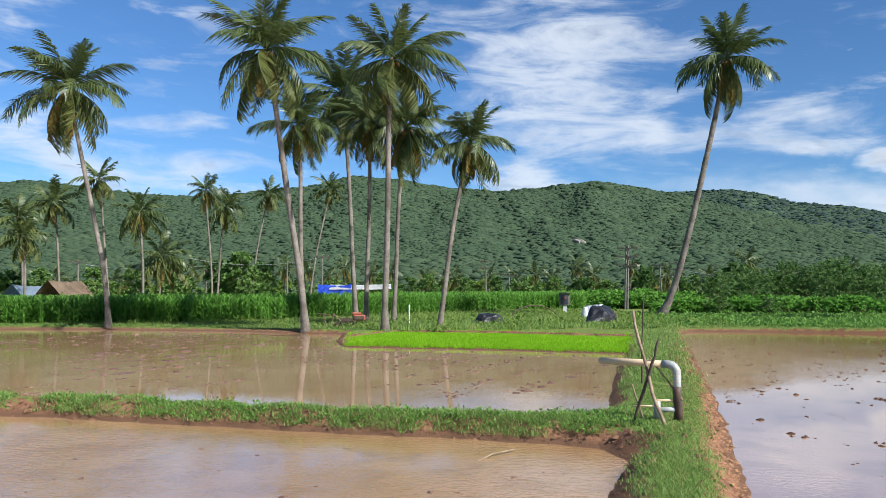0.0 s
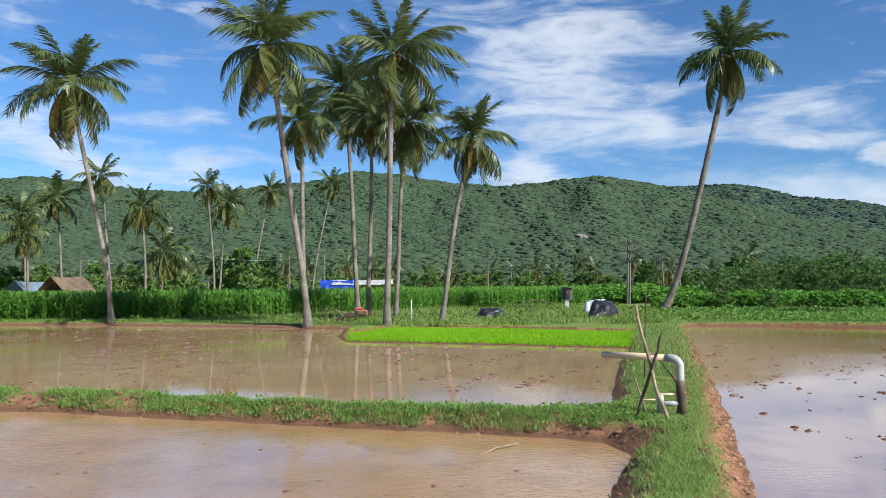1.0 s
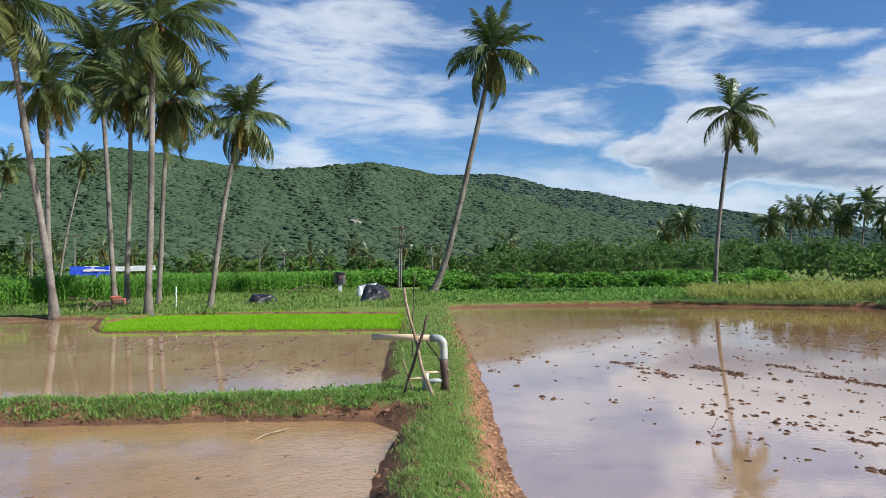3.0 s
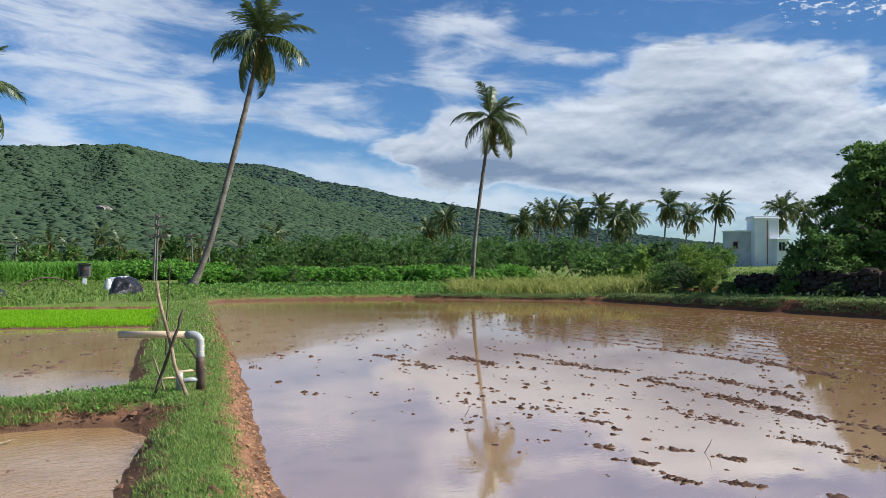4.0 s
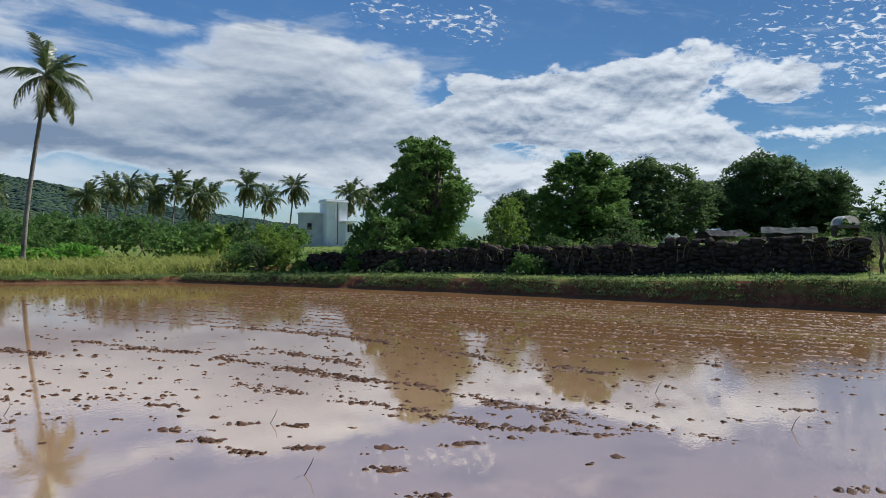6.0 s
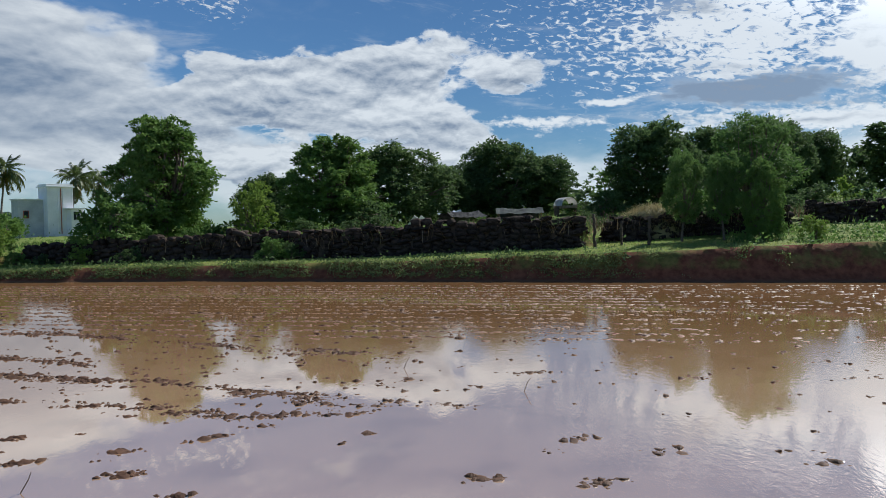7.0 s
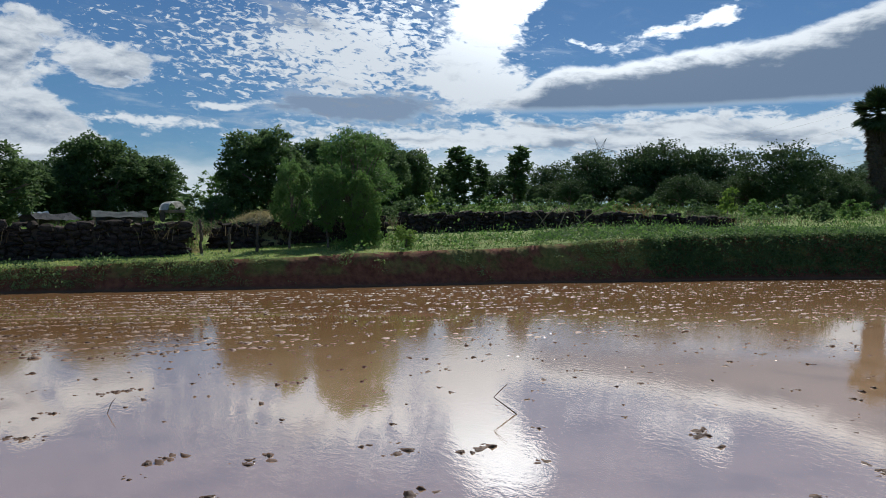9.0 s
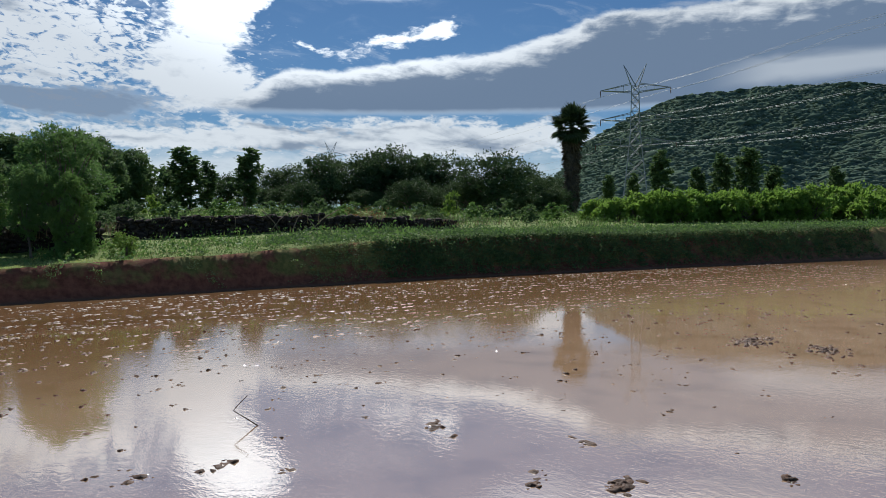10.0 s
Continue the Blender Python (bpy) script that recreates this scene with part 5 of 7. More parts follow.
P = bank_face(20000, 91)
stuff("bank_face_weeds", sprigs(P[::2], 12, 0.12, 0.048, 92, 0.55), M_BANK_LEAF, "dark green weeds clinging to the bank face", "weeds")
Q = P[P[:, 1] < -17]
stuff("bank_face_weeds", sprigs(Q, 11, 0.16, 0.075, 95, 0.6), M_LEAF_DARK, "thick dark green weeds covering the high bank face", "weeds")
stuff("bank_face_grass", blades(P[::4], 6, 0.045, 0.022, 0.10, 93, 0.9, False), M_GRASS, "tufts of grass hanging on the bank face", "grass")
P = sow(7500, 8, 36, -62, -5, lambda x, y, z, de, dn, db: (de > 0.8) & (de < 7.0) & in_turn(x, y, 107, 172) & (wob(x, y, 0.8) > -0.4))
stuff("bank_plants", sprigs(P, 18, 0.24, 0.10, 12, 0.8), M_LEAF, "bright broad-leaved plants on the bank top", "weeds")
# the trodden strip of pale grass along the bank's edge
P = sow(80000, 8, 32, -60, 24, lambda x, y, z, de, dn, db: (de > 0.16 + 0.56 * np.interp(y, BANK_Y, BANK_Z)) & (de < np.where(y > -8, 5.5, 1.5)) & in_turn(x, y, 48, 172) & (z > 0.2))
stuff("edge_grass", blades(P[P[:, 1] > -9], 5, 0.035, 0.026, 0.10, 94, 0.9, False), M_GRASS_PALE, "pale short grass on the bank edge", "grass")
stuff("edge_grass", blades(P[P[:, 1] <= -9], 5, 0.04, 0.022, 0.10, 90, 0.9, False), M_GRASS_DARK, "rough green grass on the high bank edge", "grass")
# grass on the terrace behind the front wall
P = sow(60000, 16, 36, -6, 22, lambda x, y, z, de, dn, db: in_turn(x, y, 56, 97) & (np.hypot(x, y) > np.interp(np.degrees(np.arctan2(x, y)), WALL_AZ, WALL_D) + 0.25) & (np.hypot(x, y) < np.interp(np.degrees(np.arctan2(x, y)), WALL_AZ, WALL_D) + 5.5) & (wob(x, y, 1.1) > -0.5))
stuff("terrace_grass", blades(P[::2], 5, 0.13, 0.028, 0.12, 97, 0.9, False), M_GRASS, "long grass along the top of the field wall", "grass")
stuff("terrace_weeds", sprigs(P[::9], 16, 0.17, 0.06, 98, 0.8), M_LEAF, "leafy weeds on the terrace behind the wall", "weeds")
# rough ground behind the wall
P = sow(12000, 20, 110, -90, 30, lambda x, y, z, de, dn, db: (de > 5.5) & in_turn(x, y, 52, 150) & (np.hypot(x, y) < 105) & ~(in_turn(x, y, 83, 97.5) & (np.hypot(x, y) < 48)))
stuff("rough_scrub", sprigs(P[::2], 22, 0.5, 0.10, 13, 0.9), M_LEAF, "rough low scrub on the rising ground", "scrub")
stuff("rough_grass", blades(P[::2], 8, 0.28, 0.05, 0.4, 14, 0.8, False), M_GRASS_DARK, "dry tall grass on the rising ground", "grass")


# maize
def maize(places, seed):
    g = np.random.default_rng(seed)
    P = np.asarray(places)
    m = len(P)
    h = 1.5 * g.uniform(0.82, 1.1, m)
    Vs, Fs, k = [], [], 0
    a0 = g.uniform(0, 6.28, m)
    # stalk: a narrow three-sided spire
    ring = np.array([[0.016, 0, 0], [-0.008, 0.014, 0], [-0.008, -0.014, 0]])
    S = np.concatenate([P[:, None] + ring[None], P[:, None] + ring[None] * 0.3 + (h * np.ones(m))[:, None, None] * np.array([0, 0, 1.0])], 1)
    Vs.append(S.reshape(-1, 3))
    b = np.arange(m)[:, None] * 6
    Fs.append(np.concatenate([b + np.array(q) for q in ((0, 1, 4, 3), (1, 2, 5, 4), (2, 0, 3, 5))]))
    k = m * 6
    for j in range(8):
        t = (0.14 + 0.105 * j) * h
        a = a0 + j * math.pi + g.normal(size=m) * 0.5
        L = (0.62 - 0.03 * abs(j - 4)) * g.uniform(0.75, 1.15, m)
        d = np.stack([np.cos(a), np.sin(a), np.zeros(m)], 1)
        s = np.stack([-np.sin(a), np.cos(a), np.zeros(m)], 1) * 0.038
        up = np.array([0, 0, 1.0])
        p0 = P + up * t[:, None]
        p1 = p0 + d * (L * 0.42)[:, None] + up * (L * 0.48)[:, None]
        p2 = p0 + d * (L * 0.85)[:, None] + up * (L * g.uniform(0.1, 0.5, m))[:, None]
        V = np.stack([p0 - s * 0.6, p0 + s * 0.6, p1 + s, p1 - s, p2 + s * 0.15, p2 - s * 0.15], 1)
        Vs.append(V.reshape(-1, 3))
        q = k + np.arange(m)[:, None] * 6
        Fs += [q + np.array([0, 1, 2, 3]), q + np.array([3, 2, 4, 5])]
        k += m * 6
    return np.concatenate(Vs), np.concatenate(Fs)


def maize_front(x):
    return np.interp(x, [-75, -24, -14.7, -10.5, -7, 0, 9], [54, 41.2, 41.0, 42.3, 47, 56, 63])


px = rng.uniform(-48, 12, 5600)
depth = rng.exponential(4.0, len(px))
py = maize_front(px) + np.round(depth / 0.6) * 0.6 + rng.normal(size=len(px)) * 0.06
ok = depth < 34
stuff("maize", maize(np.column_stack([px, py, land(px, py)])[ok], 15), M_MAIZE, "dense field of young green maize", "maize")

# cassava on the far bank
CASSAVA = tree_meshes(lumps(random.Random(12), 10, 1.05, 0.35, 1.35, 0.5), 3000, 0.19, 28, leafy("cassava_leaf", (0.12, 0.22, 0.035), (0.24, 0.36, 0.07), 0.6, 0.5), 0.25, 0.04, 3)
for k in range(64):
    az = 146.3 + 26 * (k + g2.random()) / 64
    d = np.interp(az, [146, 172], [56, 64]) + g2.uniform(-2.5, 3.5)
    x, y = spot(az, d)
    s = np.interp(az, [146, 150, 165], [0.85, 1.2, 1.5]) * g2.uniform(0.85, 1.15)
    place_tree(CASSAVA, x, y, s, k * 67, "bushy bright green cassava plant", "crop plant", "cassava rows", "cassava_plant", 0.9)


# ---------------------------------------------------------------- mud
def clods(P, S, seed, flat=0.5, long=1.0):
    """Lumps of mud at the places P with sizes S, drawn out along the furrows by long."""
    g = np.random.default_rng(seed)
    bv = np.array([[1, 0, -0.1], [0.3, 0.95, -0.1], [-0.8, 0.6, -0.1], [-0.8, -0.6, -0.1], [0.3, -0.95, -0.1], [0.55, 0.35, 0.5], [-0.5, 0.35, 0.55], [0.0, -0.6, 0.45], [0, 0, 0.62]])
    bf = np.array([[0, 1, 5], [1, 6, 5], [1, 2, 6], [2, 3, 6], [3, 7, 6], [3, 4, 7], [4, 0, 7], [0, 5, 7], [5, 6, 8], [6, 7, 8], [7, 5, 8]])
    n = len(P)
    j = 1 + g.uniform(-0.6, 0.55, (n, len(bv), 3))
    sc = np.stack([S * g.uniform(0.7, 1.5, n), S * long * g.uniform(0.7, 1.5, n), S * flat * g.uniform(0.6, 1.3, n)], 1)
    V = bv[None] * j * sc[:, None] + P[:, None]
    return V.reshape(-1, 3), (bf[None] + (np.arange(n) * len(bv))[:, None, None]).reshape(-1, 3)


# plough ridges standing out of the water: start, end, how unbroken
RIDGES = [(9.24, 10.9, 9.0, 7.63, 0.5), (9.0, 7.63, 8.4, 5.91, 0.9), (8.4, 5.91, 8.06, 3.44, 0.95), (7.09, 4.25, 6.63, 2.13, 0.75), (6.63, 2.13, 6.95, 0.9, 0.55), (7.82, 3.28, 7.16, 1.24, 0.85), (7.16, 1.24, 7.0, 0.3, 0.4),
          (7.06, 12.35, 6.84, 10.28, 0.7), (8.05, 11.73, 7.92, 9.94, 0.55), (12.0, 9.5, 11.9, 7.6, 0.4), (11.9, 7.6, 10.6, 4.1, 0.55), (10.6, 4.1, 9.96, 2.83, 0.55), (10.27, 2.78, 9.69, 1.4, 0.4), (7.56, 6.73, 7.09, 4.25, 0.35),
          (9.9, 7.6, 9.1, 5.0, 0.35), (4.75, 13.9, 4.45, 12.2, 0.7)]
# single heaps of mud: place and number of lumps
HEAPS = [(5.31, 5.04, 14), (5.19, 4.5, 26), (5.02, 3.98, 20), (5.33, 3.6, 26), (5.92, 4.12, 14), (5.78, 4.64, 10), (5.1, 2.68, 18), (5.61, 3.0, 10), (6.04, 2.35, 6), (6.14, 6.65, 8), (6.05, 5.9, 12), (5.55, 7.76, 6),
         (4.69, 2.15, 12), (6.05, -0.6, 14), (8.65, -0.32, 14), (5.74, -1.2, 8), (5.09, 0.13, 10), (5.05, -0.64, 10), (5.51, -2.34, 5), (5.34, -2.89, 9), (4.62, -2.0, 8), (4.96, -4.82, 8), (8.35, -2.1, 7),
         (2.88, -4.58, 30), (2.08, -5.49, 10), (3.34, -4.22, 7), (3.63, -5.28, 4), (4.87, -11.6, 70), (3.74, -11.4, 40), (4.98, -4.83, 5)]


def furrow_clods():
    g = np.random.default_rng(33)
    P, S, FAR = [], [], []

    def bunch(x, y, n, s, spread, along=(0.0, 1.0), far=False):
        for i in range(n):
            u, v = g.normal() * spread, g.normal() * spread * 0.45
            P.append((x + along[0] * u + along[1] * v, y + along[1] * u - along[0] * v, -0.002))
            S.append(min(0.042, 1.5 * s * g.lognormal(0, 0.6)))
            FAR.append(far)
        # the flat cake of mud under a bunch
        if n > 8 and not far:
            P.append((x, y, -0.006))
            S.append(g.uniform(0.06, 0.10))
            FAR.append(far)

    # ridges thrown up by the plough
    for x0, y0, x1, y1, dens in RIDGES:
        l = math.hypot(x1 - x0, y1 - y0)
        way = ((x1 - x0) / l, (y1 - y0) / l)
        d = 0.0
        while d < l:
            t = d / l
            if g.random() < 1.35 * dens * (0.8 + 0.5 * math.sin(d * 2.7 + x0 * 3) + 0.25 * math.sin(d * 9.1)):
                side = g.normal() * 0.085
                bunch(x0 + (x1 - x0) * t + way[1] * side, y0 + (y1 - y0) * t - way[0] * side, g.integers(14, 44), 0.0088 * g.uniform(0.7, 1.5), 0.11, way)
            d += 0.10
    for x, y, n in HEAPS:
        bunch(x, y, int(n * 2.0), 0.0145 if math.hypot(x, y) < 9 else 0.024, 0.085 if math.hypot(x, y) < 9 else 0.3, (-0.35, 0.94))
    # scattered clods
    for i in range(2000):
        x, y = g.uniform(4, 20), g.uniform(-24, 22)
        if math.hypot(x, y) > 7.5:
            bunch(x, y, g.integers(1, 5), 0.0115, 0.06)
    for i in range(800):
        a, d = radians(g.uniform(80, 168)), 5.5 + 13 * math.sqrt(g.random())
        bunch(d * math.sin(a), d * math.cos(a), g.integers(1, 6), 0.0115, 0.055)
    for i in range(330):
        a, d = radians(g.uniform(36, 84)), 5.6 + 7 * math.sqrt(g.random())
        bunch(d * math.sin(a), d * math.cos(a), g.integers(1, 7), 0.0115, 0.05)
    for i in range(260):
        a, d = radians(g.uniform(14, 60)), 14 + 16 * g.random()
        bunch(d * math.sin(a), d * math.cos(a), g.integers(1, 6), 0.011, 0.10)
    # close fine lines towards the long bank
    for r in range(17):
        x0 = 10.2 + 0.58 * r
        y = -36.0
        while y < 15:
            x = x0 + np.interp(y, [-45, -31, -13, 1.6, 16], [-8, -4.2, -0.4, 1.2, 2.2])
            if g.random() < (0.72 if y > -3.2 else 0.22 if y > -7.5 else 0.5) + 0.38 * math.sin(y * 0.35 + r) * math.sin(r * 1.7):
                bunch(x, y, g.integers(4, 9) if y > -3.2 else g.integers(2, 7), 0.0135, 0.13, (0.06, 1.0), True)
            if g.random() < 0.2:
                bunch(x + g.uniform(-0.3, 0.3), y, 2, 0.017, 0.1, (0.0, 1.0), True)
            y += 0.12
    P, S, FAR = np.array(P), np.array(S), np.array(FAR)
    ok = outside(P[:, :2], EAST_FIELD) < -0.25
    P, S, FAR = P[ok], S[ok], FAR[ok]
    wet = (g.random(len(P)) < np.interp(np.degrees(np.arctan2(P[:, 0], P[:, 1])), [50, 80, 104, 113, 120, 138, 150, 172], [0.03, 0.06, 0.09, 0.22, 0.45, 0.45, 0.20, 0.10]))
    wet &= S < 0.05
    near = ~wet & ~FAR
    thin = np.where(S > 0.05, 0.16, 0.68)
    return clods(P[near], S[near], 34, thin[near]), clods(P[~wet & FAR], S[~wet & FAR], 39, 0.55, 1.7), clods(P[wet], S[wet] * 0.62, 35, 0.4, 1.7)


dull, lines, wet = furrow_clods()
tagged(new("mud_clods", np_mesh("mud_clods", *dull, M_MUD, True)), "dark mud clods left in ploughed lines in the water", "mud", kind="stuff")
tagged(new("furrow_crests", np_mesh("furrow_crests", *lines, M_MUD_LINE, True)), "fine reddish furrow crests along the far side of the paddy", "mud", kind="stuff")
tagged(new("wet_clods", np_mesh("wet_clods", *wet, M_MUD_WET, True)), "small glistening wet clods among the ploughed lines", "mud", kind="stuff")


def back_clods():
    g = np.random.default_rng(35)
    P, S = [], []
    for r in range(26):
        x0 = -24 + r * 1.15
        y = 13.0
        while y < 40:
            x = x0 + 0.42 * (y - 13) + 0.3 * math.sin(y * 0.6 + r)
            if g.random() < 0.60 + 0.40 * math.sin(y * 0.5 + r * 0.9) - (0.25 if y < 18 else 0):
                for i in range(g.integers(3, 10)):
                    P.append((x + g.normal() * 0.14, y + g.normal() * 0.14, 0.0))
                    S.append(0.034 * g.lognormal(0, 0.5))
            y += 0.28
    for i in range(60):
        P.append((g.uniform(-6, 1.2), g.uniform(4.5, 9), 0.0))
        S.append(0.022 * g.lognormal(0, 0.4))
    P, S = np.array(P), np.array(S)
    q = np.minimum(outside(P[:, :2], BACK_FIELD), outside(P[:, :2], NEAR_FIELD))
    return clods(P[q < -0.2], S[q < -0.2], 36, 0.4)


M_MUD_RED = surface("red_mud", (0.085, 0.048, 0.032), (0.20, 0.115, 0.078), 0.6, 3, 25, 0.4, 0.02, worldly=True)
tagged(new("mud_clods", np_mesh("mud_clods", *back_clods(), M_MUD_RED)), "reddish mud clods breaking the paddy water", "mud", kind="stuff")


def bund_crumbs():
    """Loose lumps of dug earth on the bunds' sides."""
    P = sow(170000, -14, 12, 3.2, 34, lambda x, y, z, de, dn, db: (np.minimum(np.minimum(de, dn), db) > -0.05) & (np.minimum(np.minimum(de, dn), db) < 0.36 + 0.3 * (de < dn) * (y > 3)) & (np.minimum(de, dn) < 0.7) & (np.hypot(x, y) < 22 + 10 * (x > 3)))
    P = P[:24000]
    S = 0.0085 * rng.lognormal(0, 0.75, len(P)) * np.clip(np.hypot(P[:, 0], P[:, 1]) / 11, 0.8, 1.4)
    S = np.minimum(S * np.where(rng.random(len(P)) < 0.12, 2.6, 1.0), 0.045)
    Q = sow(60000, 0.4, 6.5, 3.0, 15, lambda x, y, z, de, dn, db: (de > -0.04) & (de < 0.30) & (dn > 0.4) & (db > 0.4))[:17000]
    T = np.minimum(0.009 * rng.lognormal(0, 0.6, len(Q)), 0.026)
    return clods(P, S, 37, 0.95), clods(Q, T, 38, 0.95)


M_CRUMB = surface("dug_earth", (0.23, 0.115, 0.055), (0.37, 0.200, 0.102), 0.95, 4, 30, 0.4, 0.01, worldly=True)
M_CRUMB_DARK = surface("damp_earth", (0.105, 0.055, 0.032), (0.23, 0.125, 0.072), 0.95, 4, 30, 0.4, 0.01, worldly=True, spec=0.1)
damp, dry = bund_crumbs()
tagged(new("earth_crumbs", np_mesh("earth_crumbs", *damp, M_CRUMB_DARK, True)), "damp brown lumps of earth along the foot of the bunds", "earth", kind="stuff")
tagged(new("earth_crumbs", np_mesh("earth_crumbs", *dry, M_CRUMB, True)), "loose orange-brown lumps of freshly dug earth on the bund side", "earth", kind="stuff")


# ---------------------------------------------------------------- the irrigation outlet
M_PVC = surface("cream_plastic_pipe", (0.52, 0.38, 0.23), (0.64, 0.49, 0.32), 0.5, 2, 12, 0.05)
M_PVC_GREY = surface("grey_white_plastic", (0.27, 0.29, 0.27), (0.42, 0.43, 0.41), 0.45, 4, 18, 0.05)
M_RUBBER = surface("dark_sleeve", (0.045, 0.028, 0.018), (0.11, 0.068, 0.042), 0.6, 5, 25, 0.3)
M_STICK = surface("bare_stick", (0.16, 0.105, 0.06), (0.34, 0.25, 0.16), 0.85, 5, 30, 0.5, 0.004)
M_STICK_DARK = surface("dark_stick", (0.050, 0.034, 0.022), (0.11, 0.08, 0.055), 0.9, 5, 30, 0.5, 0.004)


def stick(name, pts, r0, r1, material, label, category="stick", group=""):
    o = Vector(pts[0])
    n, fine, rad = 10, [], []
    g = random.Random(int(abs(o.x * 1000)) + 3)
    for i in range(n + 1):
        t = i / n * (len(pts) - 1)
        k = min(int(t), len(pts) - 2)
        p = Vector(pts[k]).lerp(Vector(pts[k + 1]), t - k) - o
        fine.append(p + Vector((g.uniform(-1, 1), g.uniform(-1, 1), 0)) * r0 * 0.5)
        rad.append((r0 + (r1 - r0) * i / n) * g.uniform(0.85, 1.2))
    bm = bmesh.new()
    add_tube(bm, fine, rad, 7)
    me = bm_mesh(name, bm, material, True)
    ob = new(name, me)
    ob.location = o
    return tagged(ob, label, category, group)


def outlet():
    base = Vector((2.68, 9.11, at(2.68, 9.11) - 0.06))
    o = empty("irrigation_outlet", Matrix.Translation(base), "cream plastic outlet pipe with elbow on a dark standpipe", "water pipe")
    top = 0.91 - base.z
    end = Vector((1.89 - base.x, 9.72 - base.y, top))
    d = Vector((end.x, end.y, 0)).normalized()
    bm = bmesh.new()
    add_tube(bm, [(0, 0, 0), (0.01, 0, 0.2), (0, 0, 0.40), (0, 0, 0.47)], [0.056, 0.054, 0.055, 0.050], 16)
    part("standpipe", bm, M_RUBBER, o, "dark rusty standpipe", True)
    bm = bmesh.new()
    pts = [(0, 0, 0.44), (0, 0, 0.5), (0, 0, top - 0.10)]
    for i in range(1, 7):
        a = i / 6 * math.pi / 2
        pts.append(d * (0.10 * (1 - math.cos(a))) + Vector((0, 0, top - 0.10 + 0.10 * math.sin(a))))
    pts.append(d * 0.17 + Vector((0, 0, top)))
    add_tube(bm, pts, [0.050, 0.047, 0.047] + [0.050] * 6 + [0.050], 16)
    elbow = part("elbow", bm, M_PVC_GREY, o, "grey-white elbow joint", True)
    bm = bmesh.new()
    for z in (0.53, 0.60, 0.67):
        add_tube(bm, [(0, 0, z), (0, 0, z + 0.008)], [0.0495, 0.0495], 16)
    child("band", bm_mesh("band", bm, M_PVC), elbow, None, "cream tape wound round the joint")
    bm = bmesh.new()
    add_tube(bm, [d * 0.15 + Vector((0, 0, top)), end.lerp(d * 0.15 + Vector((0, 0, top)), 0.5) + Vector((0, 0, 0.004)), end], [0.043, 0.043, 0.043], 16)
    part("spout", bm, M_PVC, o, "long cream outlet pipe", True)
    # spout is capped; a dark disc paints the shade of its hollow
    bm = bmesh.new()
    add_tube(bm, [end + d * 0.001, end + d * 0.004], [0.036, 0.036], 16)
    part("mouth", bm, M_RUBBER, o, "dark disc for the shaded inside of the pipe end")
    # side valve
    s = Vector((-0.93, 0.1, 0)).normalized()
    bm = bmesh.new()
    add_tube(bm, [(0, 0, 0.20), s * 0.10 + Vector((0, 0, 0.20)), s * 0.26 + Vector((0, 0, 0.19))], [0.030, 0.032, 0.030], 12)
    valve = part("valve", bm, M_PVC_GREY, o, "white side valve", True)
    bm = bmesh.new()
    add_tube(bm, [s * 0.24 + Vector((0, 0, 0.10)), s * 0.24 + Vector((0, 0, 0.30))], [0.045, 0.040], 12)
    child("valve_body", bm_mesh("valve_body", bm, M_PVC_GREY, True), valve)
    bm = bmesh.new()
    add_tube(bm, [s * 0.05 + Vector((0, 0, 0.31)), s * 0.24 + Vector((0, 0, 0.31)), s * 0.26 + Vector((0, 0, 0.25))], [0.014, 0.014, 0.014], 8)
    add_tube(bm, [s * 0.22 + Vector((0, 0, 0.245)), s * 0.52 + Vector((0, 0, 0.235))], [0.013, 0.011], 8)
    child("valve_handle", bm_mesh("valve_handle", bm, M_PVC, True), valve)


outlet()
PROPS = "sticks propping the outlet pipe"
stick("prop_stick", [(2.11, 9.11, 0.14), (2.29, 9.03, 0.72), (2.45, 9.0, 1.23)], 0.020, 0.014, M_STICK_DARK, "dark crooked stick leaning against the pipe", group=PROPS)
stick("prop_stick", [(2.42, 8.60, 0.14), (2.32, 9.0, 0.72), (2.27, 9.53, 1.55)], 0.026, 0.016, M_STICK, "long pale stick leaning against the pipe", group=PROPS)
stick("prop_stick", [(2.72, 9.06, 0.50), (2.40, 9.30, 1.0)], 0.013, 0.010, M_STICK, "short pale stick tied across the props", group=PROPS)
stick("prop_stick", [(2.35, 9.3, 0.16), (2.2, 9.4, 0.66)], 0.014, 0.010, M_STICK, "thin pale stick under the pipe", group=PROPS)
stick("stake", [(3.17, 12.6, 0.15), (3.2, 12.6, 0.9), (3.24, 12.59, 1.73)], 0.014, 0.010, M_STICK_DARK, "thin upright stake on the bund")
stick("cut_cane", [(0.22, 8.18, -0.01), (0.42, 8.4, 0.03), (0.68, 8.62, 0.03)], 0.012, 0.008, M_STICK, "yellow cut cane floating in the paddy")
stick("branch", [(6.14, -3.72, -0.02), (6.24, -3.50, 0.16), (6.22, -3.63, 0.28)], 0.006, 0.003, M_STICK_DARK, "bare crooked branch standing in the mud")
for k, (x, y) in enumerate(((5.05, 7.0), (4.7, 3.2), (8.9, 1.2), (7.7, -0.2), (5.9, 4.4))):
    stick("twig", [(x, y, -0.02), (x + 0.05, y - 0.04, 0.08), (x + 0.02, y - 0.08, 0.14)], 0.004, 0.002, M_STICK_DARK, "small dark twig poking from the water", group="twigs in the paddy")

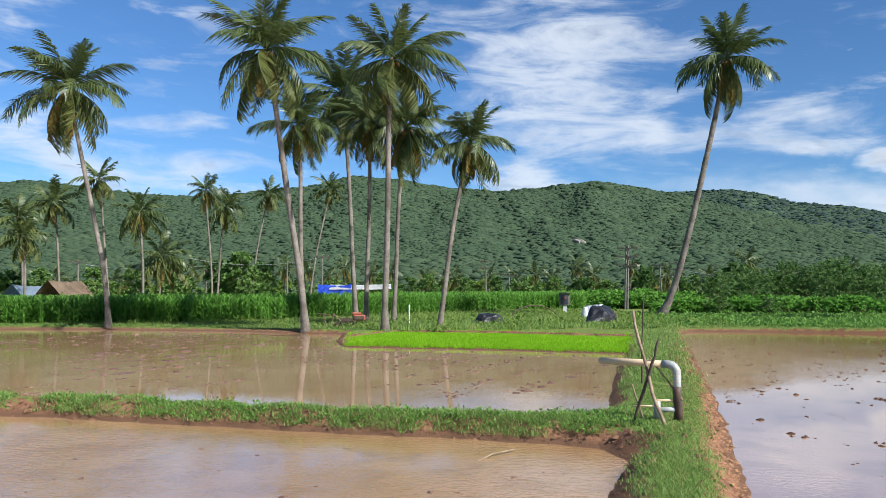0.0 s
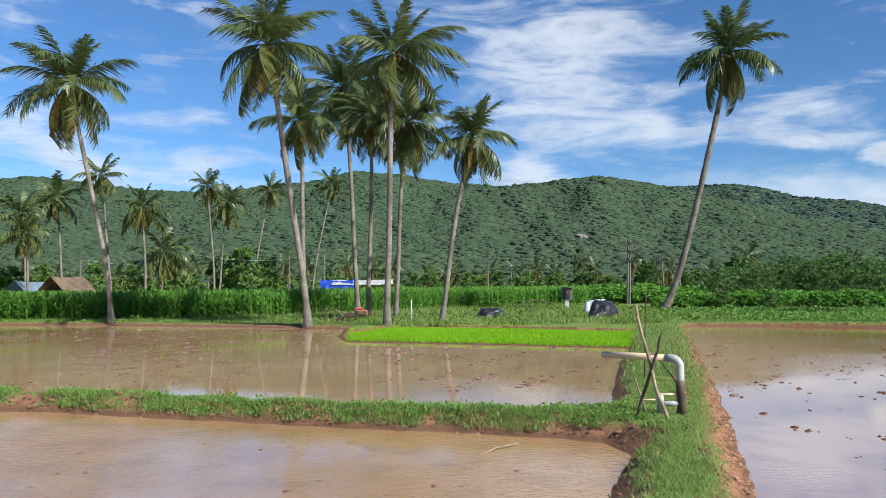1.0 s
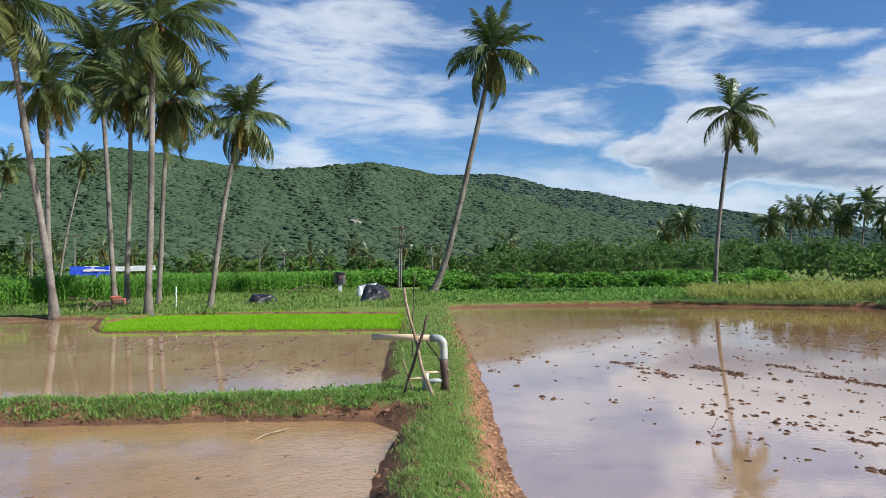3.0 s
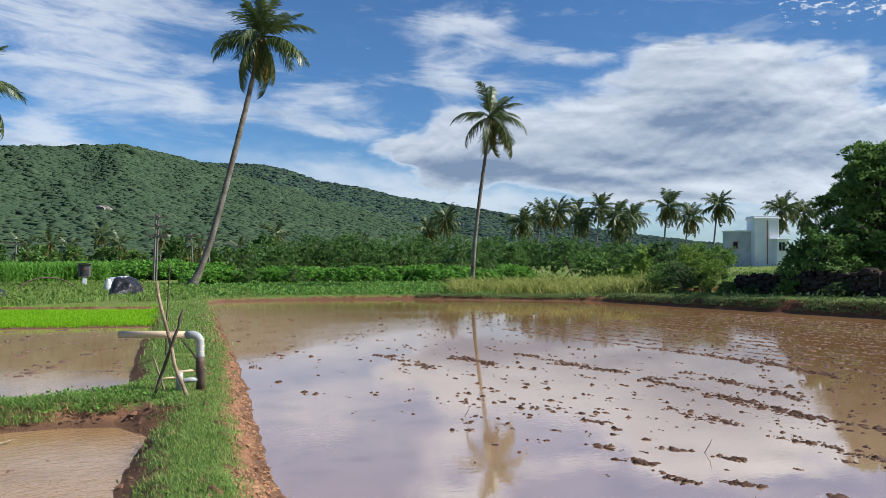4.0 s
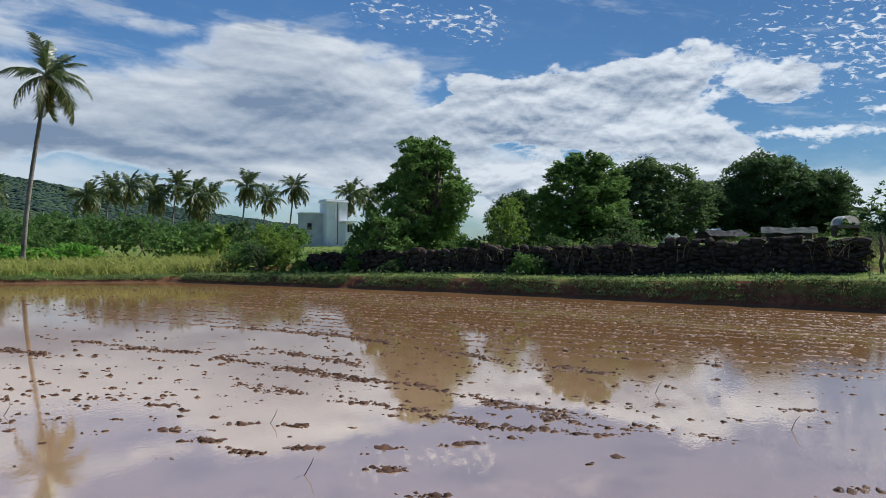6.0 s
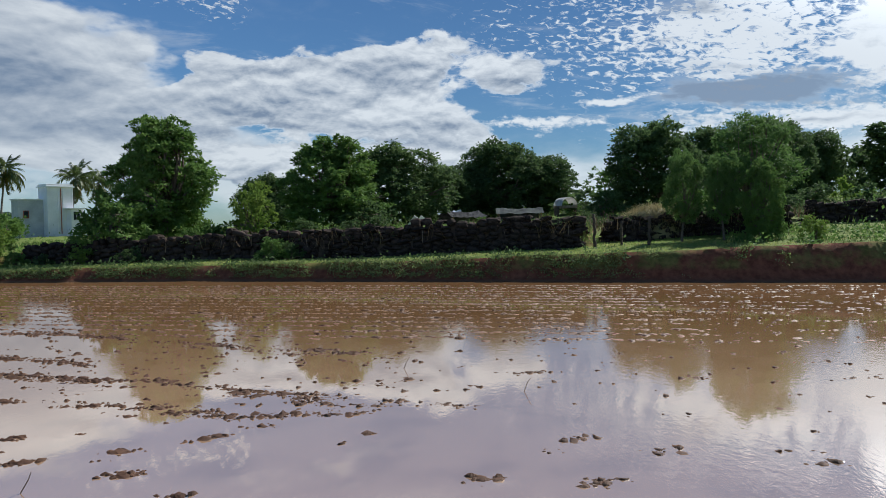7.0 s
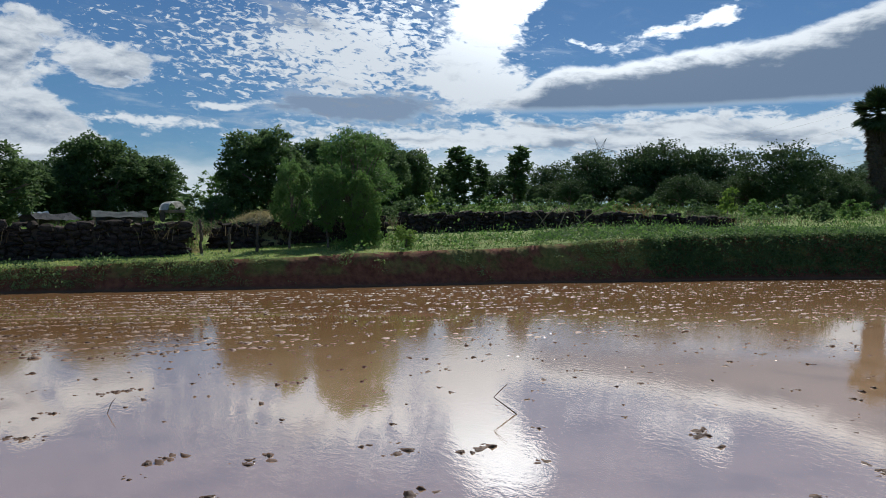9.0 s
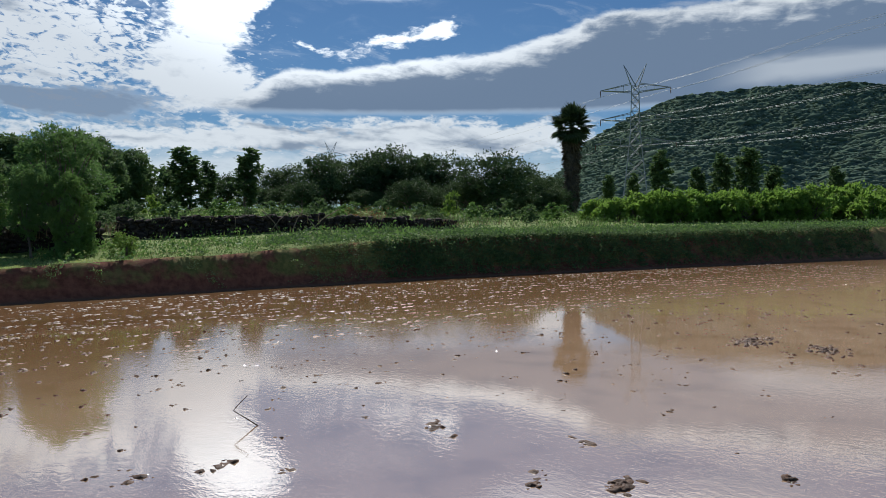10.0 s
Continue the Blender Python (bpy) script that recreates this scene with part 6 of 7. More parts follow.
# ---------------------------------------------------------------- poles and wires
M_CONC = surface("weathered_concrete", (0.12, 0.108, 0.094), (0.23, 0.21, 0.185), 0.9, 1.5, 14, 0.2)
M_STEEL = surface("galvanised_steel", (0.20, 0.21, 0.22), (0.33, 0.34, 0.35), 0.6, 2, 15, 0.1, metal=0.2)
M_CERAMIC = surface("brown_insulator", (0.10, 0.05, 0.03), (0.16, 0.08, 0.05), 0.3, 5, 20, 0.0)


M_IRON_DARK = surface("dark_iron", (0.035, 0.032, 0.03), (0.09, 0.08, 0.075), 0.7, 3, 20, 0.1)


def utility_pole(az, d, top_el, label, arms=2, lean=(0, 0), half=0.7, twin=False):
    x, y = spot(az, d)
    z = at(x, y) - 0.2
    h = EYE + d * math.tan(radians(top_el)) - z
    o = empty("utility_pole", pose(x, y, z, lean[0], lean[1], -az), label, "utility pole", "utility poles")
    for s in ((-0.09, 0.09) if twin else (0,)):
        bm = bmesh.new()
        add_tube(bm, [(s, 0, 0), (s, 0, h * 0.5), (s, 0, h)], [0.10, 0.085, 0.07], 6)
        part("shaft", bm, M_CONC, o)
    for k in range(arms):
        zz = h - 0.25 - 0.75 * k
        bm = bmesh.new()
        add_box(bm, -half, half, -0.13, -0.05, zz - 0.05, zz + 0.05)
        arm = part("crossarm", bm, M_IRON_DARK, o)
        for q in (-0.9, 0.0, 0.9):
            bm = bmesh.new()
            add_tube(bm, [(q * half, -0.09, zz + 0.05), (q * half, -0.09, zz + 0.13), (q * half, -0.09, zz + 0.22)], [0.03, 0.055, 0.03], 8)
            child("insulator", bm_mesh("insulator", bm, M_CERAMIC, True), arm)
    return o


utility_pole(13.65, 66, 3.35, "weathered twin utility pole with three short crossarms", 3, (0, 2.0), 0.85, True)
utility_pole(16.3, 84, 2.0, "leaning concrete utility pole", 1, (0, -3))
utility_pole(17.4, 96, 2.1, "utility pole with dark crossarms", 3, (0, 0), 1.0)
utility_pole(3.2, 92, 2.4, "slim concrete utility pole behind the maize", 2)
utility_pole(5.0, 94, 1.35, "short concrete pole behind the maize", 1)
utility_pole(-9.3, 82, 2.85, "slim concrete utility pole beside the tarpaulin shed", 1)
utility_pole(-11.9, 80, 2.4, "bare concrete pole behind the maize", 0)
utility_pole(-26.2, 78, 2.4, "pale concrete pole beside the thatched hut", 1)
utility_pole(67.2, 50, 1.7, "dark thin pole leaning behind a tree", 0, (0, 5))


def wire(points, label, r=0.012, sag=0.8):
    bm = bmesh.new()
    o = Vector(points[0])
    for a, b in zip(points, points[1:]):
        a, b = Vector(a) - o, Vector(b) - o
        pts = []
        for i in range(13):
            t = i / 12
            p = a.lerp(b, t)
            p.z -= sag * 4 * t * (1 - t)
            pts.append(p)
        add_tube(bm, pts, [r] * 13, 4)
    ob = new("power_cable", bm_mesh("power_cable", bm, M_STEEL))
    ob.location = o
    return tagged(ob, label, "cable", "overhead cables")


def aloft(az, d, el):
    x, y = spot(az, d)
    return x, y, EYE + d * math.tan(radians(el))


wire([aloft(17.4, 96, 1.6), aloft(24, 92, 1.35), aloft(33, 90, 1.1)], "thin dark cable above the shrub belt", 0.02)
wire([aloft(-26.2, 78, 2.2), aloft(-19, 80, 2.6), aloft(-9.3, 82, 2.7)], "thin cable strung between field poles", 0.014)


# lattice tower
def strut(bm, a, b, r):
    add_tube(bm, [a, b], [r, r], 4)


def lattice_tower(az, d, top_el, base_z, label, arm_half, face):
    x, y = spot(az, d)
    h = EYE + d * math.tan(radians(top_el)) - base_z
    o = empty("lattice_tower", pose(x, y, base_z, 0, 0, -az + face), label, "power pylon", "power pylons")
    k = h / 40.0

    def half(t):
        return np.interp(t, [0, 0.55, 0.80, 0.86], [3.6, 1.25, 0.95, 0.95]) * k

    lv = [0, 0.14, 0.27, 0.38, 0.48, 0.56, 0.63, 0.70, 0.76, 0.81, 0.86]
    bm = bmesh.new()
    for sx, sy in ((-1, -1), (1, -1), (1, 1), (-1, 1)):
        for a, b in zip(lv, lv[1:]):
            strut(bm, (sx * half(a), sy * half(a), a * h), (sx * half(b), sy * half(b), b * h), 0.12 * k)
    part("leg_frame", bm, M_STEEL, o)
    bm = bmesh.new()
    cs = ((-1, -1), (1, -1), (1, 1), (-1, 1))
    for a, b in zip(lv, lv[1:]):
        for i in range(4):
            p, q = cs[i], cs[(i + 1) % 4]
            strut(bm, (p[0] * half(a), p[1] * half(a), a * h), (q[0] * half(b), q[1] * half(b), b * h), 0.07 * k)
            strut(bm, (q[0] * half(a), q[1] * half(a), a * h), (p[0] * half(b), p[1] * half(b), b * h), 0.07 * k)
            strut(bm, (p[0] * half(b), p[1] * half(b), b * h), (q[0] * half(b), q[1] * half(b), b * h), 0.06 * k)
    part("bracing", bm, M_STEEL, o)
    for t, w in ((0.82, 1.0), (0.63, 1.0), (0.47, 1.15)):
        for s in (-1, 1):
            bm = bmesh.new()
            z, wd = t * h, half(t)
            tip = Vector((s * arm_half * w, 0, z + 0.02 * h))
            for yy in (-1, 1):
                strut(bm, (s * wd, yy * wd, z), tip, 0.10 * k)
                strut(bm, (s * wd, yy * wd, z + 0.055 * h), tip, 0.08 * k)
                for q in (0.25, 0.5, 0.75):
                    lo = Vector((s * wd, yy * wd, z)).lerp(tip, q)
                    hi = Vector((s * wd, yy * wd, z + 0.055 * h)).lerp(tip, q)
                    strut(bm, lo, hi, 0.05 * k)
            arm = part("crossarm", bm, M_STEEL, o)
            bm = bmesh.new()
            add_tube(bm, [tip, tip - Vector((0, 0, 0.5 * k)), tip - Vector((0, 0, 1.6 * k))], [0.07 * k, 0.16 * k, 0.08 * k], 6)
            child("insulator", bm_mesh("insulator", bm, M_CERAMIC), arm)
    for s in (-1, 1):
        bm = bmesh.new()
        for yy in (-1, 1):
            strut(bm, (s * half(0.86), yy * half(0.86), 0.86 * h), (s * 2.9 * k, 0, h), 0.09 * k)
            strut(bm, (-s * half(0.86) * 0.2, yy * half(0.86), 0.86 * h), (s * 2.9 * k, 0, h), 0.07 * k)
        part("peak_horn", bm, M_STEEL, o)
    return o


lattice_tower(149.6, 195, 11.9, 4.0, "tall galvanised lattice power pylon before the hill", 8.6, 0)
lattice_tower(126.6, 430, 6.7, 6.0, "distant lattice power pylon behind the grove", 8.0, 0)
for el0, el1, e0, a1 in ((9.9, 12.6, 151.8, 163), (9.7, 13.2, 147.2, 163), (7.9, 9.8, 147.4, 163), (7.8, 9.1, 152, 165), (6.0, 7.2, 148.6, 165.8), (5.9, 6.6, 152.4, 165.8)):
    for low in (0.0, 0.13):
        wire([aloft(e0, 194, el0), aloft(a1, 150, el1 - low), aloft(192, 130, el1 * 1.3)], "long sagging high-voltage cable", 0.024, 0.7)
    wire([aloft(e0, 194, el0), aloft(126.6, 430, el0 * 0.45)], "long sagging high-voltage cable", 0.028, 3.0)


# ---------------------------------------------------------------- palmyra palm
def palmyra(az, d, crown_el):
    x, y = spot(az, d)
    z = at(x, y) - 0.1
    h = EYE + d * math.tan(radians(crown_el)) - z
    o = empty("palmyra_palm", pose(x, y, z), "tall dark fan-leaved palm with a dead-leaf skirt", "palm tree")
    bm = bmesh.new()
    add_tube(bm, [(0, 0, 0), (0.05, 0, h * 0.1), (0.1, 0.05, h * 0.5), (0.05, 0, h)], [0.45, 0.32, 0.30, 0.28], 10)
    part("trunk", bm, M_WOODY, o, "", True)

    def fan(seed, material):
        g = random.Random(seed)
        V, F = [], []
        V += [Vector((0, -0.04, 0)), Vector((0, 0.04, 0)), Vector((1.5, 0.04, 0.04)), Vector((1.5, -0.04, 0.04))]
        F.append((0, 1, 2, 3))
        for i in range(26):
            a = (i / 25 - 0.5) * 4.1
            q = Vector((1.5, 0, 0.04))
            L = 1.6 * g.uniform(0.85, 1.08)
            dr = Vector((math.cos(a), math.sin(a), 0.05 * math.cos(a * 3)))
            sd = Vector((-math.sin(a), math.cos(a), 0.5 * (-1) ** i)).normalized() * 0.10
            k = len(V)
            m, t = q + dr * L * 0.6, q + dr * L + Vector((0, 0, -0.18 * g.random()))
            V += [q, m + sd, t, m - sd]
            F.append((k, k + 1, k + 2, k + 3))
        return np_mesh("fan_leaf", V, F, material)

    fresh = leafy("fan_palm_leaf", (0.028, 0.048, 0.022), (0.070, 0.098, 0.042), 0.55, 0.15)
    live = [fan(s, fresh) for s in (1, 2, 3)]
    dead = [fan(s, surface("dead_fan_leaf" if s == 4 else "dead_fan_leaf_b", (0.06, 0.045, 0.03), (0.14, 0.10, 0.06), 0.9, 2, 10, 0.0)) for s in (4, 5)]
    g = random.Random(3)
    for i in range(60):
        up = 88 - 158 * i / 59
        child("fan_leaf", live[i % 3], o, Matrix.Translation((0.05, 0, h)) @ pose(0, 0, 0, 0, 0, i * 137.5) @ pose(0, 0, 0, g.uniform(-25, 25), -up, 0) @ Matrix.Diagonal((*[(1.0, 0.62, 0.85)[i % 3]] * 3, 1)))
    for i in range(44):
        zz = h - 0.5 - 9.5 * i / 44
        s = 0.85 - 0.30 * i / 44
        child("dead_leaf", dead[i % 2], o, Matrix.Translation((0.05, 0, zz)) @ pose(0, 0, 0, 0, 0, i * 137.5) @ pose(0, 0, 0, g.uniform(-25, 25), g.uniform(58, 84), 0) @ Matrix.Diagonal((s, s, s, 1)), "brown dead hanging leaf")


palmyra(144.95, 91, 7.6)


# ---------------------------------------------------------------- buildings
M_PLINTH = surface("grey_plaster", (0.42, 0.43, 0.44), (0.56, 0.57, 0.58), 0.85, 0.8, 7, 0.1)
M_GLASS = surface("dark_window_glass", (0.02, 0.025, 0.03), (0.05, 0.055, 0.06), 0.08, 2, 8, 0.0)
M_RED = surface("faded_red_paint", (0.28, 0.07, 0.04), (0.40, 0.13, 0.08), 0.7, 2, 12, 0.1)
M_THATCH = surface("old_thatch", (0.20, 0.14, 0.09), (0.36, 0.26, 0.18), 0.95, 1.2, 22, 0.8, 0.05)
M_TIN = surface("blue_grey_sheet_metal", (0.30, 0.38, 0.46), (0.42, 0.50, 0.58), 0.45, 1, 8, 0.1, metal=0.3)
M_BLUE = surface("blue_tarpaulin", (0.02, 0.06, 0.42), (0.05, 0.12, 0.62), 0.5, 1.5, 9, 0.3, 0.03)
M_SHEET = surface("pale_roof_sheet", (0.55, 0.55, 0.54), (0.72, 0.72, 0.70), 0.6, 1, 8, 0.1)
M_BLACK = surface("black_plastic_sheet", (0.008, 0.008, 0.010), (0.030, 0.030, 0.034), 0.32, 2.5, 9, 0.7, 0.05)
M_SACK = surface("white_woven_sack", (0.46, 0.48, 0.49), (0.66, 0.68, 0.69), 0.7, 4, 40, 0.4, 0.01)
M_MUDWALL = surface("mud_wall", (0.24, 0.15, 0.10), (0.36, 0.24, 0.16), 0.95, 1.5, 12, 0.3)


def white_house():
    d = 110.0
    x, y = spot(58.3, d)
    z = at(x, y) - 0.2
    o = empty("white_house", pose(x, y, z, 0, 0, -58.3 + 22), "white two-storey flat-roofed house with a stair tower", "house")

    def box(name, a0, a1, y0, y1, z0, z1, m, label="", bevel=0.03, parent=None):
        bm = bmesh.new()
        add_box(bm, a0, a1, y0, y1, z0, z1, bevel)
        return part(name, bm, m, parent or o, label)

    # the wing
    box("wall", -4.6, -1.5, 1.0, 3.2, 0, 4.95, M_PLINTH, "grey-white side wing wall")
    box("coping", -4.75, -1.5, 0.85, 3.3, 4.95, 5.12, M_WHITE)
    w = box("window_frame", -4.0, -3.3, 0.93, 1.0, 2.6, 3.6, M_RED, "red window shutter", 0.01)
    box("pane", -3.9, -3.4, 0.91, 0.95, 2.7, 3.5, M_GLASS, "", 0.0, w)
    # the stair tower: a shaded face, a lit face and a deep cornice
    box("tower", -1.5, 1.75, -0.2, 2.6, 0, 6.6, M_WHITE, "white stair tower")
    box("cornice", -1.7, 1.95, -0.4, 2.8, 6.6, 6.8, M_WHITE, "", 0.05)
    box("parapet", -1.55, 1.8, -0.25, 2.65, 6.8, 7.05, M_WHITE)
    for px in (-1.42, -0.15, 0.5, 1.66):
        box("pilaster", px - 0.09, px + 0.09, -0.29, -0.2, 0, 6.6, M_WHITE)
    box("downpipe", 0.16, 0.26, -0.30, -0.2, 0.5, 6.5, M_RED, "rusty red downpipe")
    # porch with a sunshade and a dark opening
    box("porch", 0.9, 2.3, -1.6, -0.2, 0, 3.7, M_WHITE)
    box("sunshade", 0.6, 2.7, -2.0, -0.2, 3.75, 3.9, M_WHITE)
    w = box("window_frame", 1.1, 2.0, -1.66, -1.6, 2.2, 3.5, M_WHITE, "", 0.01)
    for q in (1.34, 1.76):
        box("pane", q - 0.17, q + 0.17, -1.68, -1.63, 2.3, 3.4, M_GLASS, "", 0.0, w)
    # low terrace wall with piers
    box("wall", 2.3, 6.2, -1.2, 4, 0, 1.6, M_WHITE, "white ground-floor wall")
    box("terrace_wall", 2.2, 6.4, -1.4, -1.2, 1.6, 2.1, M_WHITE)
    for k in range(5):
        box("pier", 2.4 + 0.9 * k, 2.62 + 0.9 * k, -1.44, -1.16, 1.6, 2.3, M_WHITE)
    box("back_wall", 2.3, 5.0, 4.0, 7.5, 0, 4.0, M_PLINTH)


white_house()


def roof_mesh(w, l, h0, h1, material, seed, sag=0.15, over=0.3, rag=0.05):
    """A worn pitched roof with thickness."""
    g = random.Random(seed)
    bm = bmesh.new()
    rows = []
    for i in range(13):
        u = -l / 2 - over + (l + 2 * over) * i / 12
        row = []
        for j in range(9):
            v = -1 + j / 4
            zz = h1 - (h1 - h0) * abs(v) ** 1.05 - sag * math.sin(math.pi * i / 12) * (1 - abs(v) * 0.5) + g.uniform(-rag, rag)
            row.append(bm.verts.new((u, v * (w / 2 + over), zz)))
        rows.append(row)
    for i in range(12):
        for j in range(8):
            bm.faces.new((rows[i][j], rows[i + 1][j], rows[i + 1][j + 1], rows[i][j + 1]))
    bmesh.ops.solidify(bm, geom=list(bm.faces), thickness=0.12)
    return bm_mesh("roof", bm, material)


def hut(az, d, l, w, h0, h1, turn, roof_m, wall_m, label, seed):
    x, y = spot(az, d)
    o = empty("hut", pose(x, y, at(x, y) - 0.1, 0, 0, -az + turn), label, "hut")
    child("roof", roof_mesh(w, l, h0, h1, roof_m, seed), o)
    bm = bmesh.new()
    add_box(bm, -l / 2 + 0.3, l / 2 - 0.3, -w / 2 + 0.3, w / 2 - 0.3, 0, h0 + 0.1, 0.05)
    part("wall", bm, wall_m, o)
    for sx in (-1, 1):
        for sy in (-1, 1):
            bm = bmesh.new()
            add_tube(bm, [(sx * l / 2, sy * w / 2, 0), (sx * l / 2, sy * w / 2, h0)], [0.07, 0.06], 7)
            part("post", bm, M_STICK, o)
    return o


hut(-27.0, 74, 3.4, 3.0, 1.2, 3.0, 48, M_THATCH, M_MUDWALL, "low thatched mud hut behind the maize", 1)
hut(-29.0, 78, 3.4, 3.0, 1.3, 2.7, 40, M_TIN, M_MUDWALL, "hut with a blue-grey sheet metal roof", 2)


def tarp_shed():
    x, y = spot(-7.2, 74)
    o = empty("field_shed", pose(x, y, at(x, y) - 0.05, 0, 0, 6), "low shed with blue tarpaulin and pale sheet roof", "shed")
    child("roof_sheet", roof_mesh(3.0, 5.6, 2.0, 2.5, M_SHEET, 4, 0.1, 0.2, 0.03), o, pose(1.0, 0.3, 0, 0, 0, 0))
    child("tarpaulin", roof_mesh(3.6, 2.8, 1.35, 2.45, M_BLUE, 5, 0.15, 0.2, 0.06), o, pose(-1.5, -0.3, 0.06, 0, 0, 3), "bright blue tarpaulin cover")
    for px in (-2.6, 0.2, 3.6):
        for py in (-1.3, 1.4):
            bm = bmesh.new()
            add_tube(bm, [(px, py, 0), (px, py, 1.6)], [0.06, 0.05], 7)
            part("post", bm, M_STICK, o)
    bm = bmesh.new()
    add_box(bm, -2.3, 3.4, 0.9, 1.0, 0, 1.7)
    part("back_panel", bm, M_MUDWALL, o)


tarp_shed()


# ---------------------------------------------------------------- dry-stone walls
M_STONE = surface("dark_field_stone", (0.014, 0.011, 0.009), (0.070, 0.052, 0.043), 0.9, 2.5, 14, 0.5, 0.02, each=0.7, spec=0.05)


def stone_meshes():
    out = []
    for k in range(8):
        g = random.Random(k + 50)
        bm = bmesh.new()
        bmesh.ops.create_cube(bm, size=1.0)
        bmesh.ops.bevel(bm, geom=list(bm.edges), offset=0.22, segments=1, affect="EDGES")
        for v in bm.verts:
            v.co += Vector((g.uniform(-0.13, 0.13), g.uniform(-0.13, 0.13), g.uniform(-0.13, 0.13)))
        out.append(bm_mesh("stone", bm, M_STONE))
    return out


STONES = stone_meshes()


def wall_line(path, step):
    """Places and turns at even steps along a path of (x, y)."""
    out = []
    for (ax, ay), (bx, by) in zip(path, path[1:]):
        l = math.hypot(bx - ax, by - ay)
        n = max(1, int(l / step))
        for i in range(n):
            t = (i + 0.5) / n
            out.append((ax + (bx - ax) * t, ay + (by - ay) * t, math.degrees(math.atan2(by - ay, bx - ax))))
    return out


def dry_wall(name, path, heights, label, seed, near):
    """near(x, y): whether the stones there are set one by one."""
    g = random.Random(seed)
    x0, y0 = path[0]
    o = empty(name, Matrix.Translation((x0, y0, at(x0, y0))), label, "stone wall", kind="structure")
    z0 = at(x0, y0)
    rest_V, rest_F, total = [], [], 0
    line = wall_line(path, 0.34)
    n = len(line)
    hx = np.linspace(0, 1, len(heights))
    single = 0
    # earth core
    bm = bmesh.new()
    rows = []
    for i, (x, y, a) in enumerate(wall_line(path, 0.7)):
        h = np.interp(i / max(1, len(wall_line(path, 0.7)) - 1), hx, heights) - 0.07
        s, c = math.sin(radians(a)) * 0.20, math.cos(radians(a)) * 0.20
        zb = at(x, y) - 0.3 - z0
        rows.append([bm.verts.new(p) for p in ((x + s - x0, y - c - y0, zb), (x + s * 0.7 - x0, y - c * 0.7 - y0, zb + 0.3 + h), (x - s * 0.7 - x0, y + c * 0.7 - y0, zb + 0.3 + h), (x - s - x0, y + c - y0, zb))])
    for a, b in zip(rows, rows[1:]):
        for q in range(4):
            bm.faces.new((a[q], a[(q + 1) % 4], b[(q + 1) % 4], b[q]))
    part("core", bm, M_MUDWALL_DARK, o)
    for i, (x, y, a) in enumerate(line):
        h = np.interp(i / max(1, n - 1), hx, heights) + g.uniform(-0.07, 0.07)
        z, course = 0.0, 0
        while z < h:
            ch = g.uniform(0.09, 0.24)
            for side in (-1, 1):
                sx, cx = math.sin(radians(a)) * 0.20 * side, math.cos(radians(a)) * 0.20 * side
                m = Matrix.LocRotScale((x + sx - x0 + g.uniform(-0.1, 0.1) * math.cos(radians(a)), y - cx - y0 + g.uniform(-0.1, 0.1) * math.sin(radians(a)), at(x, y) - z0 + z + ch / 2 - 0.03),
                                       Euler((g.uniform(-0.3, 0.3), g.uniform(-0.3, 0.3), radians(a) + g.uniform(-0.4, 0.4))), (g.uniform(0.18, 0.46), 0.26, ch * 1.06))
                me = STONES[g.randrange(8)]
                if single < 300 and side == -1 and near(x, y):
                    child("stone", me, o, m)
                    single += 1
                else:
                    k = sum(len(v) for v in rest_V)
                    co = np.array([v.co[:] for v in me.vertices])
                    M = np.array(m)
                    rest_V.append(co @ M[:3, :3].T + M[:3, 3])
                    for f in me.polygons:
                        v = list(f.vertices)
                        for q in range(1, len(v) - 1):
                            rest_F.append((total + v[0], total + v[q], total + v[q + 1]))
                    total += len(co)
            z += ch
            course += 1
    ob = child("stones", np_mesh("stones", np.concatenate(rest_V), np.array(rest_F), M_STONE), o)
    tagged(ob, kind="stuff")
    return o


M_MUDWALL_DARK = surface("packed_dark_earth", (0.05, 0.035, 0.026), (0.11, 0.08, 0.06), 0.95, 2, 14, 0.5, 0.03)


def along(pairs):
    return [spot(a, d) for a, d in pairs]


dry_wall("wall_front", along([(96.2, 25.3), (90, 25.2), (84, 25.6), (78, 26.2), (72, 27.4), (66, 28.8), (60, 30.6), (56.5, 32.5)]), [1.02, 1.0, 0.96, 0.96, 0.88, 0.80, 0.76, 0.66],
         "dark dry-stone field wall above the grassy bank", 1, lambda x, y: -3 < y < 6.5)
dry_wall("wall_middle", along([(110.5, 29.5), (106, 28.8), (102, 28.2), (97.6, 27.6)]), [0.75, 0.75, 0.85, 0.75], "dark dry-stone wall behind the young trees", 2, lambda x, y: y > -8)
dry_wall("wall_back", along([(136, 40), (130, 37), (124, 35), (117, 33.5), (111.4, 33)]), [0.35, 0.5, 0.62, 0.7, 0.75], "long low dark stone wall across the slope", 3, lambda x, y: y > -18)

# rubble and dead brush on the walls
P, S = [], []
for i in range(420):
    az = rng.uniform(57, 136)
    d = np.interp(az, [57, 66, 78, 96, 97, 110, 111, 124, 136], [32.5, 28.8, 26.2, 25.3, 27.6, 29.5, 33, 35, 40]) + rng.normal() * 0.5 + 0.3
    x, y = spot(az, d)
    P.append((x, y, at(x, y) + 0.02))
    S.append(0.13 * rng.lognormal(0, 0.4))
tagged(new("rubble", np_mesh("rubble", *clods(np.array(P), np.array(S), 61, 0.7), M_STONE)), "loose stones fallen along the field walls", "rubble", kind="stuff")
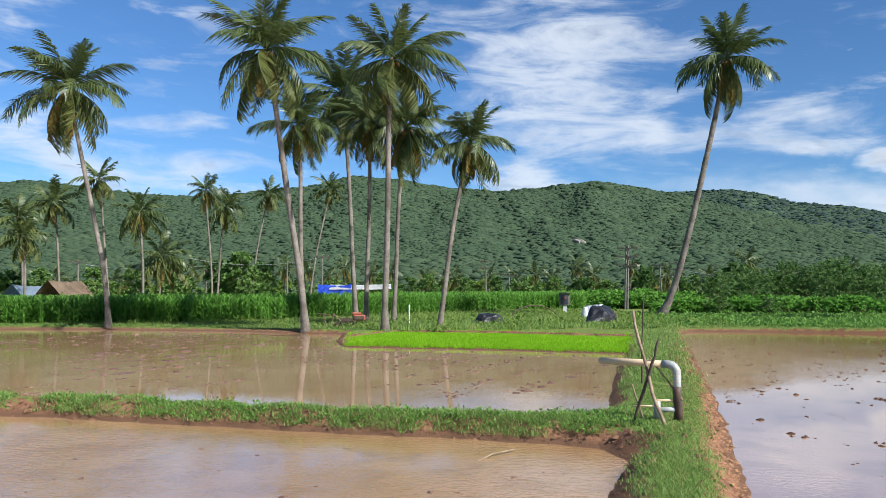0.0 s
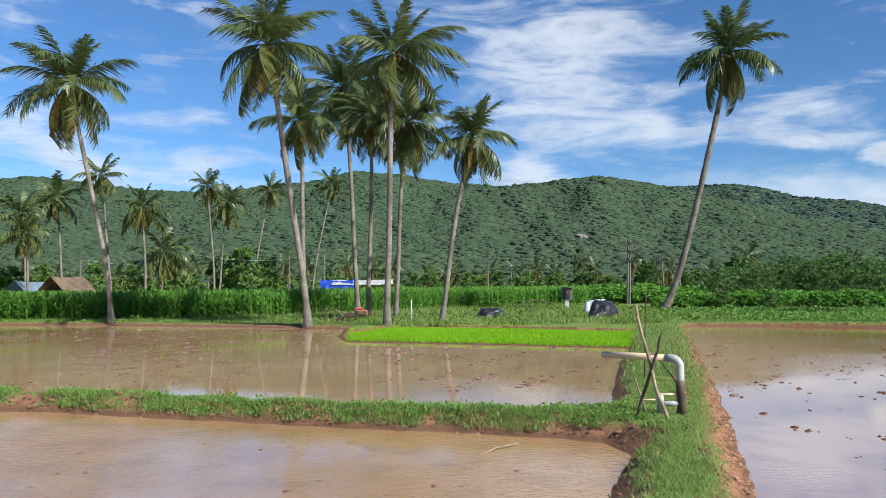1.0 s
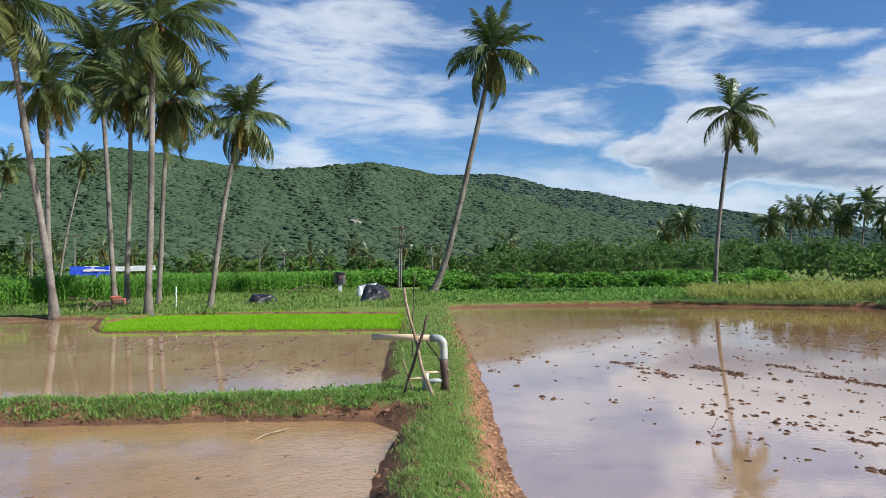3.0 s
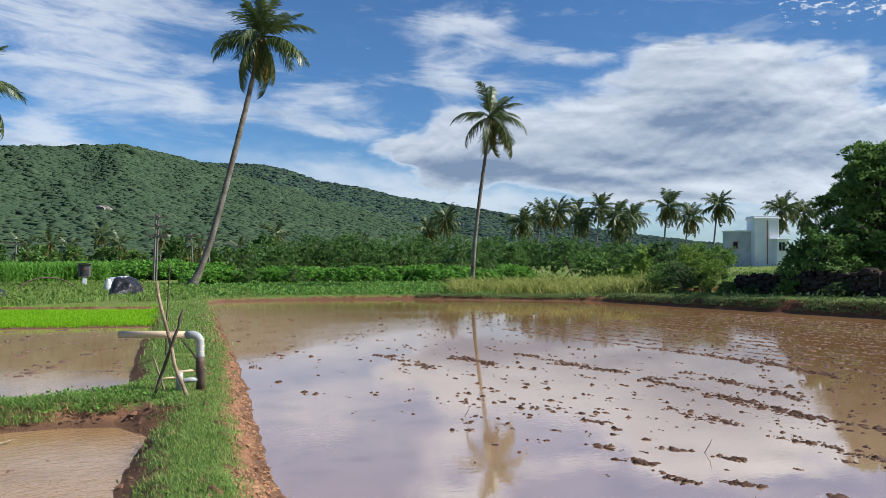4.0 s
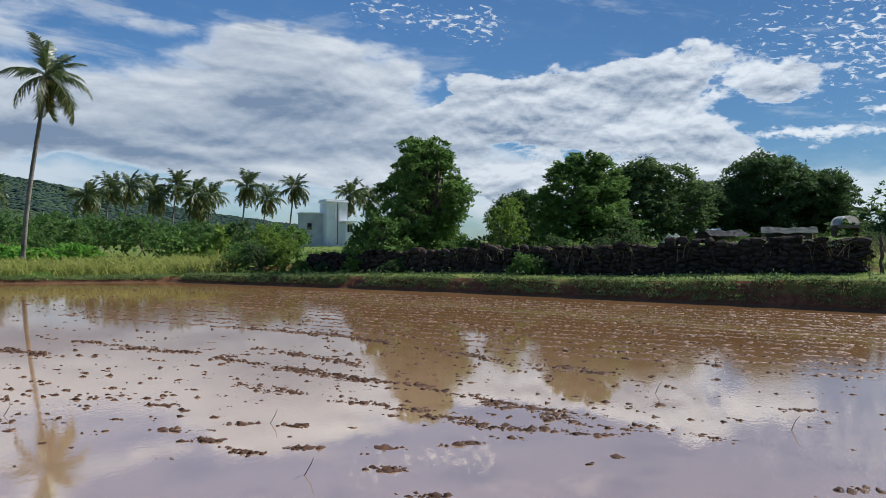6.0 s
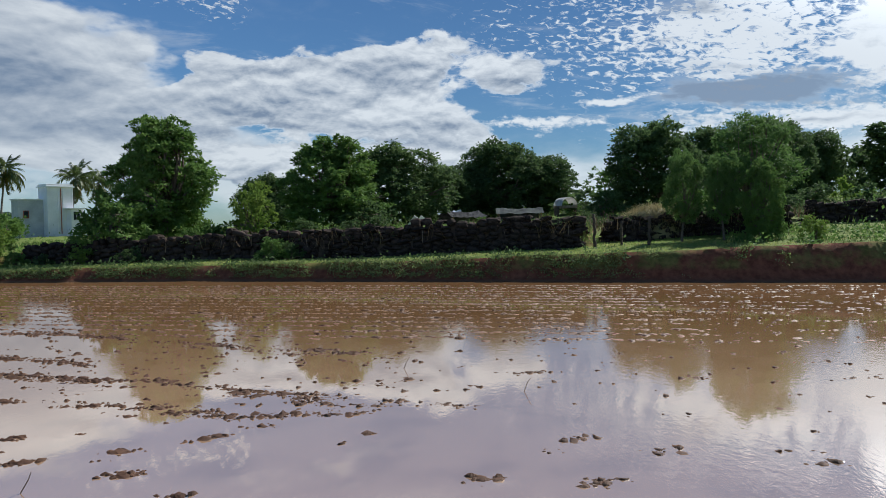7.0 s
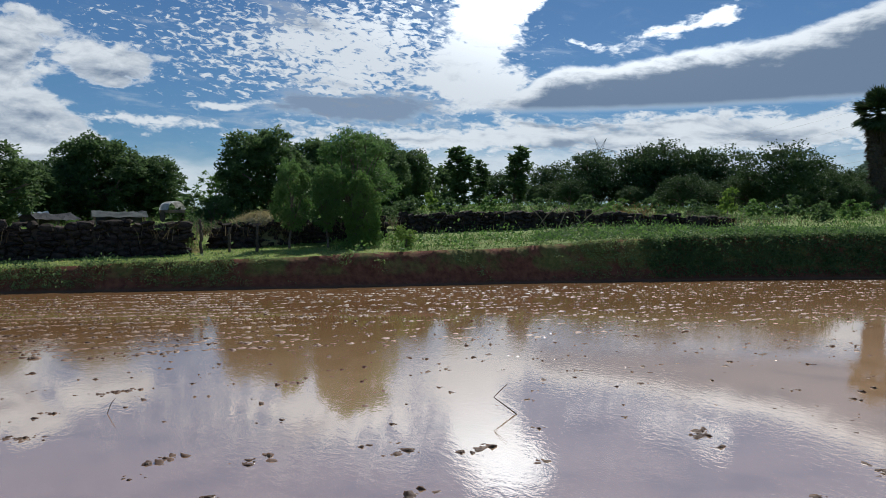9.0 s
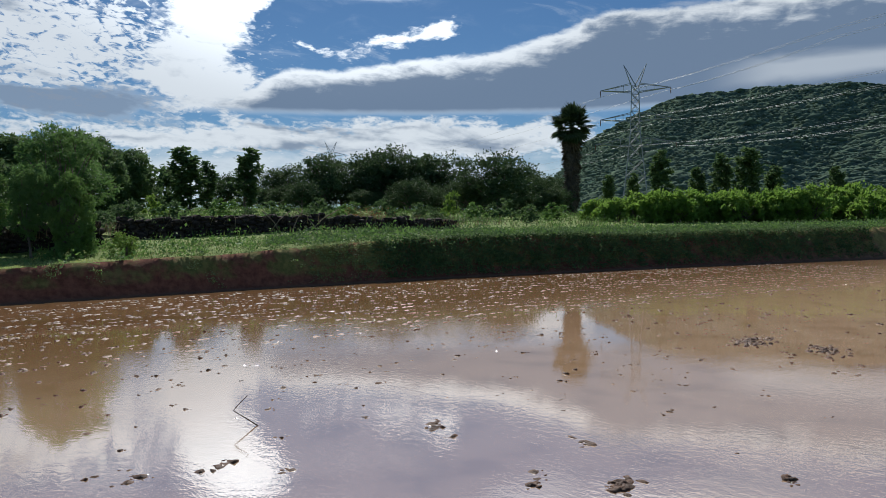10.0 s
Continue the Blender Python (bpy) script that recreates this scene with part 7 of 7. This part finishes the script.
# a heap of stones and a patch of reddish dry brush beyond the back wall
P, S = [], []
for i in range(130):
    x, y = spot(113.3 + rng.normal() * 0.75, 34.6 + rng.normal() * 0.35)
    e = math.hypot(*(np.array((x, y)) - spot(113.3, 34.6)))
    P.append((x, y, at(x, y) + max(0.0, 0.95 - 1.3 * e) * rng.uniform(0.3, 1.0)))
    S.append(0.15 * rng.lognormal(0, 0.35))
tagged(new("rubble_heap", np_mesh("rubble_heap", *clods(np.array(P), np.array(S), 67, 0.8), M_STONE)), "dark heap of field stones behind the low wall", "rubble", kind="stuff")
P = np.array([(x, y, at(x, y)) for x, y in (spot(129.0 + rng.normal() * 0.9, 46 + rng.normal() * 1.2) for i in range(150))])
stuff("reddish_brush", sprigs(P, 18, 0.75, 0.09, 68, 0.8), leafy("reddish_dry_leaf", (0.12, 0.075, 0.035), (0.27, 0.15, 0.065), 0.8, 0.3), "reddish drying brush on the rough slope", "brush")
P = []
for i in range(900):
    az = rng.uniform(60, 140)
    d = np.interp(az, [57, 66, 78, 96, 97, 110, 111, 124, 136], [32.5, 28.8, 26.2, 25.3, 27.6, 29.5, 33, 35, 40]) + rng.normal() * 0.35 + 0.25
    x, y = spot(az, d)
    P.append((x, y, at(*spot(az, np.interp(az, [57, 66, 78, 96, 97, 110, 111, 124, 136], [32.5, 28.8, 26.2, 25.3, 27.6, 29.5, 33, 35, 40]) - 0.4)) + np.interp(az, [60, 78, 96, 110, 136], [0.6, 0.8, 0.85, 0.75, 0.5]) * rng.uniform(0.75, 1.0)))
P = np.array(P)
stuff("wall_creepers", sprigs(P, 18, 0.2, 0.065, 62, 0.5), M_LEAF_DARK, "creepers and weeds growing over the field walls", "weeds")
M_DRY = leafy("dry_brush", (0.16, 0.11, 0.07), (0.30, 0.22, 0.14), 0.8, 0.1)
stuff("dry_brush", blades(P[::3] - np.array([0, 0, 0.25]), 10, 0.5, 0.02, 0.3, 63, 1.4), M_DRY, "grey dead brush heaped on the walls", "brush")
for k, (az, d, t) in enumerate(((122.0, 34.2, 35), (122.8, 34.0, -30), (125.0, 34.8, 50), (125.6, 34.9, -40), (123.6, 34.2, 20))):
    x, y = spot(az, d)
    z = at(x, y)
    q = math.radians(az + 90)
    stick("dry_pole", [(x, y, z - 0.05), (x + math.sin(q) * 0.012 * t, y + math.cos(q) * 0.012 * t, z + 0.55), (x + math.sin(q) * 0.026 * t, y + math.cos(q) * 0.026 * t, z + 0.95)], 0.03, 0.02, M_STICK, "dry bare pole leaning on the stone wall", "stick", "dry poles on the wall")
for az, d, h in ((97.0, 24.6, 1.1), (101.0, 25.0, 0.9), (99.0, 25.2, 0.8)):
    x, y = spot(az, d)
    stick("fence_post", [(x, y, at(x, y) - 0.1), (x, y, at(x, y) + h)], 0.05, 0.04, M_STICK_DARK, "weathered fence post on the bank", "post", "fence posts")


M_STRAW = surface("weathered_straw", (0.20, 0.18, 0.085), (0.36, 0.31, 0.16), 0.95, 2.0, 30, 0.9, 0.04)
M_STRAW_LOOSE = leafy("loose_straw", (0.24, 0.21, 0.10), (0.42, 0.36, 0.19), 0.8, 0.3)


# haystack
def haystack():
    x, y = spot(101.6, 29.0)
    bm = bmesh.new()
    bmesh.ops.create_icosphere(bm, subdivisions=4, radius=1.0)
    for v in bm.verts:
        v.co.z = max(v.co.z, -0.1) * 1.05
        n = noise.noise(v.co * 3.0) * 0.10 + noise.noise(v.co * 11.0) * 0.05
        v.co *= (1 + n)
        v.co.x *= 1.15
        v.co.y *= 1.5
    o = tagged(new("haystack", bm_mesh("haystack", bm, M_STRAW, True)), "rounded heap of dry straw beyond the wall", "haystack")
    o.matrix_basis = pose(x, y, at(x, y) + 0.05, 0, 0, 0)
    a = rng.uniform(0, 6.28, 900)
    t = rng.uniform(0.0, 1.0, 900)
    P = np.column_stack([x + 1.2 * np.cos(a) * np.sqrt(1 - t * t), y + 1.5 * np.sin(a) * np.sqrt(1 - t * t), at(x, y) + 0.05 + 1.0 * t])
    stuff("loose_straw", blades(P, 6, 0.22, 0.012, 0.06, 71, 1.8), M_STRAW_LOOSE, "loose straw sticking out of the heap", "straw")


haystack()


# ---------------------------------------------------------------- farm sheds behind the wall
M_CANVAS = surface("pale_canvas", (0.50, 0.50, 0.48), (0.68, 0.68, 0.66), 0.8, 1.5, 16, 0.3)
M_GREY_TARP = surface("grey_sheeting", (0.10, 0.115, 0.11), (0.19, 0.21, 0.20), 0.8, 1.2, 10, 0.3, 0.03, spec=0.08)
M_DARK_TARP = surface("dark_sheeting", (0.05, 0.055, 0.06), (0.12, 0.12, 0.13), 0.8, 1.2, 10, 0.3, 0.03, spec=0.08)


def lean_shed(az, d, l, w, h0, h1, turn, m, label, seed):
    x, y = spot(az, d)
    o = empty("farm_shed", pose(x, y, at(x, y) - 0.05, 0, 0, -az + turn), label, "shed", "farm sheds")
    child("roof", roof_mesh(w, l, h0, h1, m, seed, 0.08, 0.15, 0.04), o)
    for sx in (-1, 1):
        for sy in (-1, 1):
            bm = bmesh.new()
            add_tube(bm, [(sx * l / 2, sy * w / 2, 0), (sx * l / 2, sy * w / 2, h0)], [0.05, 0.045], 7)
            part("post", bm, M_STICK, o)
    bm = bmesh.new()
    add_box(bm, -l / 2, l / 2, w / 2 - 0.1, w / 2 - 0.02, 0, h0)
    part("back_panel", bm, M_DARK_TARP, o)


lean_shed(87.0, 46, 2.2, 1.8, 0.45, 0.85, 30, M_DARK_TARP, "low shed under dark sheeting", 11)
lean_shed(85.9, 49, 1.5, 1.4, 0.6, 0.95, 10, M_TIN, "small shed with a bluish sheet roof", 12)
lean_shed(91.4, 45, 2.5, 1.7, 0.5, 0.85, 4, M_GREY_TARP, "low open shed with a grey sheet roof", 13)


def canvas_cart():
    x, y = spot(94.9, 44)
    o = empty("covered_cart", pose(x, y, at(x, y) + 0.05, 0, 0, -94.9 + 25) @ Matrix.Scale(0.78, 4), "cart with a pale arched canvas cover", "cart")
    bm = bmesh.new()
    rows = []
    for i in range(7):
        yy = -0.75 + 1.5 * i / 6
        rows.append([bm.verts.new((0.62 * math.cos(a), yy, 0.75 + 0.62 * math.sin(a))) for a in [math.pi * j / 10 for j in range(11)]])
    for a, b in zip(rows, rows[1:]):
        for j in range(10):
            bm.faces.new((a[j], a[j + 1], b[j + 1], b[j]))
    bmesh.ops.solidify(bm, geom=list(bm.faces), thickness=0.03)
    part("cover", bm, M_CANVAS, o, "arched pale canvas", True)
    bm = bmesh.new()
    add_box(bm, -0.62, 0.62, -0.8, 0.8, 0.55, 0.75, 0.03)
    part("bed", bm, M_STICK, o)
    for s in (-1, 1):
        bm = bmesh.new()
        bmesh.ops.create_cone(bm, cap_ends=True, segments=20, radius1=0.4, radius2=0.4, depth=0.08, matrix=pose(s * 0.7, 0, 0.32, 0, 90, 0))
        part("wheel", bm, M_STICK_DARK, o)


canvas_cart()
for k, (az, d) in enumerate(((83.0, 40), (83.5, 40.4))):
    x, y = spot(az, d)
    bm = bmesh.new()
    add_box(bm, -0.2, 0.2, -0.03, 0.03, -0.1, 0.7, 0.01)
    o = tagged(new("leaning_board", bm_mesh("leaning_board", bm, M_SHEET)), "pale board leaning in the scrub", "board", "leaning boards")
    o.matrix_basis = pose(x, y, at(x, y), 10, 38, -az)


# ---------------------------------------------------------------- things round the palms
def tarp_heap(az, d, l, w, h, seed, label):
    x, y = spot(az, d)
    bm = bmesh.new()
    bmesh.ops.create_icosphere(bm, subdivisions=4, radius=1.0)
    for v in bm.verts:
        p = v.co.copy()
        v.co.z = max(p.z, -0.05)
        f = noise.noise(p * 1.6 + Vector((seed, 0, 0))) * 0.22 + abs(noise.noise(p * 4.5 + Vector((0, seed, 0)))) * 0.16
        v.co *= 0.9 + f
        v.co = Vector((v.co.x * l / 2, v.co.y * w / 2, v.co.z * h))
    o = tagged(new("wrapped_heap", bm_mesh("wrapped_heap", bm, M_BLACK, True)), label, "tarpaulin", "black tarpaulin heaps")
    o.matrix_basis = pose(x, y, at(x, y) + 0.02, 0, 0, -az + seed * 11)


tarp_heap(3.3, 37.5, 1.7, 1.1, 0.62, 2, "low heap under crumpled black plastic sheet")
tarp_heap(11.7, 37.0, 2.0, 1.4, 0.98, 5, "heap wrapped in shiny black plastic sheet")


def sack(az, d, h, seed):
    x, y = spot(az, d)
    g = random.Random(seed)
    bm = bmesh.new()
    bmesh.ops.create_cube(bm, size=1.0)
    bmesh.ops.subdivide_edges(bm, edges=list(bm.edges), cuts=3, use_grid_fill=True)
    for v in bm.verts:
        p = v.co * 2
        r = 1 - 0.16 * (abs(p.x * p.y) + abs(p.y * p.z) * 0.6 + abs(p.x * p.z) * 0.5)
        v.co = Vector((p.x * 0.27 * r, p.y * 0.2 * r * (1 - 0.35 * max(0, p.z)), (p.z + 1) * h / 2)) + Vector((noise.noise(p * 2 + Vector((seed, 0, 0))), noise.noise(p * 2.3), 0)) * 0.03
    body = bm_mesh("sack", bm, M_SACK, True)
    o = tagged(new("sack", body), "full white woven fertiliser sack standing upright", "sack", "white sacks")
    o.matrix_basis = pose(x, y, at(x, y) - 0.01, g.uniform(-4, 4), g.uniform(-5, 5), g.uniform(0, 180))


for k, (a, d, h) in enumerate(((10.55, 43, 0.72), (11.0, 43.3, 0.80), (11.35, 42.8, 0.70), (11.75, 43.2, 0.86), (10.8, 44.2, 0.75), (11.5, 44.2, 0.82))):
    sack(a, d, h, k)


def control_box():
    x, y = spot(9.1, 52)
    o = empty("pump_control_box", pose(x, y, at(x, y) - 0.1, 0, 0, -9.1) @ Matrix.Diagonal((0.78, 0.78, 0.9, 1)), "weathered pump starter box on a white post", "control box")
    bm = bmesh.new()
    add_box(bm, -0.16, 0.16, -0.16, 0.16, 0, 0.85, 0.02)
    part("post", bm, M_SACK, o, "whitewashed post")
    bm = bmesh.new()
    add_box(bm, -0.48, 0.48, -0.22, 0.22, 0.85, 1.75, 0.02)
    box = part("cabinet", bm, M_CONC, o, "grey metal cabinet")
    bm = bmesh.new()
    add_box(bm, -0.36, 0.30, -0.25, -0.222, 0.95, 1.65, 0.01)
    child("door", bm_mesh("door", bm, M_DARK_TARP), box)
    bm = bmesh.new()
    add_box(bm, -0.10, 0.12, -0.27, -0.252, 1.32, 1.5, 0.01)
    child("sign_plate", bm_mesh("sign_plate", bm, M_RED), box)
    bm = bmesh.new()
    add_box(bm, -0.58, 0.58, -0.34, 0.3, 1.76, 1.82, 0.01)
    part("hood", bm, M_CONC, o)


control_box()


# hose arching out of the meadow
def hose():
    a, b = Vector((*spot(4.9, 44), 0.2)), Vector((*spot(8.6, 46), 0.25))
    pts = []
    for i in range(15):
        t = i / 14
        p = a.lerp(b, t)
        p.z = at(p.x, p.y) + 0.75 * (4 * t * (1 - t)) ** 0.7 + 0.03
        pts.append(p - a)
    bm = bmesh.new()
    add_tube(bm, pts, [0.035] * 15, 8)
    o = tagged(new("hose", bm_mesh("hose", bm, M_STICK_DARK, True)), "dark bent hose arching over the grass", "cane")
    o.location = a


hose()
x, y = spot(-2.8, 36.5)
stick("marker_stake", [(x, y, at(x, y) - 0.1), (x, y, at(x, y) + 1.0)], 0.03, 0.028, M_SACK, "white marker stake behind the seedling bed", "stake")


def power_tiller():
    x, y = spot(-7.6, 35.6)
    o = empty("power_tiller", pose(x, y, at(x, y), 0, 0, 10) @ Matrix.Diagonal((0.95, 0.9, 0.68, 1)), "muddy red walking tractor parked at the water", "tractor")
    M_IRON = M_STICK_DARK
    bm = bmesh.new()
    add_box(bm, 0.35, 0.95, -0.2, 0.2, 0.45, 0.85, 0.06)
    eng = part("engine_hood", bm, M_RED, o, "faded red engine hood")
    bm = bmesh.new()
    add_box(bm, 0.40, 0.88, -0.24, -0.205, 0.52, 0.78, 0.02)
    child("grille", bm_mesh("grille", bm, M_IRON), eng)
    bm = bmesh.new()
    add_box(bm, 0.30, 0.75, -0.18, 0.18, 0.86, 1.02, 0.05)
    part("fuel_tank", bm, M_RED, o)
    bm = bmesh.new()
    add_box(bm, -0.35, 0.4, -0.15, 0.15, 0.40, 0.62, 0.05)
    part("gearbox", bm, M_IRON, o)
    for s in (-1, 1):
        bm = bmesh.new()
        for i in range(18):
            a0, a1 = 2 * math.pi * i / 18, 2 * math.pi * (i + 1) / 18
            add_tube(bm, [(0.32 * math.cos(a0), 0, 0.32 * math.sin(a0)), (0.32 * math.cos(a1), 0, 0.32 * math.sin(a1))], [0.025, 0.025], 5)
            if i % 2 == 0:
                add_box(bm, 0.32 * math.cos(a0) - 0.03, 0.32 * math.cos(a0) + 0.03, -0.12, 0.12, 0.32 * math.sin(a0) - 0.03, 0.32 * math.sin(a0) + 0.03)
            if i % 3 == 0:
                add_tube(bm, [(0, 0, 0), (0.32 * math.cos(a0), 0, 0.32 * math.sin(a0))], [0.018, 0.018], 5)
        child("cage_wheel", bm_mesh("cage_wheel", bm, M_IRON), o, pose(0.05, s * 0.42, 0.33), "muddy iron cage wheel")
    for s in (-1, 1):
        bm = bmesh.new()
        add_tube(bm, [(-0.2, s * 0.12, 0.6), (-0.7, s * 0.3, 0.85), (-1.25, s * 0.33, 0.95)], [0.025, 0.022, 0.02], 8)
        h = part("handlebar", bm, M_IRON, o)
        bm = bmesh.new()
        add_tube(bm, [(-1.2, s * 0.33, 0.945), (-1.38, s * 0.335, 0.965)], [0.028, 0.028], 8)
        child("grip", bm_mesh("grip", bm, M_RUBBER), h)
    bm = bmesh.new()
    for i in range(9):
        yy = -0.36 + 0.09 * i
        a = i * 1.3
        add_tube(bm, [(-0.5, yy, 0.25), (-0.5 + 0.2 * math.cos(a), yy, 0.25 + 0.2 * math.sin(a))], [0.02, 0.012], 5)
        add_tube(bm, [(-0.5, yy, 0.25), (-0.5 - 0.2 * math.cos(a), yy, 0.25 - 0.2 * math.sin(a))], [0.02, 0.012], 5)
    add_tube(bm, [(-0.5, -0.4, 0.25), (-0.5, 0.4, 0.25)], [0.03, 0.03], 8)
    part("rotary_blades", bm, M_IRON, o)


power_tiller()
# dried branches heaped beside the tiller and at the palm foot
for k, (az, d) in enumerate(((-9.0, 35.4), (-8.7, 35.6), (-8.3, 35.2), (12.6, 36.6), (12.9, 36.9))):
    x, y = spot(az, d)
    stick("dead_branch", [(x, y, at(x, y)), (x + 0.15 * (k % 3 - 1), y + 0.1, at(x, y) + 0.35), (x + 0.3 * (k % 2 - 0.5), y, at(x, y) + 0.65)], 0.03, 0.015, M_STICK, "dead branch stuck upright in the mud", "branch", "dead branches")
# bare rock on the hill
bm = bmesh.new()
bmesh.ops.create_icosphere(bm, subdivisions=3, radius=1.0)
for v in bm.verts:
    v.co *= 1 + 0.35 * noise.noise(v.co * 1.7)
rock = tagged(new("rock_outcrop", bm_mesh("rock_outcrop", bm, surface("bare_granite", (0.15, 0.125, 0.105), (0.26, 0.225, 0.20), 0.9, 0.1, 0.8, 0.5, 0.3))), "bare grey-brown rock face among the hill forest", "rock")
rx, ry, rz = aloft(10.4, 1196, 3.45)
rock.matrix_basis = pose(rx, ry, rz, 0, 20, 0) @ Matrix.Diagonal((13, 22, 9, 1))
